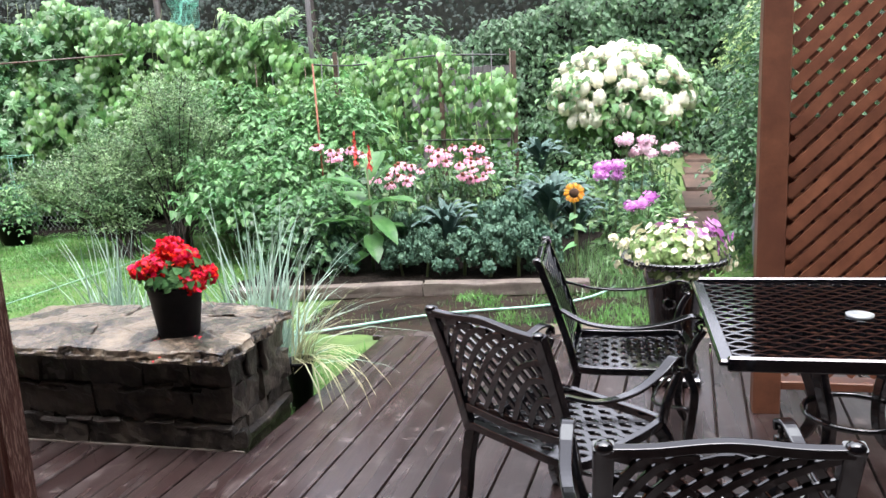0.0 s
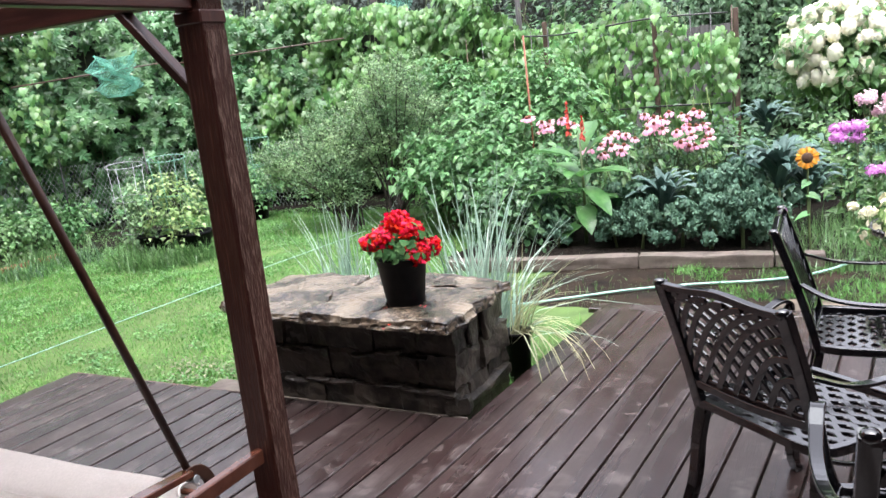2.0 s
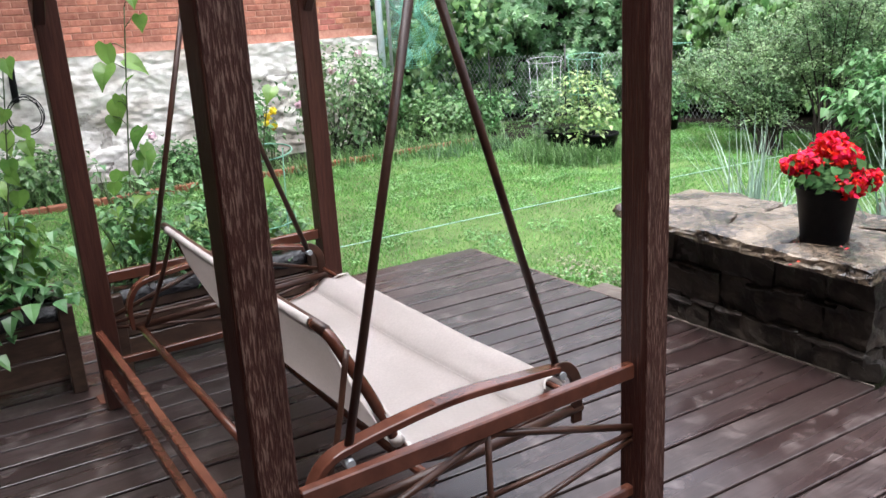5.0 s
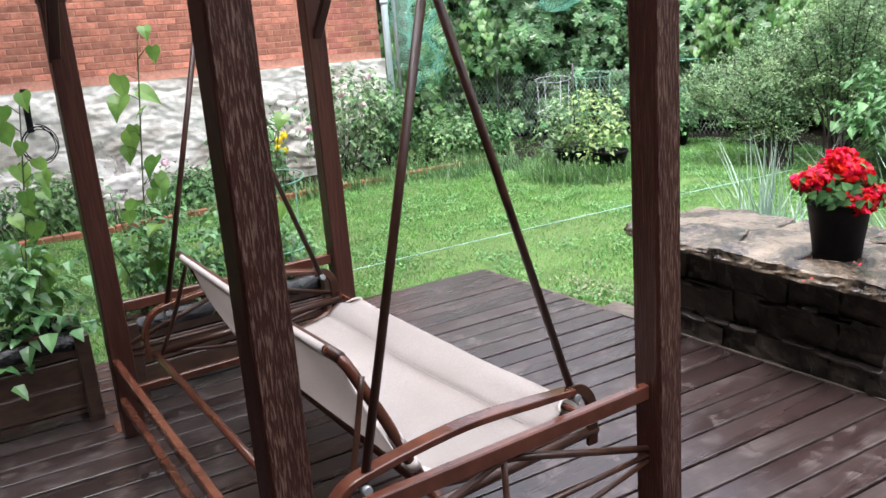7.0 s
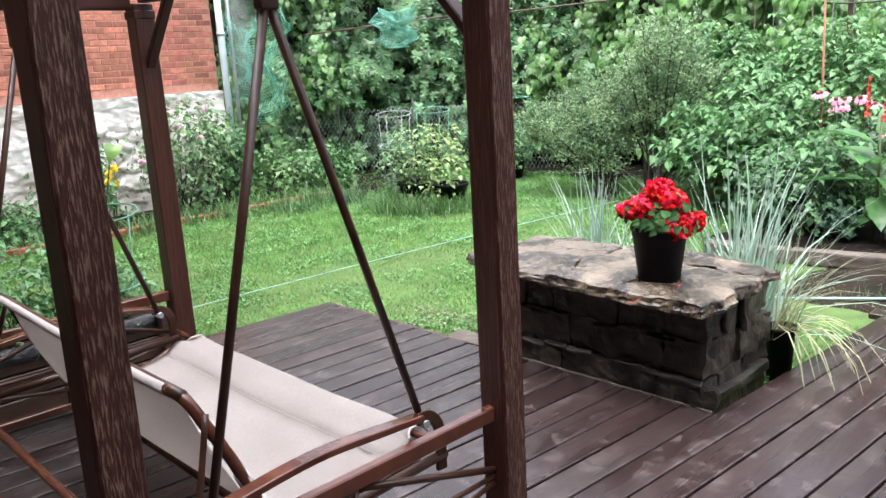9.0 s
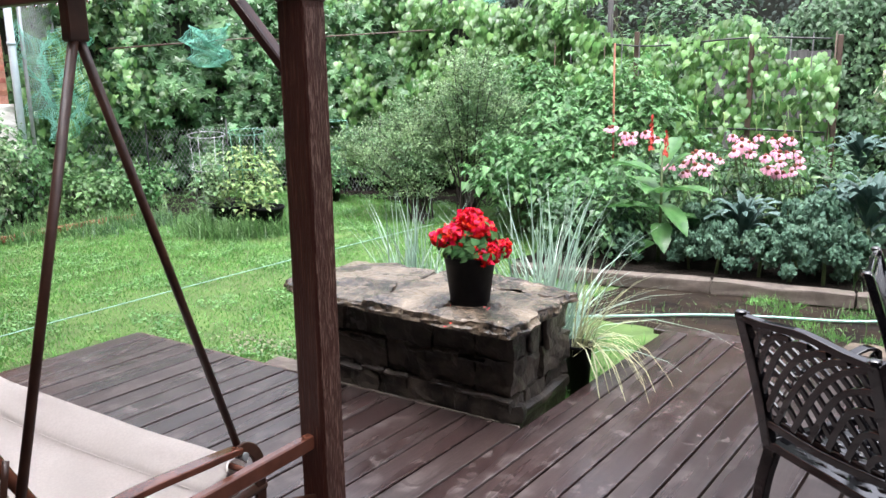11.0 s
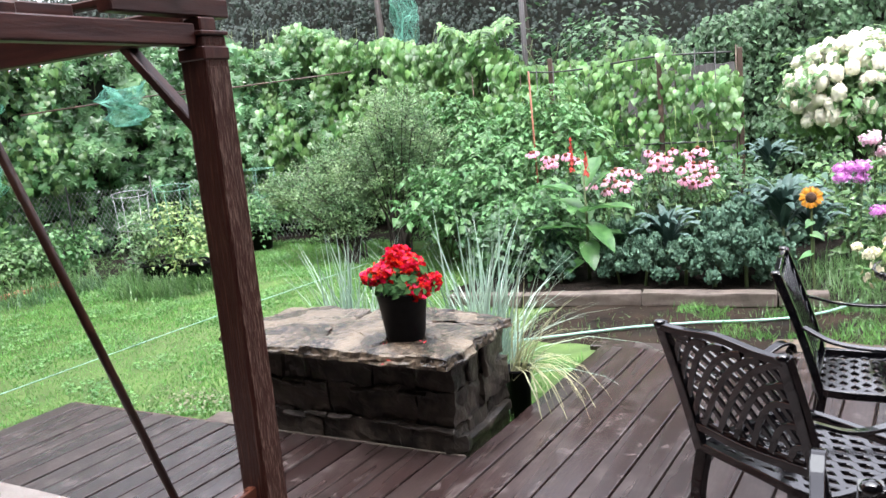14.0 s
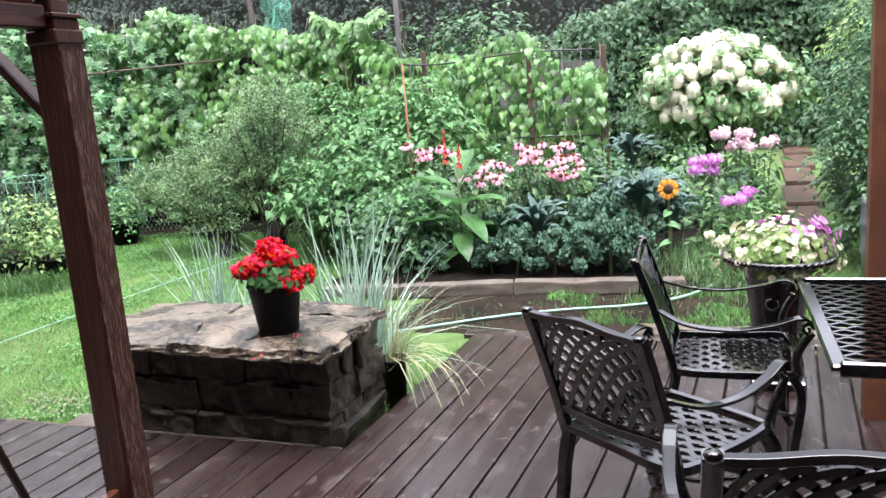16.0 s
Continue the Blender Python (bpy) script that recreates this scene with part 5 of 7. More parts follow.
def dark_trees():
    rng = np.random.default_rng(11)
    w = thing("far_trees", kind="stuff", label="dark wet trees at the end of the garden", category="trees")
    line = [(-34, 8), (-28, 16), (-20, 21), (-11.5, 23), (-5.5, 23.5), (0.0, 23), (10, 21), (18, 15), (24, 4)]
    # the unseen peak near x = -5.5 is added to darken the deck's reflections
    top = lambda x: np.interp(x, [-11.5, -5.5, 0.0], [6.5, 15.0, 6.5])
    # sheet coloured as the shade within the crowns
    shade_wall("inner_branches", line, top, M_INNERSHADE, w, 0.8)
    pos, out = leaf_wall(rng, line, top, 64000, depth=0.9)
    foliage("leaves", SMALL, rng, pos, out, 0.17, M_CLOUDTREE, w)
    lines = []
    for k in range(7):
        x = -24 + k * 6.1 + rng.normal() * 1.5
        lines.append(([(x, 19.5 + rng.normal() * 0.6, -0.2), (x + rng.normal() * 0.4, 19.5, 6.4)], 0.11, 0.07))
    part("trunk", tube_mesh("trunk", lines, 8), M_TWIG, w)
    # rounded bushes in front of them
    for k, (x, y, r, h) in enumerate(((-9.2, 15.0, 1.6, 3.0), (-7.0, 16.5, 1.8, 3.3), (-12, 14.5, 1.6, 3.1), (-4.6, 16.2, 1.5, 3.4), (3.4, 15.0, 1.6, 3.4), (5.5, 13, 1.6, 3.6))):
        b = thing("bush", x, y, GROUND, label="grey-green rounded bush in the distance", category="bush", group="far bushes")
        pos, out = clumps(rng, (0, 0, h * 0.5), (r, r, h * 0.5), 90, 22, 0.16)
        foliage("leaves", SMALL, rng, pos, out, 0.17, M_IVY if k % 2 else M_CLOUDTREE, b)
        part("stem", tube_mesh("stem", [([(0, 0, -0.05), (0.05, 0, h * 0.5)], 0.07, 0.03)]), M_TWIG, b)


dark_trees()


def ivy_hedge():
    rng = np.random.default_rng(12)
    h = thing("ivy_hedge", label="tall dark green ivy hedge over a sheet coloured as inner shade", category="hedge")
    line = [(-5.0, 15.2), (-2.4, 14.7), (0.8, 14.6), (3.6, 14.2), (6.5, 12.5)]
    top = lambda x: 3.25 - 0.03 * (x - 1) ** 2 + 0.1 * x
    # no real wall: a dark sheet painted as shade between the ivy leaves
    shade_wall("wall", line, top, M_INNERSHADE, h, 0.2)
    pos, out = leaf_wall(rng, line, top, 30000, depth=0.26)
    foliage("leaves", LEAF, rng, pos, out, 0.10, M_IVY, h)


ivy_hedge()

fence = thing("board_fence", label="dark grey weathered board fence behind the beans", category="fence")
for k in range(11):
    x = -3.45 + k * 0.152
    part("board", box(0.146, 0.022, 1.95 + 0.02 * ((k * 7) % 3), 0.003), M_FENCE, fence, m=pose(x, 13.2 + 0.004 * (k % 2), 0.86, 0, 0, 0))
bar("fence_rail", (-3.5, 13.235, 1.5), (-1.85, 13.235, 1.5), 0.05, 0.04, M_FENCE, fence)
bar("fence_rail", (-3.5, 13.235, 0.4), (-1.85, 13.235, 0.4), 0.05, 0.04, M_FENCE, fence)

pole = thing("lamp_pole", -5.9, 14.8, GROUND, label="slim dark pole among the far trees", category="pole")
part("shaft", tube_mesh("shaft", [([(0, 0, -0.1), (0, 0, 5.5)], 0.06, 0.05)], 8), M_FENCE, pole)

# ---- climbing plants along the far side of the garden ----
VLINE = [(-11.4, 6.1), (-10.1, 7.9), (-8.7, 9.35), (-7.0, 10.0), (-5.2, 10.1), (-3.6, 9.8), (-2.2, 9.35), (-1.25, 9.4)]


def vine_top(x):
    return np.interp(x, [-11.4, -9.5, -8.3, -7.0, -6.0, -5.0, -3.6, -2.6, -2.1, -1.2], [3.3, 3.1, 2.8, 2.72, 2.6, 2.42, 2.10, 2.0, 1.95, 1.7])


def vines(name, i0, i1, n, shape, size, material, seed, label, depth=0.2):
    rng = np.random.default_rng(seed)
    v = thing(name, label=label, category="climbing plant", group="climbing plants on the garden fence")
    line = VLINE[i0:i1 + 1]
    pos, out = leaf_wall(rng, line, vine_top, n, low=0.12, depth=depth, loose=0.26, gaps=(2.6, 1.1))
    foliage("leaves", shape, rng, pos, out, size, material, v, down=1.0, loose=0.22)
    p = np.asarray(line)
    seg = np.concatenate([[0], np.cumsum(np.linalg.norm(np.diff(p, axis=0), axis=1))])
    stems = []
    for u in np.arange(0.1, seg[-1], 0.22):
        x, y = np.interp(u, seg, p[:, 0]), np.interp(u, seg, p[:, 1])
        h = vine_top(x)
        stems.append((arc([(x + rng.normal() * 0.05, y + rng.normal() * 0.05, GROUND - 0.03), (x + rng.normal() * 0.08, y + rng.normal() * 0.06, h * 0.4), (x + rng.normal() * 0.08, y, h * 0.8), (x + rng.normal() * 0.15, y, h + 0.15)], 3), 0.008, 0.004))
    part("vine_stem", tube_mesh("vine_stem", stems, 5), M_STEM, v)
    return v


# dark sheet added behind the vines, its colour standing in for shade in the gaps
core = thing("vine_fence", label="dark sheet behind the climbing vines, coloured as the shade between leaves", category="fence")
shade_wall("mesh_backing", VLINE[:6], lambda x: vine_top(x) - 0.15, M_INNERSHADE, core, 0.14)
vines("climbing_vine", 0, 3, 7400, LOBED, 0.150, M_VINE, 21, "dark green vine with large pointed leaves on a wire fence", 0.40)
vines("runner_bean", 0, 1, 4200, HEART, 0.10, M_BEAN, 24, "light green runner beans climbing beside the house corner", 0.5)
vines("runner_bean", 2, 5, 12500, HEART, 0.108, M_BEAN, 22, "bright green runner beans climbing a fence", 0.36)
vines("pole_bean", 5, 7, 1900, HEART, 0.095, M_BEAN, 23, "light green pole beans hanging from a trellis", 0.16)


def bean_trellis():
    t = thing("bean_trellis", label="brown stake trellis with a top wire for beans", category="trellis")
    stakes = [(-2.08, 9.22, 1.94), (-1.25, 9.38, 1.92), (-3.55, 9.75, 2.05), (-4.9, 9.95, 2.25)]
    for x, y, h in stakes:
        part("stake", box(0.055, 0.055, h + 0.3, 0.006, (0, 0, (h - 0.3) / 2)), M_STAKE, t, m=pose(x, y, 0, 0, 0, 8))
    for z in (1.86, 0.9):
        pts = arc([(-4.9, 9.9, z + 0.25), (-3.55, 9.7, z + 0.02), (-2.16, 9.18, z + 0.05), (-1.32, 9.34, z + 0.02)], 6)
        part("wire", tube_mesh("wire", [(pts, 0.011, 0.011)], 6), M_BWIRE, t)
    for k in range(16):
        x = -4.6 + k * 0.22
        part("string", tube_mesh("string", [([(x, 9.62 + 0.02 * k * (-1 if k > 8 else 0.4), 0), (x + 0.02, 9.62 + 0.02 * k * (-1 if k > 8 else 0.4), 1.95)], 0.007, 0.007)], 4), M_BWIRE if k % 3 else M_STAKE, t)
    return t


bean_trellis()
orange = thing("orange_stake", -3.12, 8.0, GROUND, label="thin orange-brown garden stake", category="stake")
part("rod", tube_mesh("rod", [([(0, 0, -0.1), (-0.03, 0, 1.98)], 0.011, 0.010)], 6), M_TERRA, orange)
pods = thing("bean_pods", label="pale green bean pods hanging on the trellis", category="bean pods", kind="stuff")
rng = np.random.default_rng(30)
lines = []
for k in range(70):
    x = rng.uniform(-4.2, -1.4)
    y = np.interp(x, [-4.2, -2.2, -1.4], [9.66, 9.1, 9.2]) - rng.uniform(0.02, 0.15)
    z = rng.uniform(0.5, 1.6)
    lines.append((arc([(x, y, z), (x + 0.01, y - 0.01, z - 0.08), (x + rng.normal() * 0.02, y - 0.01, z - 0.17)], 3), 0.007, 0.003))
part("pod", tube_mesh("pod", lines, 5), M_LIME, pods)

# long twigs and rods that lie along the vine fence's top
for k, (a, b) in enumerate((((-8.7, 8.4, 2.08), (-6.0, 8.95, 2.14)), ((-9.9, 6.9, 1.98), (-8.0, 8.0, 2.1)))):
    rod = thing("bamboo_cane", label="pale bamboo cane tied across the vines", category="cane", group="canes")
    part("cane", tube_mesh("cane", [([a, b], 0.012, 0.010)], 6), M_STEP, rod)

# fern-like sumac shoots over the beans
rng = np.random.default_rng(31)
fern = thing("sumac", -4.6, 9.9, GROUND, label="feathery bright green sumac shoots above the beans", category="shrub")
vs = []
stems = []
for k in range(9):
    a = k * 0.75 + rng.normal() * 0.2
    top_ = Vector((0.0, 0.0, 2.15))
    e = Vector((0.50 * math.cos(a), 0.3 * math.sin(a), 2.60 + 0.26 * rng.random()))
    line = arc([top_, (top_ + e) / 2 + Vector((0, 0, 0.16)), e], 7)
    stems.append((line, 0.008, 0.004))
    tan = unit(np.gradient(line, axis=0))
    for sgn in (-1, 1):
        side = np.cross(tan, [0, 0, 1.0]) * sgn
        vs.append(scatter(LONG, line, np.tile([0, -0.5, 0.8], (len(line), 1)) + rng.normal(size=line.shape) * 0.15, side + tan * 0.4 + np.array([0, 0, -0.3]), np.full(len(line), 0.17)))
stems.append(([(0, 0, -0.05), (0, 0, 2.2)], 0.02, 0.015))
part("frond", mesh_np("frond", *merge(*vs)), M_BEAN, fern)
part("vine_stem", tube_mesh("vine_stem", stems, 5), M_STEM, fern)


# ---- green netting ----
def netting(name, centre, size, seed, label, droop=0.2):
    """A crumpled piece of netting: crossing strands on a folded sheet."""
    g = thing(name, *centre, label=label, category="netting", group="garden netting")
    sx, sy, sz = size
    def at(u, v):
        n1 = noise.noise_vector(Vector((u * 3, v * 3, seed)))
        n2 = noise.noise_vector(Vector((u * 9, v * 9, seed + 3)))
        return (sx * (u - 0.5) + 0.12 * n1.x * sx + 0.05 * n2.x, sy * (n1.y + 0.5 * n2.y), -sz * v + droop * sz * math.sin(math.pi * u) * -1 + 0.1 * n1.z * sz)
    lines = []
    n = 38
    for k in range(n + 1):
        lines.append(([at(k / n, j / 12) for j in range(13)], 0.0029, 0.0029))
        lines.append(([at(j / 12, k / n) for j in range(13)], 0.0029, 0.0029))
    part("mesh", tube_mesh("mesh", lines, 3), M_NET, g)


netting("garden_net", (-7.75, 6.75, 2.2), (0.75, 0.25, 0.42), 1, "crumpled green garden netting caught on the vines")
netting("garden_net", (-9.52, 5.85, 2.3), (1.25, 0.3, 1.15), 2, "green netting draped beside the downpipe")
netting("garden_net", (-6.9, 12.0, 3.5), (0.5, 0.2, 0.8), 3, "green netting hanging among the far trees", 0.0)
netting("garden_net", (1.27, 7.2, 1.8), (0.16, 0.08, 0.4), 4, "green netting beside the tall vines")


# ---- chicken wire along the vines ----
def chicken_wire():
    f = thing("chicken_wire", label="galvanised chicken-wire fence in front of the vines", category="wire fence")
    line = np.array([(-10.7, 6.6), (-9.6, 7.7), (-8.2, 8.9), (-7.2, 9.35)])
    seg = np.concatenate([[0], np.cumsum(np.linalg.norm(np.diff(line, axis=0), axis=1))])
    at = lambda u, z: (np.interp(u, seg, line[:, 0]), np.interp(u, seg, line[:, 1]) + 0.02 * math.sin(u * 5 + z * 3), GROUND + z)
    lines = []
    step = 0.06
    n = int(seg[-1] / step)
    for k in range(n):
        for s in (-1, 1):
            pts = [at(k * step + s * (0.017 if j % 2 else -0.017) + step * 0.5 * (1 + s) * 0.5, j * 0.052) for j in range(20)]
            lines.append((pts, 0.0024, 0.0024))
    part("mesh", tube_mesh("mesh", lines, 3), M_WIRE, f)
    for u in np.linspace(0, seg[-1], 5):
        x, y, z = at(u, 0)
        part("stake", tube_mesh("stake", [([(x, y, GROUND - 0.1), (x, y, 1.0)], 0.012, 0.012)], 6), M_BWIRE, f)


chicken_wire()


def chain_link():
    """Diamond wire mesh on posts beside the house corner."""
    f = thing("chain_link_fence", label="grey chain-link fence beside the house corner", category="wire fence")
    a, b = np.array([-9.98, 5.75]), np.array([-10.9, 6.75])
    length = np.linalg.norm(b - a)
    at = lambda u, z: (*(a + (b - a) * u / length), z)
    lines = []
    z0, z1, step = 1.2, 3.3, 0.07
    for s in (-1, 1):
        for k in range(int((length + z1 - z0) / step)):
            c = k * step
            lo, hi = max(0.0, c - length), min(z1 - z0, c)
            if hi - lo < 0.05:
                continue
            u0, u1 = c - lo, c - hi
            lines.append(([at(u0 if s > 0 else length - u0, z0 + lo), at(u1 if s > 0 else length - u1, z0 + hi)], 0.0028, 0.0028))
    part("mesh", tube_mesh("mesh", lines, 3), M_WIRE, f)
    for u in (0.05, length):
        x, y, z = at(u, 0)
        part("post", tube_mesh("post", [([(x, y, GROUND - 0.1), (x, y, 3.35)], 0.025, 0.025)], 8), M_WIRE, f)
    part("top_rail", tube_mesh("top_rail", [([at(0, 3.3), at(length, 3.3)], 0.018, 0.018)], 8), M_WIRE, f)


chain_link()


# ---- shrubs and leafy plants ----
def shrub(name, x, y, h, r, n_clumps, per, size, shape, material, seed, label, stems=9, lift=0.0, category="shrub", z=GROUND, spread=0.09, rz=None):
    rng = np.random.default_rng(seed)
    s = thing(name, x, y, z, label=label, category=category)
    rz = rz or (h - lift) * 0.5
    pos, out = clumps(rng, (0, 0, lift + (h - lift) * 0.52), (r, r, rz), n_clumps, per, spread)
    pos[:, 2] = np.maximum(pos[:, 2], 0.02)
    foliage("leaves", shape, rng, pos, out, size, material, s)
    lines = []
    tips = pos[rng.integers(0, len(pos), stems * 3)]
    for k in range(stems):
        e = tips[k]
        b = np.array([rng.normal() * 0.10, rng.normal() * 0.10, -0.05])
        mid = b * 0.5 + e * 0.5 + rng.normal(size=3) * 0.06
        lines.append((arc([b, mid, e], 4), 0.014, 0.005))
        for e2 in tips[stems + 2 * k:stems + 2 * k + 2]:
            lines.append((arc([mid, (mid + e2) / 2 + rng.normal(size=3) * 0.05, e2], 3), 0.007, 0.003))
    part("woody_stem", tube_mesh("woody_stem", lines, 5), M_TWIG, s)
    return s


def vase_shrub(x, y, h, spread, lean, low, stems, twigs, per, size, material, seed, label):
    """Dark stems that rise from one foot and fan out, forked into thin twigs set with tiny leaves; open enough to look through."""
    rng = np.random.default_rng(seed)
    s = thing("shrub", x, y, GROUND, label=label, category="shrub")
    lines, p, tip = [], [], []
    for k in range(stems):
        a = rng.uniform(0, 2 * math.pi)
        q = spread * math.sqrt(rng.random())
        top = np.array([lean[0] + q * math.cos(a), lean[1] + q * math.sin(a) * 0.8, h * (1 - 0.42 * (q / spread) ** 2) * rng.uniform(0.74, 1.04)])
        foot = np.array([rng.normal() * 0.06, rng.normal() * 0.06, -0.05])
        stem = arc([foot, foot * 0.5 + top * np.array([0.25, 0.25, 0.40]), top * np.array([0.72, 0.72, 0.76]), top], 6)
        lines.append((stem, 0.013, 0.003))
        for j in range(twigs):
            t = low + (1 - low) * rng.random() ** 0.8
            b = stem[int(t * (len(stem) - 1))]
            d = unit(rng.normal(size=3) * np.array([1, 1, 0.5]) + unit(top - foot) * 0.7 + np.array([0, 0, 0.25]))
            l = rng.uniform(0.14, 0.36)
            e = b + d * l + np.array([0, 0, -0.05]) * l
            if j % 3 == 0:
                lines.append((np.array([b, (b + e) / 2 + rng.normal(size=3) * 0.012, e]), 0.0035, 0.0015))
            u = rng.random((per, 1))
            p.append(b + (e - b) * u + rng.normal(size=(per, 3)) * 0.024)
            tip.append(np.tile(d, (per, 1)) + rng.normal(size=(per, 3)) * 0.7)
    p, tip = np.concatenate(p), np.concatenate(tip)
    n = len(p)
    nn = rng.normal(size=(n, 3)) * 0.6 + np.array([0, -0.25, 0.8])
    part("leaves", mesh_np("leaves", *scatter(SMALL, p, nn, tip, size * rng.uniform(0.6, 1.35, n))), material, s)
    part("woody_stem", tube_mesh("woody_stem", lines, 5), M_TWIG, s)
    return s


vase_shrub(-4.95, 8.05, 2.05, 0.80, (0.05, 0.15), 0.36, 30, 34, 28, 0.030, M_SHRUB, 41, "airy grey-green shrub with tiny leaves on dark upright stems")
vase_shrub(-5.30, 7.65, 1.50, 0.70, (-0.62, 0.20), 0.34, 24, 34, 28, 0.030, M_SHRUB, 43, "low airy shrub with dark stems leaning over the lawn")
vase_shrub(-6.35, 8.75, 1.30, 0.55, (0.0, 0.0), 0.30, 14, 24, 26, 0.030, M_SHRUB, 42, "smaller airy grey-green shrub beside a larger one")


def raspberry(x, y, h, r, n, seed):
    """Arching canes hung with feathered, drooping leaves."""
    rng = np.random.default_rng(seed)
    s = thing("raspberry_bush", x, y, GROUND, label="dense green raspberry bush with drooping toothed leaves", category="raspberry bush")
    pos, out = clumps(rng, (0, 0, 0.14 + h * 0.52), (r, r, h * 0.42), n, 5, 0.07)
    pos[:, 2] = np.maximum(pos[:, 2], 0.06)
    compound("leaves", LEAF, rng, pos, out, 0.082, M_RASP, s)
    lines = []
    for e in pos[rng.integers(0, len(pos), 12)]:
        b = np.array([rng.normal() * 0.1, rng.normal() * 0.1, -0.05])
        lines.append((arc([b, b * 0.5 + e * 0.5 + np.array([0, 0, 0.12]), e], 4), 0.009, 0.003))
    part("woody_stem", tube_mesh("woody_stem", lines, 5), M_STEM, s)


for k, (x, y, h, r, n) in enumerate(((-4.05, 8.5, 1.45, 0.58, 80), (-3.45, 7.7, 1.05, 0.52, 70), (-3.2, 8.7, 1.7, 0.55, 80), (-3.95, 7.6, 0.98, 0.5, 62), (-2.75, 7.1, 0.75, 0.42, 50), (-4.6, 9.25, 1.95, 0.55, 70), (-3.6, 9.1, 1.75, 0.4, 50))):
    raspberry(x, y, h, r, n, 50 + k)
for k, (x, y, h, r, n) in enumerate(((-2.95, 6.75, 0.55, 0.38, 40), (-2.55, 7.7, 0.85, 0.4, 50), (-1.2, 7.9, 0.8, 0.45, 60), (-1.9, 7.9, 0.85, 0.45, 60))):
    shrub("leafy_herb", x, y, h, r, n, 24, 0.07, LEAF, M_TOMATO, 60 + k, "low leafy green herb in the raised bed", 8, 0.0, "herb", z=-0.04)


# ---- white hydrangea ----
def flower_ball(name, rng, r, n, size, shape, loose=0.2, inner=0.88):
    """A round head of many petals."""
    d = unit(rng.normal(size=(n, 3)))
    p = d * r * rng.uniform(0.8, 1.08, (n, 1))
    tip = np.cross(d, rng.normal(size=(n, 3)))
    v = scatter(shape, p, d + rng.normal(size=d.shape) * loose, tip, size * rng.uniform(0.7, 1.2, n))
    bm = bmesh.new()
    bmesh.ops.create_icosphere(bm, subdivisions=2, radius=r * inner)
    core_v, core_f = np.array([q.co for q in bm.verts]), np.array([[q.index for q in f.verts] for f in bm.faces])
    bm.free()
    return mesh_np(name, *merge(v, (core_v, core_f)))


def hydrangea():
    rng = np.random.default_rng(71)
    h = thing("hydrangea", -0.07, 10.35, GROUND + 0.08, label="large hydrangea covered in creamy white flower heads", category="hydrangea")
    pos, out = clumps(rng, (0, 0, 1.35), (0.80, 0.6, 0.56), 130, 24, 0.10)
    foliage("leaves", LEAF, rng, pos, out, 0.11, M_GREEN, h)
    lines = [(arc([(rng.normal() * 0.04, rng.normal() * 0.04, -0.1), (rng.normal() * 0.1, rng.normal() * 0.1, 0.5), (c[0] * 0.7, c[1] * 0.7, c[2])], 4), 0.02, 0.008) for c in pos[::200]]
    for one in lines:
        part("woody_stem", tube_mesh("woody_stem", [one], 6), M_TWIG, h)
    heads = [flower_ball("flower_head", np.random.default_rng(72 + k), 0.062 + 0.012 * k, 230, 0.027, DISC, 0.12, 0.97) for k in range(3)]
    k = 0
    while k < 100:
        d = unit(rng.normal(size=3))
        if d[1] > 0.35 or d[2] < -0.55 or (d[2] < -0.2 and abs(d[0]) > 0.9):
            continue
        p = d * np.array([0.80, 0.60, 0.57]) * rng.uniform(0.93, 1.08) + np.array([0, 0, 1.35])
        part("flower_head", heads[k % 3], M_WHITEP, h, "" if k else "creamy white flower head", pose(*p, 12 * math.sin(k * 1.7), 12 * math.cos(k * 2.3), k * 40) @ Matrix.Diagonal((1, 1, 1.18 + 0.2 * math.sin(k), 1)))
        k += 1
    return h


hydrangea()


# ---- coneflowers ----
def coneflower():
    rng = np.random.default_rng(81)
    c = thing("coneflower", label="pink coneflower with drooping petals and a dark cone", category="coneflower", group="pink coneflowers in the raised bed")
    part("stem", tube_mesh("stem", [(arc([(0, 0, -0.75), (0.015, 0.01, -0.35), (0, 0, 0)], 4), 0.005, 0.004)], 5), M_STEM, c)
    a = np.arange(14) * 2 * math.pi / 14 + rng.normal(size=14) * 0.08
    d = np.stack([np.cos(a), np.sin(a), 0 * a], -1)
    part("petals", mesh_np("petals", *scatter(PETAL, d * 0.012, d * 0.45 + np.array([0, 0, 0.8]), d + np.array([0, 0, -0.28]) + rng.normal(size=d.shape) * 0.08, np.full(14, 0.056))), M_PINK, c)
    part("cone", lathe([(0.010, -0.006), (0.020, 0.0), (0.021, 0.010), (0.014, 0.022), (0.003, 0.027)], 10), M_CONE, c)
    lv = scatter(LONG, [(0.01, 0, -0.3), (0, 0, -0.42), (0, 0, -0.2)], [(0.3, 0, 1), (-0.4, 0.3, 1), (0, -0.5, 1)], [(1, 0.2, -0.2), (-1, 0.4, -0.3), (0.2, -1, -0.2)], [0.13, 0.15, 0.1])
    part("leaves", mesh_np("leaves", *lv), M_GREEN, c)
    return c


rng = np.random.default_rng(82)
one_flower = coneflower()
groups = [((-2.68, 7.25, 1.02), (0.22, 0.2, 0.10), 12), ((-2.05, 7.0, 0.80), (0.26, 0.18, 0.09), 15), ((-1.5, 7.35, 0.93), (0.30, 0.22, 0.10), 26), ((-1.32, 7.2, 0.80), (0.20, 0.2, 0.09), 13)]
n = 0
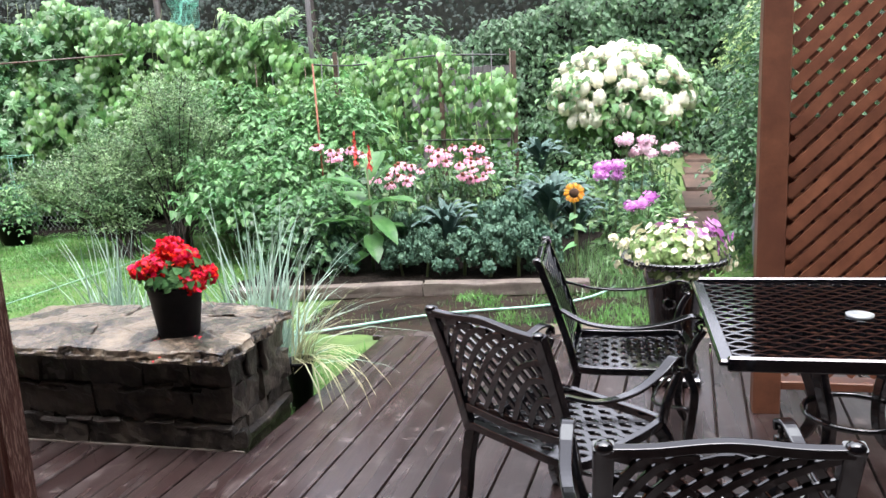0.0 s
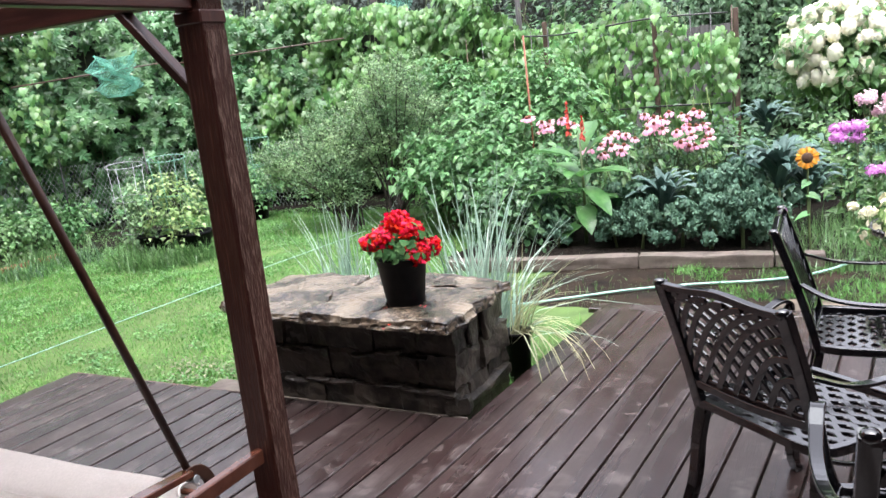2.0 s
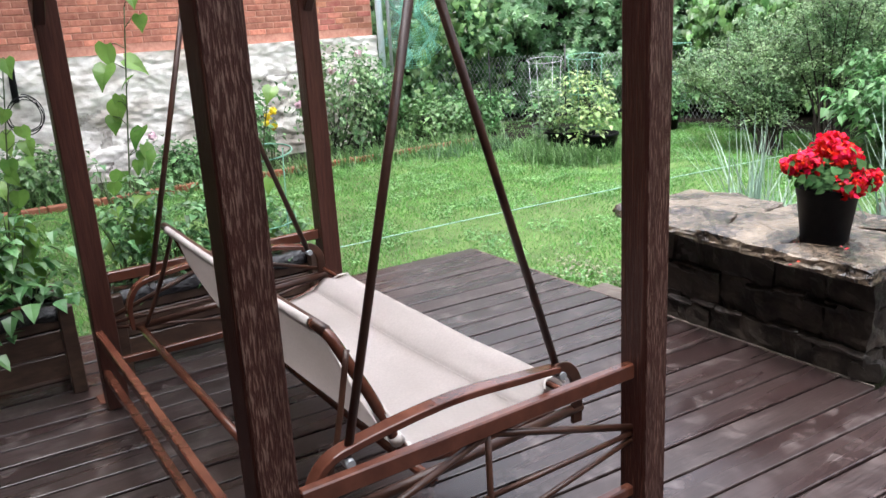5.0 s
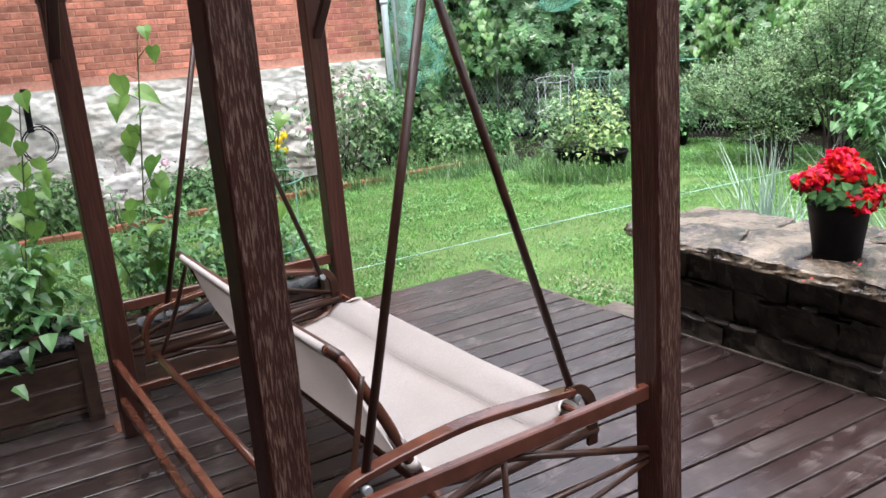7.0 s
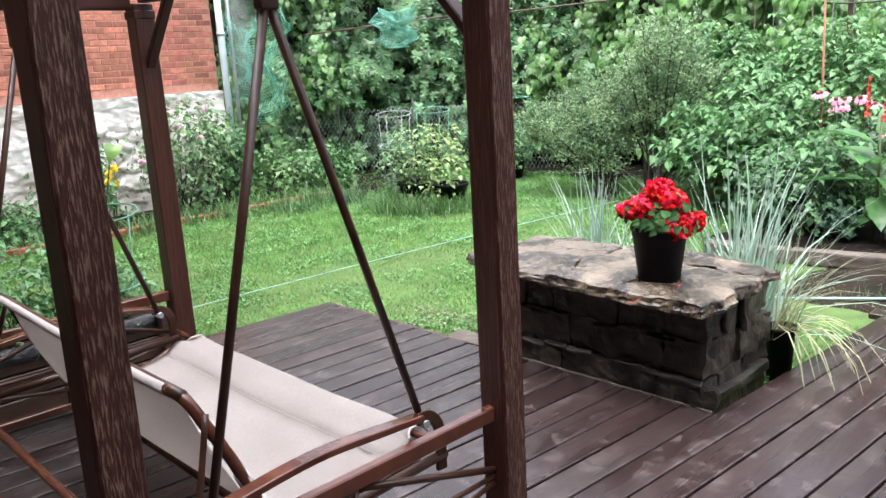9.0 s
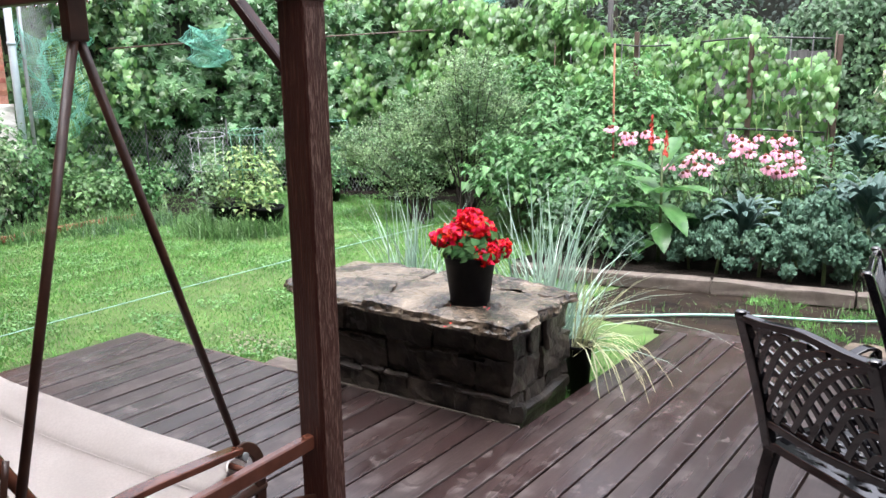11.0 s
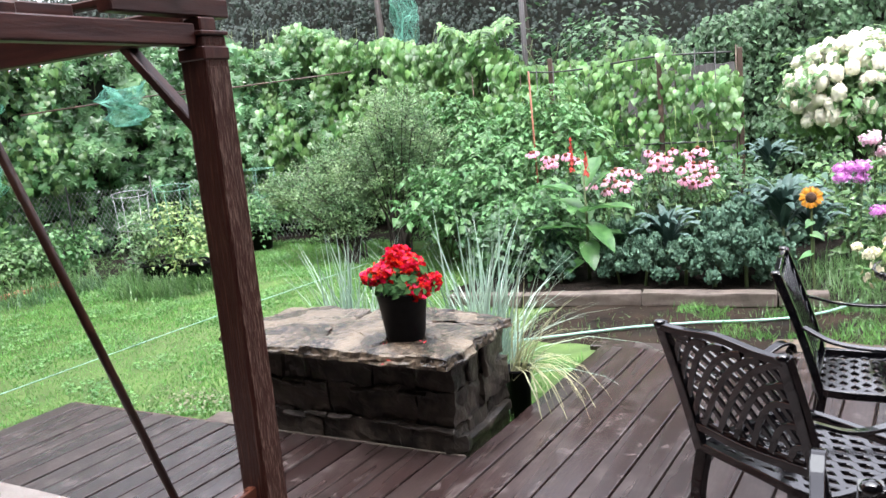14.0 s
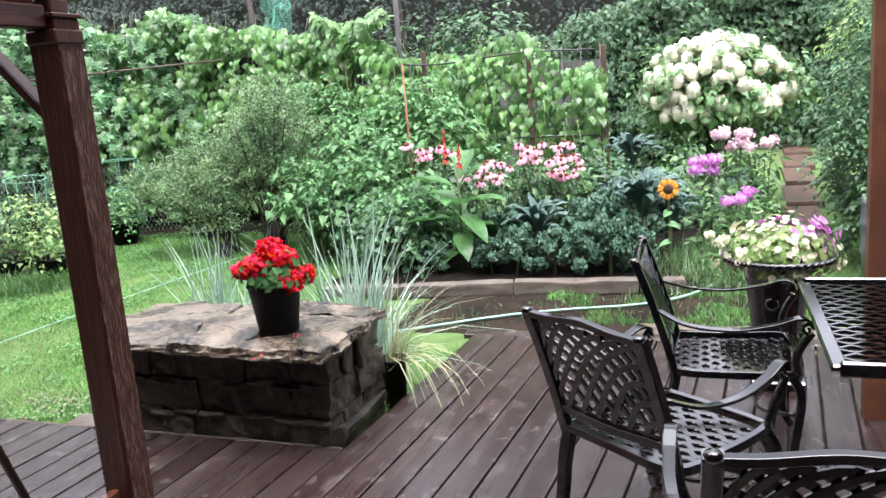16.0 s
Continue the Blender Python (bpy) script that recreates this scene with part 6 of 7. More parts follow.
for c, s, count_ in groups:
    for k in range(count_):
        p = np.array(c) + np.array(s) * rng.uniform(-1, 1, 3)
        m = pose(*p, rng.normal() * 14 + 26, rng.normal() * 14, 0) @ Matrix.Rotation(rng.uniform(0, 6.28), 4, "Z") @ Matrix.Scale(rng.uniform(0.8, 1.12), 4)
        if n == 0:
            one_flower.matrix_basis = m
        else:
            copy_thing(one_flower, m)
        n += 1


# ---- broad-leaved canna with red spikes ----
def canna():
    rng = np.random.default_rng(91)
    c = thing("canna", -2.2, 6.72, -0.04, label="canna with broad bright green leaves and a red spike", category="canna")
    for k, (az_, l, z, lift) in enumerate(((185, 0.38, 0.74, 0.30), (196, 0.44, 0.44, 0.10), (-6, 0.38, 0.60, 0.14), (-38, 0.32, 0.50, -0.45), (-62, 0.21, 0.34, -0.75), (75, 0.20, 0.82, 1.1), (25, 0.20, 0.76, 0.8),
                                             (160, 0.30, 0.60, 0.35), (262, 0.22, 0.60, 0.2), (230, 0.20, 0.16, -0.4), (20, 0.30, 0.36, 0.1), (110, 0.32, 0.5, 0.3))):
        a = math.radians(az_)
        l *= 1.2
        bm = bmesh.new()
        rows = []
        n = 9
        for i in range(n):
            t = i / (n - 1)
            w = 0.094 * math.sin(math.pi * min(1, 0.06 + t * 0.95)) ** 0.75 * (1 if t < 0.98 else 0.1)
            x = l * t
            zz = lift * l * t - 0.13 * l * t * t + 0.03 * math.sin(3 * t)
            rows.append([bm.verts.new((x, s * w, zz + abs(s) * w * 0.35 + 0.006 * math.sin(9 * t + s))) for s in (-1, -0.5, 0, 0.5, 1)])
        for p, q in zip(rows, rows[1:]):
            for j in range(4):
                f = bm.faces.new((p[j], p[j + 1], q[j + 1], q[j]))
                f.smooth = True
        part("leaf", bm, M_CANNA, c, m=pose(0.02 * math.cos(a), 0.02 * math.sin(a), z, 0, 0, az_))
    part("stem", tube_mesh("stem", [([(0, 0, -0.05), (0.01, 0, 0.5), (0, 0, 0.98)], 0.018, 0.008)], 7), M_STEM, c)
    for x, z0, z1 in ((-0.10, 0.95, 1.24), (0.03, 0.9, 1.12)):
        d = unit(rng.normal(size=(50, 3)) * np.array([1, 1, 0.3]))
        t = rng.random(50)
        p = np.stack([x + d[:, 0] * 0.022 * (1.1 - t), d[:, 1] * 0.022 * (1.1 - t), z0 + (z1 - z0) * t], -1)
        part("flower_spike", mesh_np("flower_spike", *scatter(SMALL, p, d, d * 0.3 + np.array([0, 0, 1.0]), np.full(50, 0.035))), M_DARK, c, "dark red flower spike")
    return c


canna()


# ---- kale ----
def curly_kale():
    """Frilled rosettes on a stalk."""
    rng = np.random.default_rng(95)
    k_ = thing("curly_kale", label="curly blue-green kale with frilled leaves", category="kale", group="curly kale in the raised bed")
    part("stalk", tube_mesh("stalk", [([(0, 0, -0.04), (0.01, 0.01, 0.22)], 0.014, 0.01)], 6), M_STEM, k_)
    for k in range(11):
        a = k * 2.4
        reach, rise = 0.055 + 0.0075 * k, 0.25 - 0.0185 * k
        n = 150
        d = unit(rng.normal(size=(n, 3)) + np.array([0.25, 0, 0.75]))
        pos = d * np.array([0.058, 0.050, 0.036]) * rng.uniform(0.75, 1.12, (n, 1)) + np.array([reach, 0, rise + 0.018 * math.sin(k * 3.1)])
        frill = scatter(DISC, pos, d + rng.normal(size=(n, 3)) * 0.75, rng.normal(size=(n, 3)), rng.uniform(0.018, 0.030, n))
        rib = tubes([(arc([(0, 0, 0.14), (reach * 0.5, 0, rise * 0.86), (reach, 0, rise)], 3), 0.005, 0.003)], 5)
        part("leaf", mesh_np("leaf", *merge(frill, rib)), M_KALE, k_, m=pose(0, 0, 0, 0, 0, math.degrees(a)))
    return k_


rng = np.random.default_rng(96)
kale = curly_kale()
for n, (x, y, s) in enumerate(((-1.90, 6.62, 1.0), (-1.66, 6.57, 0.95), (-1.34, 6.62, 1.15), (-1.10, 6.58, 1.1), (-0.86, 6.60, 1.2), (-1.12, 6.95, 1.35), (-0.66, 6.80, 1.15), (-2.42, 6.6, 0.8), (-0.92, 7.05, 1.45), (-1.95, 7.0, 1.3), (-2.6, 6.85, 1.2), (-1.72, 6.95, 1.4))):
    m = pose(x, y, -0.03, rng.normal() * 4, rng.normal() * 4, rng.uniform(0, 360)) @ Matrix.Diagonal((s, s, s * rng.uniform(0.95, 1.35), 1))
    if n == 0:
        kale.matrix_basis = m
    else:
        copy_thing(kale, m)


def dark_kale():
    """Long blistered dark leaves that arch out of a tall stalk."""
    rng = np.random.default_rng(97)
    k_ = thing("lacinato_kale", label="tall dark lacinato kale with long strappy leaves", category="kale", group="dark kale in the raised bed")
    part("stalk", tube_mesh("stalk", [([(0, 0, -0.05), (0, 0, 0.4)], 0.018, 0.012)], 6), M_STEM, k_)
    for k in range(30):
        a = k * 2.4 + rng.normal() * 0.25
        up = 1.54 - 0.50 * (k / 30) + rng.normal() * 0.05
        l = 0.44 + 0.10 * rng.random()
        bm = bmesh.new()
        rows = []
        for i in range(8):
            t = i / 7
            w = 0.040 * math.sin(math.pi * min(0.96, 0.12 + 0.85 * t)) ** 0.7
            r, z = l * t * math.cos(up) + 0.16 * t ** 2.2, l * t * math.sin(up) - 0.20 * t ** 4 * (1.7 - up * 0.6)
            rows.append([bm.verts.new((r, s * w, z + 0.006 * math.sin(i * 2.2 + s * 2) - abs(s) * 0.012)) for s in (-1, -0.4, 0, 0.4, 1)])
        for p, q in zip(rows, rows[1:]):
            for j in range(4):
                bm.faces.new((p[j], p[j + 1], q[j + 1], q[j]))
        part("leaf", bm, M_LACI, k_, m=pose(0, 0, 0.34 + 0.003 * (24 - k), 0, 0, math.degrees(a)))
    return k_


laci = dark_kale()
for n, (x, y, z, s) in enumerate(((-1.53, 6.86, -0.10, 0.90), (-0.64, 7.20, -0.02, 1.15), (-0.93, 9.0, 0.28, 1.0), (-0.86, 7.45, -0.03, 0.98), (-0.42, 7.35, -0.06, 0.9))):
    m = pose(x, y, z, 0, 0, 70 * n) @ Matrix.Scale(s, 4)
    if n == 0:
        laci.matrix_basis = m
    else:
        copy_thing(laci, m)


# ---- sunflower, phlox ----
sf = thing("sunflower", -0.38, 6.55, GROUND, label="small orange sunflower with a dark centre", category="sunflower")
rng = np.random.default_rng(101)
part("stem", tube_mesh("stem", [(arc([(0.02, 0.03, -0.03), (0.0, 0.03, 0.4), (0, 0.035, 0.7), (0, 0.01, 0.785)], 4), 0.010, 0.007)], 6), M_STEM, sf)
a = np.arange(40) * 2.39996
d = np.stack([np.cos(a), 0 * a, np.sin(a)], -1)
part("petals", mesh_np("petals", *scatter(PETAL, d * 0.034 + np.array([0, -0.012, 0.785]), np.tile([0, -1.0, 0.15], (40, 1)) + rng.normal(size=d.shape) * 0.15, d + np.array([0, -0.15, 0]), rng.uniform(0.040, 0.054, 40))), M_ORANGE, sf)
part("disc", lathe([(0.040, -0.004), (0.040, 0.008), (0.025, 0.016), (0.004, 0.018)], 20), M_DISC, sf, m=pose(0, -0.008, 0.785, 90, 0, 0))
lv = scatter(HEART, [(0, 0.03, 0.5), (0, 0.03, 0.35), (0, 0.03, 0.6)], [(0.2, -0.4, 1), (-0.3, -0.3, 1), (0.1, -0.6, 0.8)], [(1, -0.3, -0.3), (-1, -0.2, -0.3), (-0.4, -0.6, -0.3)], [0.10, 0.11, 0.08])
part("leaves", mesh_np("leaves", *lv), M_RASP, sf)


def phlox(x, y, h, material, seed, label, heads=5, r=0.05, wide=0.14):
    rng = np.random.default_rng(seed)
    p_ = thing("phlox", x, y, GROUND, label=label, category="phlox", group="phlox in the flower border")
    lines = []
    for k in range(heads):
        e = np.array([rng.uniform(-1, 1) * wide, rng.uniform(-1, 1) * wide * 0.7, h + rng.uniform(-0.10, 0.08)])
        lines.append((arc([(e[0] * 0.3, e[1] * 0.3, -0.04), (e[0] * 0.7, e[1] * 0.7, h * 0.5), e], 3), 0.005, 0.004))
        part("flower_head", flower_ball("flower_head", rng, r * rng.uniform(0.9, 1.4), 60, 0.030, DISC, 0.5, 0.75), material, p_, m=pose(*e) @ Matrix.Diagonal((1, 1, 0.8, 1)))
    pos = np.stack([rng.normal(size=160) * wide * 0.7, rng.normal(size=160) * wide * 0.6, rng.uniform(0.05, h - 0.12, 160)], -1)
    out = unit(rng.normal(size=(160, 3)) * 0.5 + np.array([0, -0.3, 0.8]))
    part("leaves", mesh_np("leaves", *scatter(LONG, pos, out, rng.normal(size=(160, 3)) + np.array([0, 0, -0.2]), rng.uniform(0.07, 0.13, 160))), M_GREEN, p_)
    part("flower_stem", tube_mesh("flower_stem", lines, 5), M_STEM, p_)


phlox(-0.12, 7.75, 0.80, M_MAUVE, 111, "mauve phlox in full flower", 7)
phlox(0.10, 8.15, 1.03, M_PALEPINK, 112, "pale pink phlox above the mauve ones", 8, 0.055, 0.13)
phlox(0.15, 7.4, 0.62, M_MAUVE, 113, "short mauve phlox beside the path", 3, 0.05, 0.10)
phlox(0.36, 8.7, 0.95, M_PALEPINK, 114, "pale pink phlox by the path", 4, 0.055, 0.14)
phlox(-0.02, 6.9, 0.28, M_CREAM, 115, "low pale yellow flowers in the border", 3, 0.035, 0.07)

# tufts of fine green foliage behind the urn
def tuft(name, x, y, h, r, n, material, seed, label, z=GROUND, width=0.006, lean=0.55, category="grass clump", kind="", curve=0.6, aim=None):
    """A clump of narrow arching blades."""
    rng = np.random.default_rng(seed)
    t = thing(name, x, y, z, label=label, category=category, kind=kind)
    a, l = rng.uniform(0, 2 * math.pi, n), h * rng.uniform(0.6, 1.15, n)
    if aim:
        a = aim[0] + rng.normal(size=n) * aim[1]
    out = np.clip(np.abs(rng.normal(size=n)) * lean, 0.04, 1.3)
    if not aim:
        out = np.where(np.sin(a) < -0.2, np.minimum(out, 0.5), out)
    b0 = np.stack([rng.normal(size=n) * r, rng.normal(size=n) * r, 0 * a - 0.02], -1)
    d = np.stack([np.cos(a), np.sin(a), 0 * a], -1)
    side = np.stack([-np.sin(a), np.cos(a), 0 * a], -1)
    steps = np.linspace(0, 1, 6)
    v = np.zeros((n, 6, 2, 3))
    for i, s in enumerate(steps):
        ang = np.minimum(out * (0.35 + curve * s * 1.3), 1.95)
        p = b0 + d * (l * s * np.sin(ang))[:, None] + np.array([0, 0, 1.0]) * (l * s * np.cos(ang))[:, None]
        w = width * (1 - s ** 2.2) + 0.0006
        v[:, i, 0], v[:, i, 1] = p - side * w / 2, p + side * w / 2
    k = np.arange(5)
    tri = np.concatenate([np.stack([2 * k, 2 * k + 1, 2 * k + 2], -1), np.stack([2 * k + 1, 2 * k + 3, 2 * k + 2], -1)])
    f = (tri[None] + (np.arange(n) * 12)[:, None, None]).reshape(-1, 3)
    part("blades", mesh_np("blades", v.reshape(-1, 3), f), material, t)
    return t


for k, (x, y, h) in enumerate(((-0.3, 6.9, 0.45), (0.0, 6.6, 0.40), (0.25, 6.9, 0.42), (-0.1, 7.3, 0.5), (0.4, 7.4, 0.5), (0.1, 6.2, 0.25), (-0.25, 6.45, 0.28))):
    tuft("border_grass", x, y, h * 0.58, 0.17, 460, M_GREEN, 120 + k, "fine bright green border foliage", lean=0.95, kind="stuff", curve=0.8, width=0.005)
for k, (x, y, h, r) in enumerate(((0.15, 9.5, 0.5, 0.3), (0.3, 7.9, 0.4, 0.2), (-0.7, 8.5, 0.7, 0.4), (-0.4, 9.3, 0.8, 0.4), (0.0, 9.0, 0.7, 0.35))):
    shrub("border_plant", x, y, h, r, 45, 22, 0.075, LEAF, M_GREEN if k % 2 else M_KALE, 130 + k, "leafy green border plant beside the path", 6, 0.0, "border plant")

# ---- tall vines beside the lattice, path, bin ----
def tomato_vine(x, y, h, r, n, seed):
    rng = np.random.default_rng(seed)
    s = thing("tomato_vine", x, y, GROUND, label="tall tangled tomato vine beside the lattice screen", category="tomato vine")
    pos, out = clumps(rng, (0, 0, h * 0.52), (r, r, h * 0.50), n, 8, 0.09)
    pos[:, 2] = np.maximum(pos[:, 2], 0.05)
    compound("leaves", LEAF, rng, pos, out, 0.046, M_TOMATO, s, pairs=3)
    lines = [(arc([(rng.normal() * 0.08, rng.normal() * 0.08, -0.05), (e[0] * 0.4, e[1] * 0.4, e[2] * 0.5), e], 4), 0.009, 0.003) for e in pos[rng.integers(0, len(pos), 14)]]
    part("vine_stem", tube_mesh("vine_stem", lines, 5), M_STEM, s)


for k, (x, y, h, r, n) in enumerate(((1.22, 7.3, 1.95, 0.33, 110), (1.50, 7.6, 2.5, 0.46, 150), (1.38, 8.6, 2.2, 0.42, 130), (2.1, 8.2, 2.6, 0.6, 130))):
    tomato_vine(x, y, h, r, n, 140 + k)
shrub("feathery_shrub", 1.75, 9.6, 2.5, 0.6, 160, 26, 0.08, SMALL, M_LIME, 150, "light green feathery shrub behind the vines", 10, 0.8)

steps_ = thing("garden_path", label="red-brown garden path with timber step edges", category="path", kind="structure")
for k in range(6):
    y = 8.6 + k * 1.25
    x = 0.80 + 0.065 * k
    z = lie(1, y)
    part("path_slab", rough_block(0.38, 1.24, 0.05, 300 + k, 0.010), M_STEP, steps_, m=pose(x + 0.03, y + 0.62, z + 0.035, 2.6, 0, 0))
    part("step_timber", rough_block(0.40, 0.07, 0.08, 330 + k, 0.008), M_STAKE, steps_, m=pose(x + 0.03, y - 0.01, z + 0.03, 0, 0, 2))

bin_ = thing("storage_barrel", 1.27, 6.75, GROUND, label="grey plastic barrel with ribbed sides", category="barrel")
part("drum", lathe([(0.20, 0.0), (0.22, 0.02), (0.235, 0.2), (0.245, 0.22), (0.24, 0.25), (0.245, 0.42), (0.255, 0.44), (0.245, 0.47), (0.24, 0.60), (0.25, 0.62), (0.22, 0.66), (0.1, 0.68), (0.02, 0.68)], 28), M_BIN, bin_)


# ---- ornamental grasses by the plinth ----
tuft("blue_oat_grass", -1.95, 3.98, 1.12, 0.085, 170, M_BLADE, 201, "fountain of blue-grey ornamental grass behind the plinth", width=0.014, lean=0.60, category="ornamental grass")
tuft("blue_oat_grass", -2.95, 4.15, 0.92, 0.10, 105, M_BLADE, 202, "smaller clump of blue-grey ornamental grass behind the plinth", width=0.013, lean=0.40, category="ornamental grass")
sleeve = thing("plant_pot", -1.66, 3.79, GROUND, label="narrow black plastic pot beside the plinth", category="plant pot")
part("pot_body", lathe([(0.058, 0.0), (0.070, 0.27), (0.076, 0.272), (0.076, 0.29), (0.068, 0.288), (0.062, 0.26), (0.01, 0.26)], 24), M_POT, sleeve)
tuft("variegated_grass", -1.66, 3.79, 0.54, 0.03, 60, M_STRAW, 203, "straw-yellow variegated grass spilling over its pot", z=0.14, width=0.009, lean=1.0, curve=1.15, aim=(-0.05, 0.6), category="ornamental grass")
for k, (x, y, h) in enumerate(((-1.75, 5.4, 0.16), (-0.6, 5.9, 0.2), (-1.3, 5.85, 0.15), (0.1, 5.6, 0.2), (-2.3, 5.6, 0.15), (0.5, 5.3, 0.25), (-0.15, 5.3, 0.12), (-0.9, 5.35, 0.14))):
    tuft("weed_tuft", x, y, h * 0.5, 0.18, 190, M_GREEN, 210 + k, "tuft of low grass in the bare ground", lean=1.0, kind="stuff", curve=0.9)


slab = thing("loose_slab", -3.13, 3.13, -0.045, -4, label="pale worn slab of stone lying at the deck's corner", category="slab")
part("slab", rough_block(0.30, 0.14, 0.035, 91, 0.008), M_KERB, slab, m=pose(0, 0, 0.012))
rng = np.random.default_rng(216)
clip = thing("grass_clippings", label="pale dry grass clippings lying on the lawn", category="clippings", kind="stuff")
n = 240
p = np.stack([-3.75 + rng.normal(size=n) * 0.24, 3.50 + rng.normal(size=n) * 0.12, GROUND + rng.uniform(0.018, 0.045, n)], -1)
part("clippings", mesh_np("clippings", *scatter(LONG, p, np.tile([0, 0, 1.0], (n, 1)) + rng.normal(size=(n, 3)) * 0.3, rng.normal(size=(n, 3)), rng.uniform(0.02, 0.045, n))), M_DRY, clip)


# ---- geranium ----
def geranium():
    rng = np.random.default_rng(220)
    g_ = thing("geranium", POTX, POTY, POTZ + 0.21, label="red geranium in full bloom with round green leaves", category="geranium")
    n = 420
    pos = np.stack([rng.normal(size=n) * 0.068, rng.normal(size=n) * 0.068, np.abs(rng.normal(size=n)) * 0.045 + 0.045], -1)
    out = unit(pos * np.array([3, 3, 1]) + rng.normal(size=(n, 3)) * 0.12 + np.array([0, 0, 0.12]))
    part("leaves", mesh_np("leaves", *scatter(HEART, pos, out, rng.normal(size=(n, 3)) + np.array([0, 0, -0.3]), rng.uniform(0.026, 0.046, n))), M_GERANIUM, g_)
    stems = []
    right, toward = np.array([0.84, 0.54]), np.array([0.54, -0.84])
    for k, (u, w, z, r) in enumerate(((-0.13, 0.0, 0.10, 0.030), (-0.075, 0.04, 0.115, 0.055), (0.0, 0.0, 0.185, 0.048), (0.045, 0.03, 0.145, 0.056), (0.07, 0.08, 0.045, 0.050), (0.125, 0.03, 0.06, 0.042), (-0.03, -0.09, 0.14, 0.042), (0.06, -0.10, 0.12, 0.04))):
        u, w, z, r = u * 1.12, w * 1.1, z * 1.1, r * 1.1
        x, y = right * u + toward * w
        part("flower_head", flower_ball("flower_head", rng, r * 0.95, 170, 0.027, DISC, 0.65, 0.6), M_RED, g_, "" if k else "round cluster of red flowers", pose(x, y, z) @ Matrix.Diagonal((1, 1, 0.85, 1)))
        stems.append((arc([(x * 0.3, y * 0.3, 0), (x * 0.7, y * 0.7, z * 0.7), (x, y, z - 0.01)], 3), 0.003, 0.0025))
    part("flower_stem", tube_mesh("flower_stem", stems, 5), M_STEM, g_)
    return g_


geranium()
fallen = thing("fallen_petals", label="a few fallen red petals on the wet flagstones", category="petals", kind="stuff")
rng = np.random.default_rng(221)
p = np.stack([POTX + rng.normal(size=26) * 0.14, POTY - 0.02 + rng.normal(size=26) * 0.12, np.full(26, 0.517)], -1)
part("petal", mesh_np("petal", *scatter(DISC, p, np.tile([0, 0, 1.0], (26, 1)), rng.normal(size=(26, 3)), np.full(26, 0.014))), M_RED, fallen)


# ---- petunias in the urn ----
def petunias():
    rng = np.random.default_rng(230)
    p_ = thing("petunias", 0.30, 4.13, 0.65, label="cream and mauve petunias filling the urn", category="petunias")
    n = 900
    d = unit(rng.normal(size=(n, 3)) + np.array([0, 0, 0.5]))
    pos = d * np.array([0.24, 0.22, 0.15]) * rng.uniform(0.6, 1.15, (n, 1)) + np.array([0, 0, 0.0])
    pos[:, 2] = np.maximum(pos[:, 2], -0.03)
    part("leaves", mesh_np("leaves", *scatter(LEAF, pos, d, rng.normal(size=(n, 3)) + np.array([0, 0, -0.4]), rng.uniform(0.035, 0.07, n))), M_LIME, p_)
    a = np.arange(5) * 2 * math.pi / 5
    ring = np.stack([np.cos(a), np.sin(a), 0 * a], -1)
    blooms = {}
    for mat_, r in ((M_CREAM, 0.022), (M_MAUVE, 0.036)):
        blooms[mat_] = mesh_np("flower", *scatter(DISC, ring * -0.14 * r, np.tile([0, 0, 1.0], (5, 1)) - ring * 0.25, ring, np.full(5, r)))
        blooms[mat_].materials.append(mat_)
    for k in range(270):
        d = unit(rng.normal(size=3) + np.array([0, 0, 0.5]))
        side = d[0] * 0.9 + d[1] * 0.5 + 0.25 * rng.normal()
        mat_ = M_MAUVE if side > 0.35 and d[2] > 0.3 else M_CREAM
        c = d * np.array([0.28, 0.25, 0.20]) * rng.uniform(0.65, 1.15)
        c[2] = max(c[2], -0.03 - 0.03 * rng.random())
        part("flower", blooms[mat_], mat_, p_, m=Matrix.Translation(c) @ Vector(unit(d + rng.normal(size=3) * 0.25)).to_track_quat('Z', 'Y').to_matrix().to_4x4())


petunias()


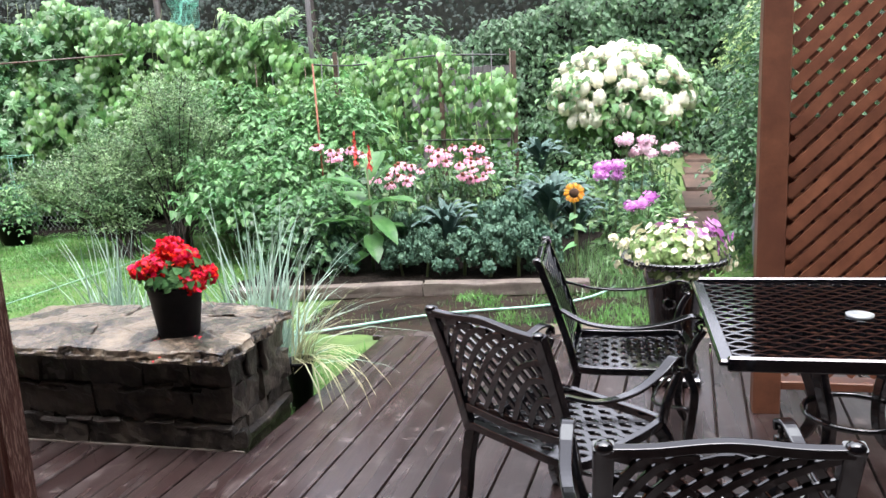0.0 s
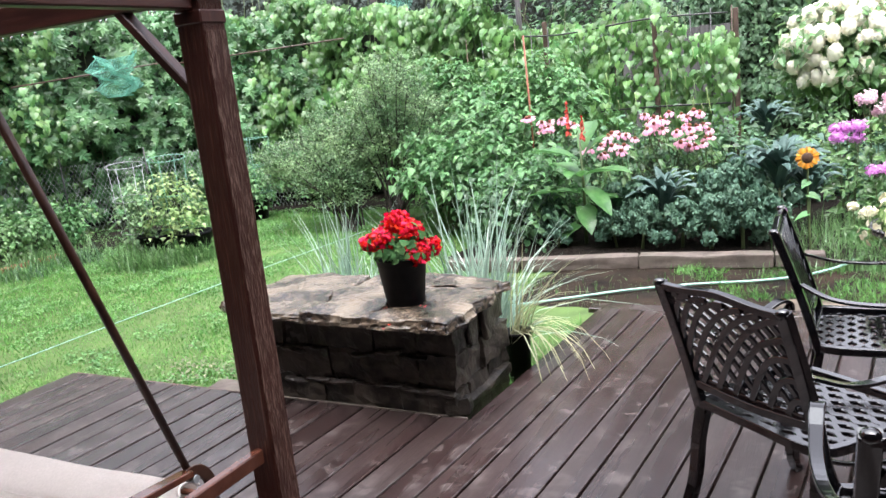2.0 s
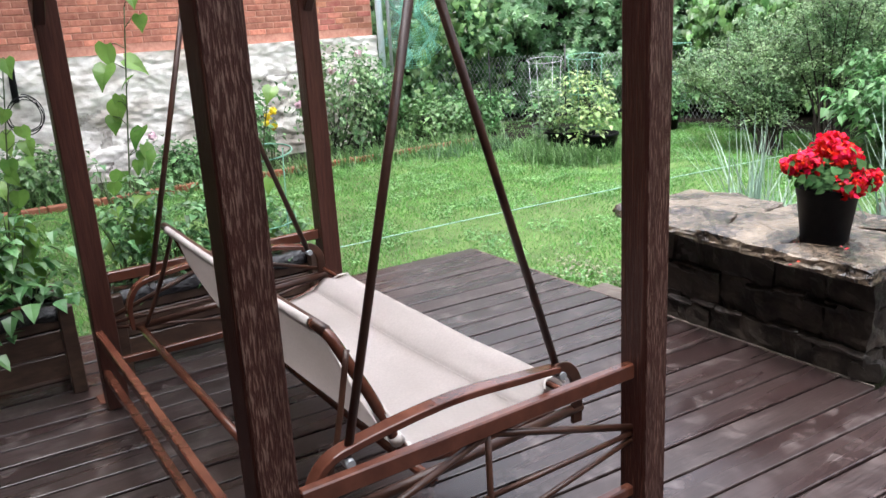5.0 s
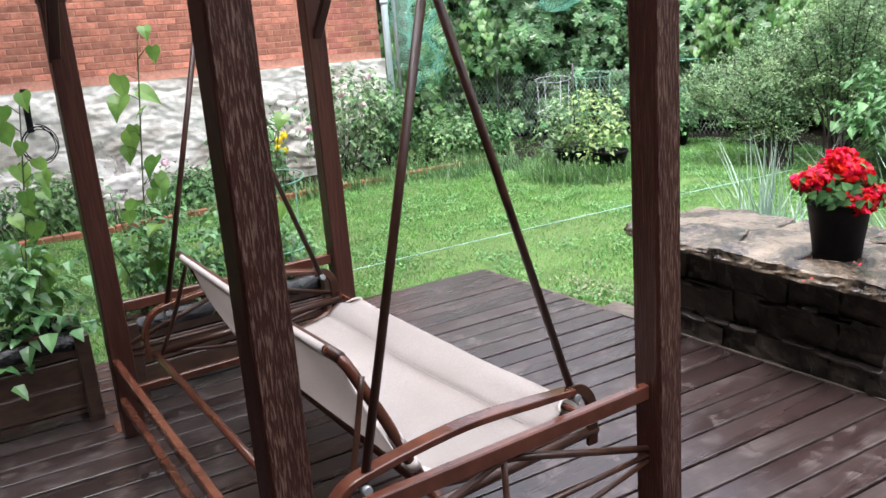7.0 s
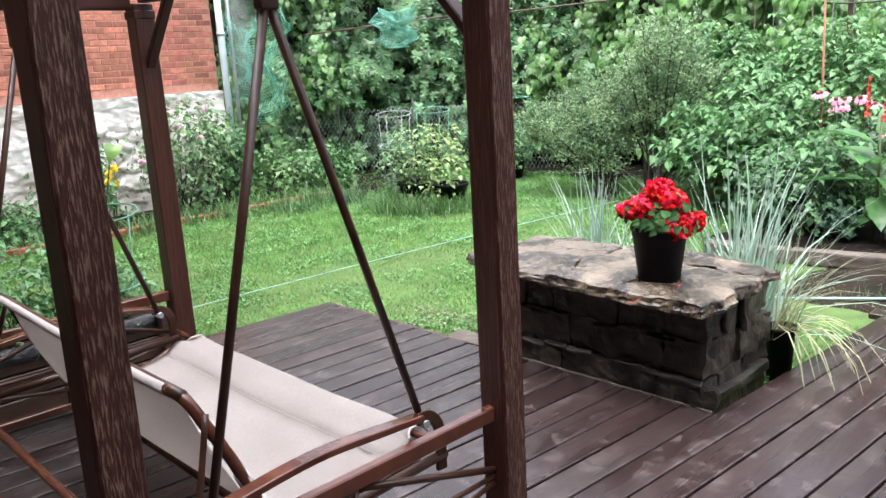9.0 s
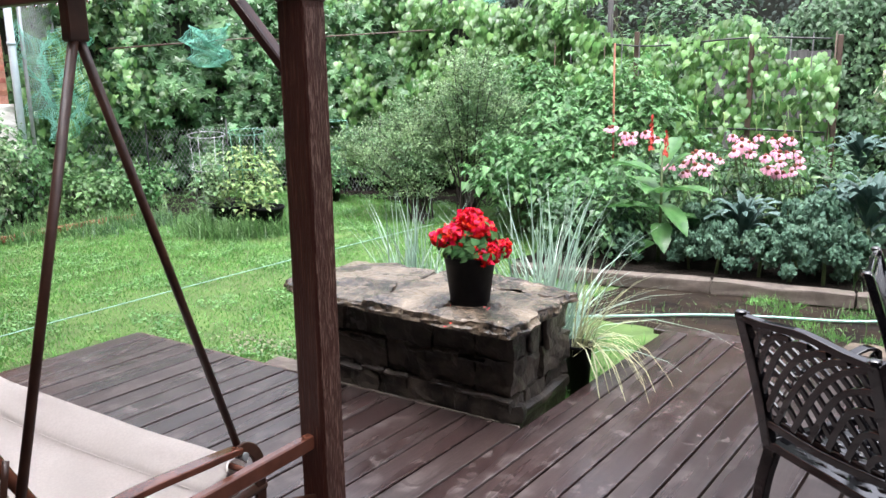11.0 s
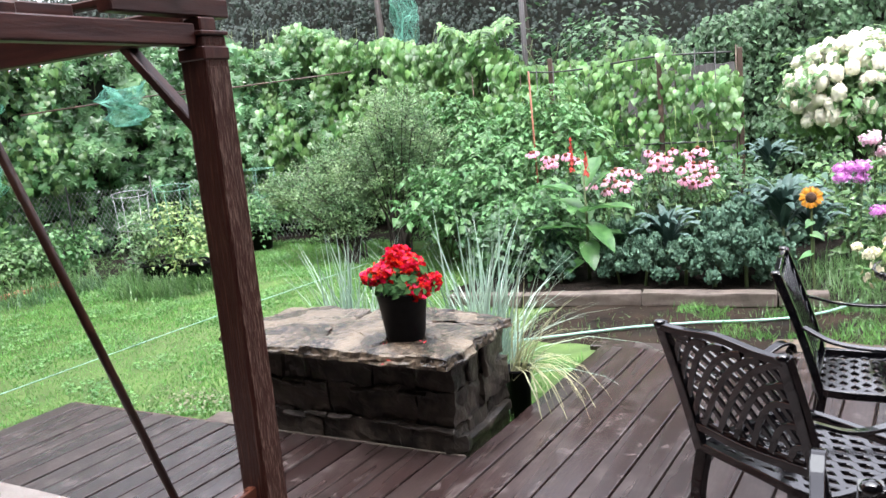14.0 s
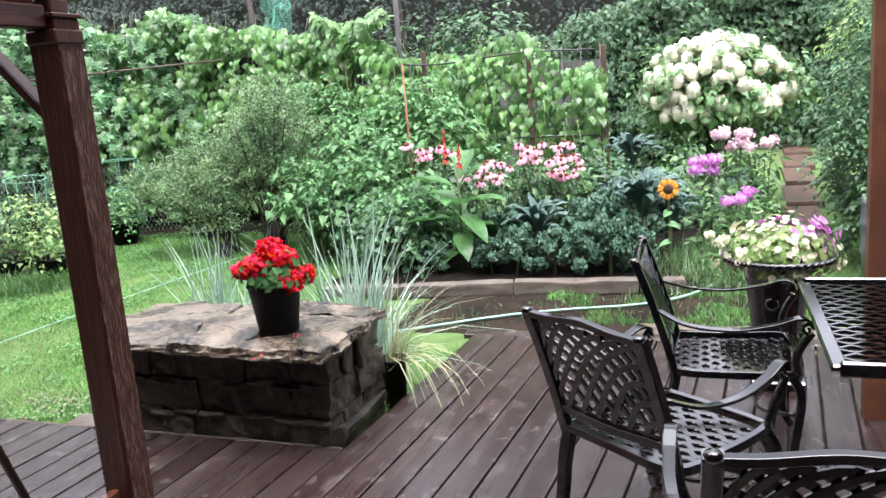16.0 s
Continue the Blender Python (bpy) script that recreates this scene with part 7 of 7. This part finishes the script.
# ---- wooden planters with vegetables behind the swing ----
def planter(x, y, rz, length, depth, h):
    """A slatted trough on corner legs with a black liner; its long side runs along local x."""
    p_ = thing("wooden_planter", x, y, 0.001, rz, label="brown slatted wooden planter with a black liner", category="planter", group="wooden planters on the deck")
    for sx in (-1, 1):
        for sy in (-1, 1):
            part("leg", box(0.06, 0.05, h - 0.005, 0.004, (sx * (length / 2 - 0.02), sy * (depth / 2 + 0.012), (h - 0.005) / 2)), M_PLANTER, p_)
    for k in range(3):
        z = h - 0.06 - k * 0.112
        for sy in (-1, 1):
            part("slat", box(length, 0.022, 0.104, 0.004, (0, sy * (depth / 2 - 0.026), z)), M_PLANTER, p_)
        for sx in (-1, 1):
            part("slat", box(0.022, depth - 0.08, 0.104, 0.004, (sx * (length / 2 - 0.03), 0, z)), M_PLANTER, p_)
    bm = bmesh.new()
    rows = []
    outer = [(-1, -1), (0, -1), (1, -1), (1, 0), (1, 1), (0, 1), (-1, 1), (-1, 0)]
    n = 48
    for k in range(n):
        t = k / n * 8
        i = int(t)
        fx, fy = [outer[i][j] + (outer[(i + 1) % 8][j] - outer[i][j]) * (t - i) for j in (0, 1)]
        j = noise.noise_vector(Vector((fx * 7, fy * 7, x + y)))
        rows.append([bm.verts.new((fx * (length / 2 + a) + 0.008 * j.x, fy * (depth / 2 - 0.014 + a) + 0.008 * j.y, h + b + 0.012 * j.z)) for a, b in ((0.004, -0.07), (0.003, -0.006), (-0.045, 0.008), (-0.055, -0.08))])
    for a, b in zip(rows, rows[1:] + rows[:1]):
        for k in range(3):
            f = bm.faces.new((a[k], b[k], b[k + 1], a[k + 1]))
            f.smooth = True
    part("liner", bm, M_LINER, p_, "crumpled black plastic liner")
    part("soil", box(length - 0.10, depth - 0.12, 0.04, 0.01, (0, 0, h - 0.06)), M_SOIL, p_)
    return p_


planter(-3.97, 1.16, 90, 1.02, 0.34, 0.40)
planter(-3.96, 0.06, 90, 0.84, 0.36, 0.41)
def vegetable(x, y, h, r, n, size, shape, seed, label):
    """Thin upright stems with feathered leaves hanging in open layers."""
    rng = np.random.default_rng(seed)
    v = thing("vegetable_plant", x, y, 0.34, label=label, category="vegetable", group="vegetables in the planters")
    pos, out = clumps(rng, (0, 0, 0.05 + h * 0.5), (r, r * 1.25, h * 0.5), n, 3, 0.05)
    compound("leaves", shape, rng, pos, out, size, M_PEPPER, v, droop=0.9)
    for e in pos[::max(1, len(pos) // 9)]:
        part("stem", tube_mesh("stem", [(arc([(rng.normal() * 0.03, rng.normal() * 0.04, 0.0), (e[0] * 0.4, e[1] * 0.4, e[2] * 0.55), e], 4), 0.005, 0.002)], 5), M_STEM, v)


for k, (x, y, h, r) in enumerate(((-4.02, 0.80, 0.50, 0.15), (-4.02, 1.00, 0.46, 0.14), (-4.04, 1.26, 0.44, 0.14), (-4.03, 1.50, 0.36, 0.12))):
    vegetable(x, y, h, r, 34, 0.042, LEAF, 240 + k, "fresh green vegetable plant with fine leaves in the wooden planter")
for k, (x, y, h, r) in enumerate(((-3.95, 0.32, 0.40, 0.12), (-3.97, 0.06, 0.46, 0.14))):
    vegetable(x, y, h, r, 19, 0.066, LEAF, 245 + k, "broad-leaved green vegetable in the wooden planter")


def climbing_bean(x, y, h, seed, n):
    """A single bean stem on a string with large heart-shaped leaves."""
    rng = np.random.default_rng(seed)
    c = thing("climbing_bean", x, y, 0.33, label="climbing bean stem with large bright leaves", category="bean plant", group="single bean stems in the planters")
    line = arc([(0, 0, 0), (0.03, 0.04, h * 0.3), (-0.02, 0.10, h * 0.6), (0.02, 0.16, h)], 6)
    part("stem", tube_mesh("stem", [(line, 0.005, 0.003)], 5), M_STEM, c)
    at = line[np.linspace(3, len(line) - 1, n).astype(int)]
    side = rng.uniform(0, 2 * math.pi, n)
    p = at + np.stack([0.05 * np.cos(side), 0.080 * np.sin(side), rng.uniform(0.0, 0.06, n)], 1)
    nn, tip = rng.normal(size=(n, 3)) * 0.35 + np.array([0.85, -0.25, 0.35]), rng.normal(size=(n, 3)) * 0.22 + np.array([0, 0, -1.0])
    for a, b, s, up, ahead in zip(at, p, rng.uniform(0.068, 0.125, n), nn, tip):
        leaf = part("leaf", mesh_np("leaf", *scatter(HEART, b[None], up[None], ahead[None], np.array([s]))), M_BEANLEAF, c)
        part("leaf_stalk", tube_mesh("leaf_stalk", [([a, (a + b) / 2 + np.array([0, 0, 0.015]), b], 0.0022, 0.0016)], 4), M_STEM, leaf)


climbing_bean(-4.0, 0.80, 1.30, 250, 22)
climbing_bean(-4.02, 0.28, 1.10, 251, 24)
climbing_bean(-4.05, 0.02, 1.5, 252, 20)
climbing_bean(-4.0, 1.42, 0.85, 253, 5)

# ---- tomato pots with cages on the lawn ----
def tomato_cage(x, y, r, h, material, label, square=False):
    c = thing("tomato_cage", x, y, GROUND, label=label, category="plant cage", group="tomato cages on the lawn")
    for z, s in ((h, 1.0), (h * 0.66, 0.9), (h * 0.33, 0.8)):
        if square:
            ring = [(r * s * a, r * s * b, z) for a, b in ((-1, -1), (1, -1), (1, 1), (-1, 1), (-1, -1))]
        else:
            ring = [(r * s * math.cos(a), r * s * math.sin(a), z - 0.12 * r * s * math.cos(a + 0.72)) for a in np.linspace(0, 2 * math.pi, 29)]
        part("hoop", tube_mesh("hoop", [(ring, 0.0038, 0.0038)], 5), material, c)
    for k in range(4):
        a = k * math.pi / 2 + (math.pi / 4 if square else 0.4)
        q = 1.41 if square else 1.0
        part("leg", tube_mesh("leg", [([(0.7 * r * q * math.cos(a), 0.7 * r * q * math.sin(a), 0.1), (r * q * math.cos(a), r * q * math.sin(a), h)], 0.003, 0.003)], 5), material, c)


def big_pot(x, y, r, h, label):
    p_ = thing("plant_pot", x, y, GROUND, label=label, category="plant pot", group="black pots on the lawn")
    part("pot_body", lathe([(r * 0.78, 0), (r, h - 0.03), (r * 1.06, h - 0.03), (r * 1.06, h), (r * 0.98, h), (r * 0.94, h - 0.06), (0.01, h - 0.05)], 28), M_POT, p_)


big_pot(-6.95, 6.2, 0.21, 0.30, "black plastic pot with a yellowing tomato plant")
big_pot(-6.55, 6.35, 0.20, 0.29, "black plastic pot beside another on the lawn")
big_pot(-7.45, 8.4, 0.22, 0.30, "black plastic pot near the vine fence")
tomato_cage(-7.15, 6.1, 0.20, 1.08, M_WIRE, "galvanised wire tomato cage")
tomato_cage(-6.72, 6.3, 0.20, 1.11, M_GWIRE, "green coated wire tomato cage")
tomato_cage(-3.99, 1.5, 0.165, 1.02, M_GWIRE, "green coated wire cage in the wooden planter")
tomato_cage(-7.42, 8.45, 0.19, 1.10, M_GWIRE, "square green wire plant cage", True)
for k, (x, y, h, r, m) in enumerate(((-7.05, 6.15, 0.80, 0.26, M_SHRUB), (-6.68, 6.28, 0.96, 0.22, M_LIME), (-7.4, 8.4, 0.72, 0.20, M_RASP))):
    rng = np.random.default_rng(260 + k)
    s_ = thing("tomato_plant", x, y, GROUND, label="yellow-green tomato plant growing through its cage", category="tomato plant")
    pos, out = clumps(rng, (0, 0, 0.24 + (h - 0.24) * 0.52), (r, r, (h - 0.24) * 0.5), 40, 4, 0.08)
    compound("leaves", LEAF, rng, pos, out, 0.052, m, s_, droop=1.1)
    part("vine_stem", tube_mesh("vine_stem", [(arc([(rng.normal() * 0.03, rng.normal() * 0.03, 0.1), (e[0] * 0.3, e[1] * 0.3, e[2] * 0.6), e], 4), 0.007, 0.003) for e in pos[::14]], 5), M_STEM, s_)
for k in range(15):
    a = 3.4 + k * 0.28
    tuft("long_grass", -6.8 + 0.40 * math.cos(a), 6.22 + 0.34 * math.sin(a), 0.27 + 0.06 * math.sin(k * 2.3), 0.14, 210, M_GREEN, 270 + k, "long uncut grass round the pots", lean=1.15, kind="stuff", curve=0.9, width=0.008)

# ---- bed along the house ----
for k, (x, y, h, r, m) in enumerate(((-9.25, 4.55, 1.35, 0.48, M_SHRUB), (-9.5, 5.25, 1.1, 0.4, M_RASP), (-9.3, 3.3, 0.85, 0.38, M_RASP), (-9.2, 2.5, 0.30, 0.34, M_RASP), (-9.3, 1.0, 0.5, 0.35, M_GREEN), (-9.3, 0.2, 0.8, 0.4, M_RASP), (-9.15, 5.9, 0.5, 0.4, M_GREEN), (-9.35, 6.6, 0.5, 0.4, M_RASP), (-9.2, -0.6, 1.0, 0.5, M_SHRUB))):
    shrub("rose_bush" if k == 0 else "border_plant", x, y, h, r, 60, 24, 0.07, LEAF, m, 300 + k, "rose bush with a few pink flowers against the house" if k == 0 else "leafy green plant in the bed along the house", 8, 0.05, "rose bush" if k == 0 else "border plant")
rng = np.random.default_rng(320)
for k, (x, y, z) in enumerate(((-9.0, 4.2, 1.22), (-8.95, 4.35, 0.95), (-9.02, 4.75, 1.12), (-8.9, 4.6, 0.8), (-9.0, 3.9, 0.6), (-9.0, 2.2, 0.45))):
    r_ = thing("rose", x, y, z, label="small pink-mauve rose bloom", category="rose", group="roses by the house")
    part("bloom", flower_ball("bloom", rng, 0.035, 40, 0.035, DISC), M_PALEPINK, r_)
for k in range(13):
    tuft("border_grass", -8.75 + rng.normal() * 0.15, 0.2 + k * 0.5, 0.30, 0.16, 200, M_GREEN, 330 + k, "long strappy green leaves along the bed", kind="stuff", lean=1.0, width=0.010, curve=0.9)
for k in range(12):
    u = k / 11
    tuft("weed_tuft", -8.55 + 1.2 * u + rng.normal() * 0.12, 4.6 + 2.9 * u + rng.normal() * 0.15, 0.20 + 0.06 * rng.random(), 0.17, 150, M_GREEN if k % 3 else M_TOMATO, 400 + k, "low weeds at the lawn's edge", lean=1.1, kind="stuff", curve=0.9, width=0.009)
lily = thing("yellow_lily", -9.02, 3.52, GROUND, label="yellow day lily flowers on green stems", category="lily")
stems = []
for k, (dx, dz) in enumerate(((0.0, 0.62), (0.06, 0.68), (-0.05, 0.56), (0.04, 0.52))):
    part("bloom", flower_ball("bloom", rng, 0.035, 30, 0.05, SMALL), M_YELLOW, lily, m=pose(0.02 * k, dx, dz))
    stems.append(([(0, 0, -0.03), (0.02 * k, dx, dz)], 0.005, 0.004))
part("flower_stem", tube_mesh("flower_stem", stems, 5), M_STEM, lily)
edging = thing("brick_edging", label="terracotta brick edging along the flower bed", category="edging", kind="structure")
for k in range(24):
    y = 4.25 + k * 0.085 * 1.0
    part("brick", box(0.11, 0.235, 0.10, 0.008), M_TERRA, edging, m=pose(-8.62 - 0.02 * math.sin(k), 0.4 + k * 0.245, GROUND + 0.02, 0, 3 * math.sin(k * 2.1), 3 * math.sin(k)))

vent = thing("vent_pipe", -9.93, 1.07, 0.88, label="black vent pipe and loose cable on the house wall", category="pipe")
part("pipe", tube_mesh("pipe", [(arc([(0, 0, 0), (0.03, 0, 0.2), (0.03, 0.01, 0.44)], 4), 0.035, 0.035)], 10), M_POT, vent)
part("collar", lathe([(0.040, 0.40), (0.044, 0.42), (0.042, 0.455), (0.030, 0.46)], 14), M_POT, vent, m=pose(0.03, 0.01, 0))
loop = [(0.04 + 0.006 * a, 0.05 + (0.17 + 0.025 * math.sin(a * 0.83)) * math.sin(a), -0.14 + (0.19 + 0.03 * math.cos(a * 0.6)) * math.cos(a)) for a in np.linspace(0, 20, 90)]
part("cable", tube_mesh("cable", [(loop, 0.006, 0.006)], 5), M_POT, vent)

# ---- hoses on the ground ----
hose = thing("garden_hose", label="pale green garden hose lying on the wet ground", category="hose")
part("tube", tube_mesh("tube", [(arc([(-2.6, 4.75, GROUND + 0.03), (-1.97, 5.16, GROUND + 0.03), (-1.5, 5.47, GROUND + 0.03), (-1.08, 5.66, GROUND + 0.03), (-0.6, 5.82, GROUND + 0.03), (-0.29, 6.02, GROUND + 0.035), (-0.08, 6.32, GROUND + 0.04), (-0.02, 6.63, GROUND + 0.03), (0.2, 7.2, GROUND + 0.03)], 8), 0.010, 0.010)], 8), M_HOSE, hose)
line_ = thing("lawn_cord", label="pale cord stretched across the lawn", category="cord")
part("strand", tube_mesh("strand", [(arc([(-5.6, 0.5, -0.07), (-5.3, 2.0, -0.07), (-5.22, 3.07, -0.06), (-5.14, 5.01, -0.06), (-5.0, 7.4, -0.07)], 8), 0.0042, 0.0042)], 5), M_HOSE, line_)


# ---- bricks of the house, the part that is seen best each on its own ----
one = box(0.012, 0.205, 0.062, 0.004)
brick_mesh = bpy.data.meshes.new("brick")
one.to_mesh(brick_mesh)
one.free()
half_one = box(0.012, 0.098, 0.062, 0.004)
half_mesh = bpy.data.meshes.new("half_brick")
half_one.to_mesh(half_mesh)
half_one.free()
rng = np.random.default_rng(3)
cells = [(r, c) for r in range(34) for c in range(-1, 52)]
rest_v, rest_f = [], []
n_parts = 0
bv = np.array([v.co for v in brick_mesh.vertices])
brick_mesh.calc_loop_triangles()
bf = np.array([t.vertices for t in brick_mesh.loop_triangles])
count = 0
for r, c in cells:
    y = HY - 0.11 - c * 0.2165 - (0.108 if r % 2 else 0)
    z = 1.40 + 0.037 + r * 0.0735
    if y + 0.1025 > HY or y < HY - 10.9:
        continue
    dx = rng.normal() * 0.0012
    if r < 12 and 4 <= c < 29 and n_parts < 300:
        part("brick", brick_mesh, M_BRICK, house, m=pose(HX - 0.0665 + dx, y, z, rng.normal() * 0.4, 0, 0))
        n_parts += 1
    else:
        rest_v.append(bv + np.array([HX - 0.0665 + dx, y, z]))
        rest_f.append(bf + count)
        count += len(bv)
tagged(part("brickwork", mesh_np("brickwork", np.concatenate(rest_v), np.concatenate(rest_f)), M_BRICKS, house, "courses of red brick"), kind="stuff")
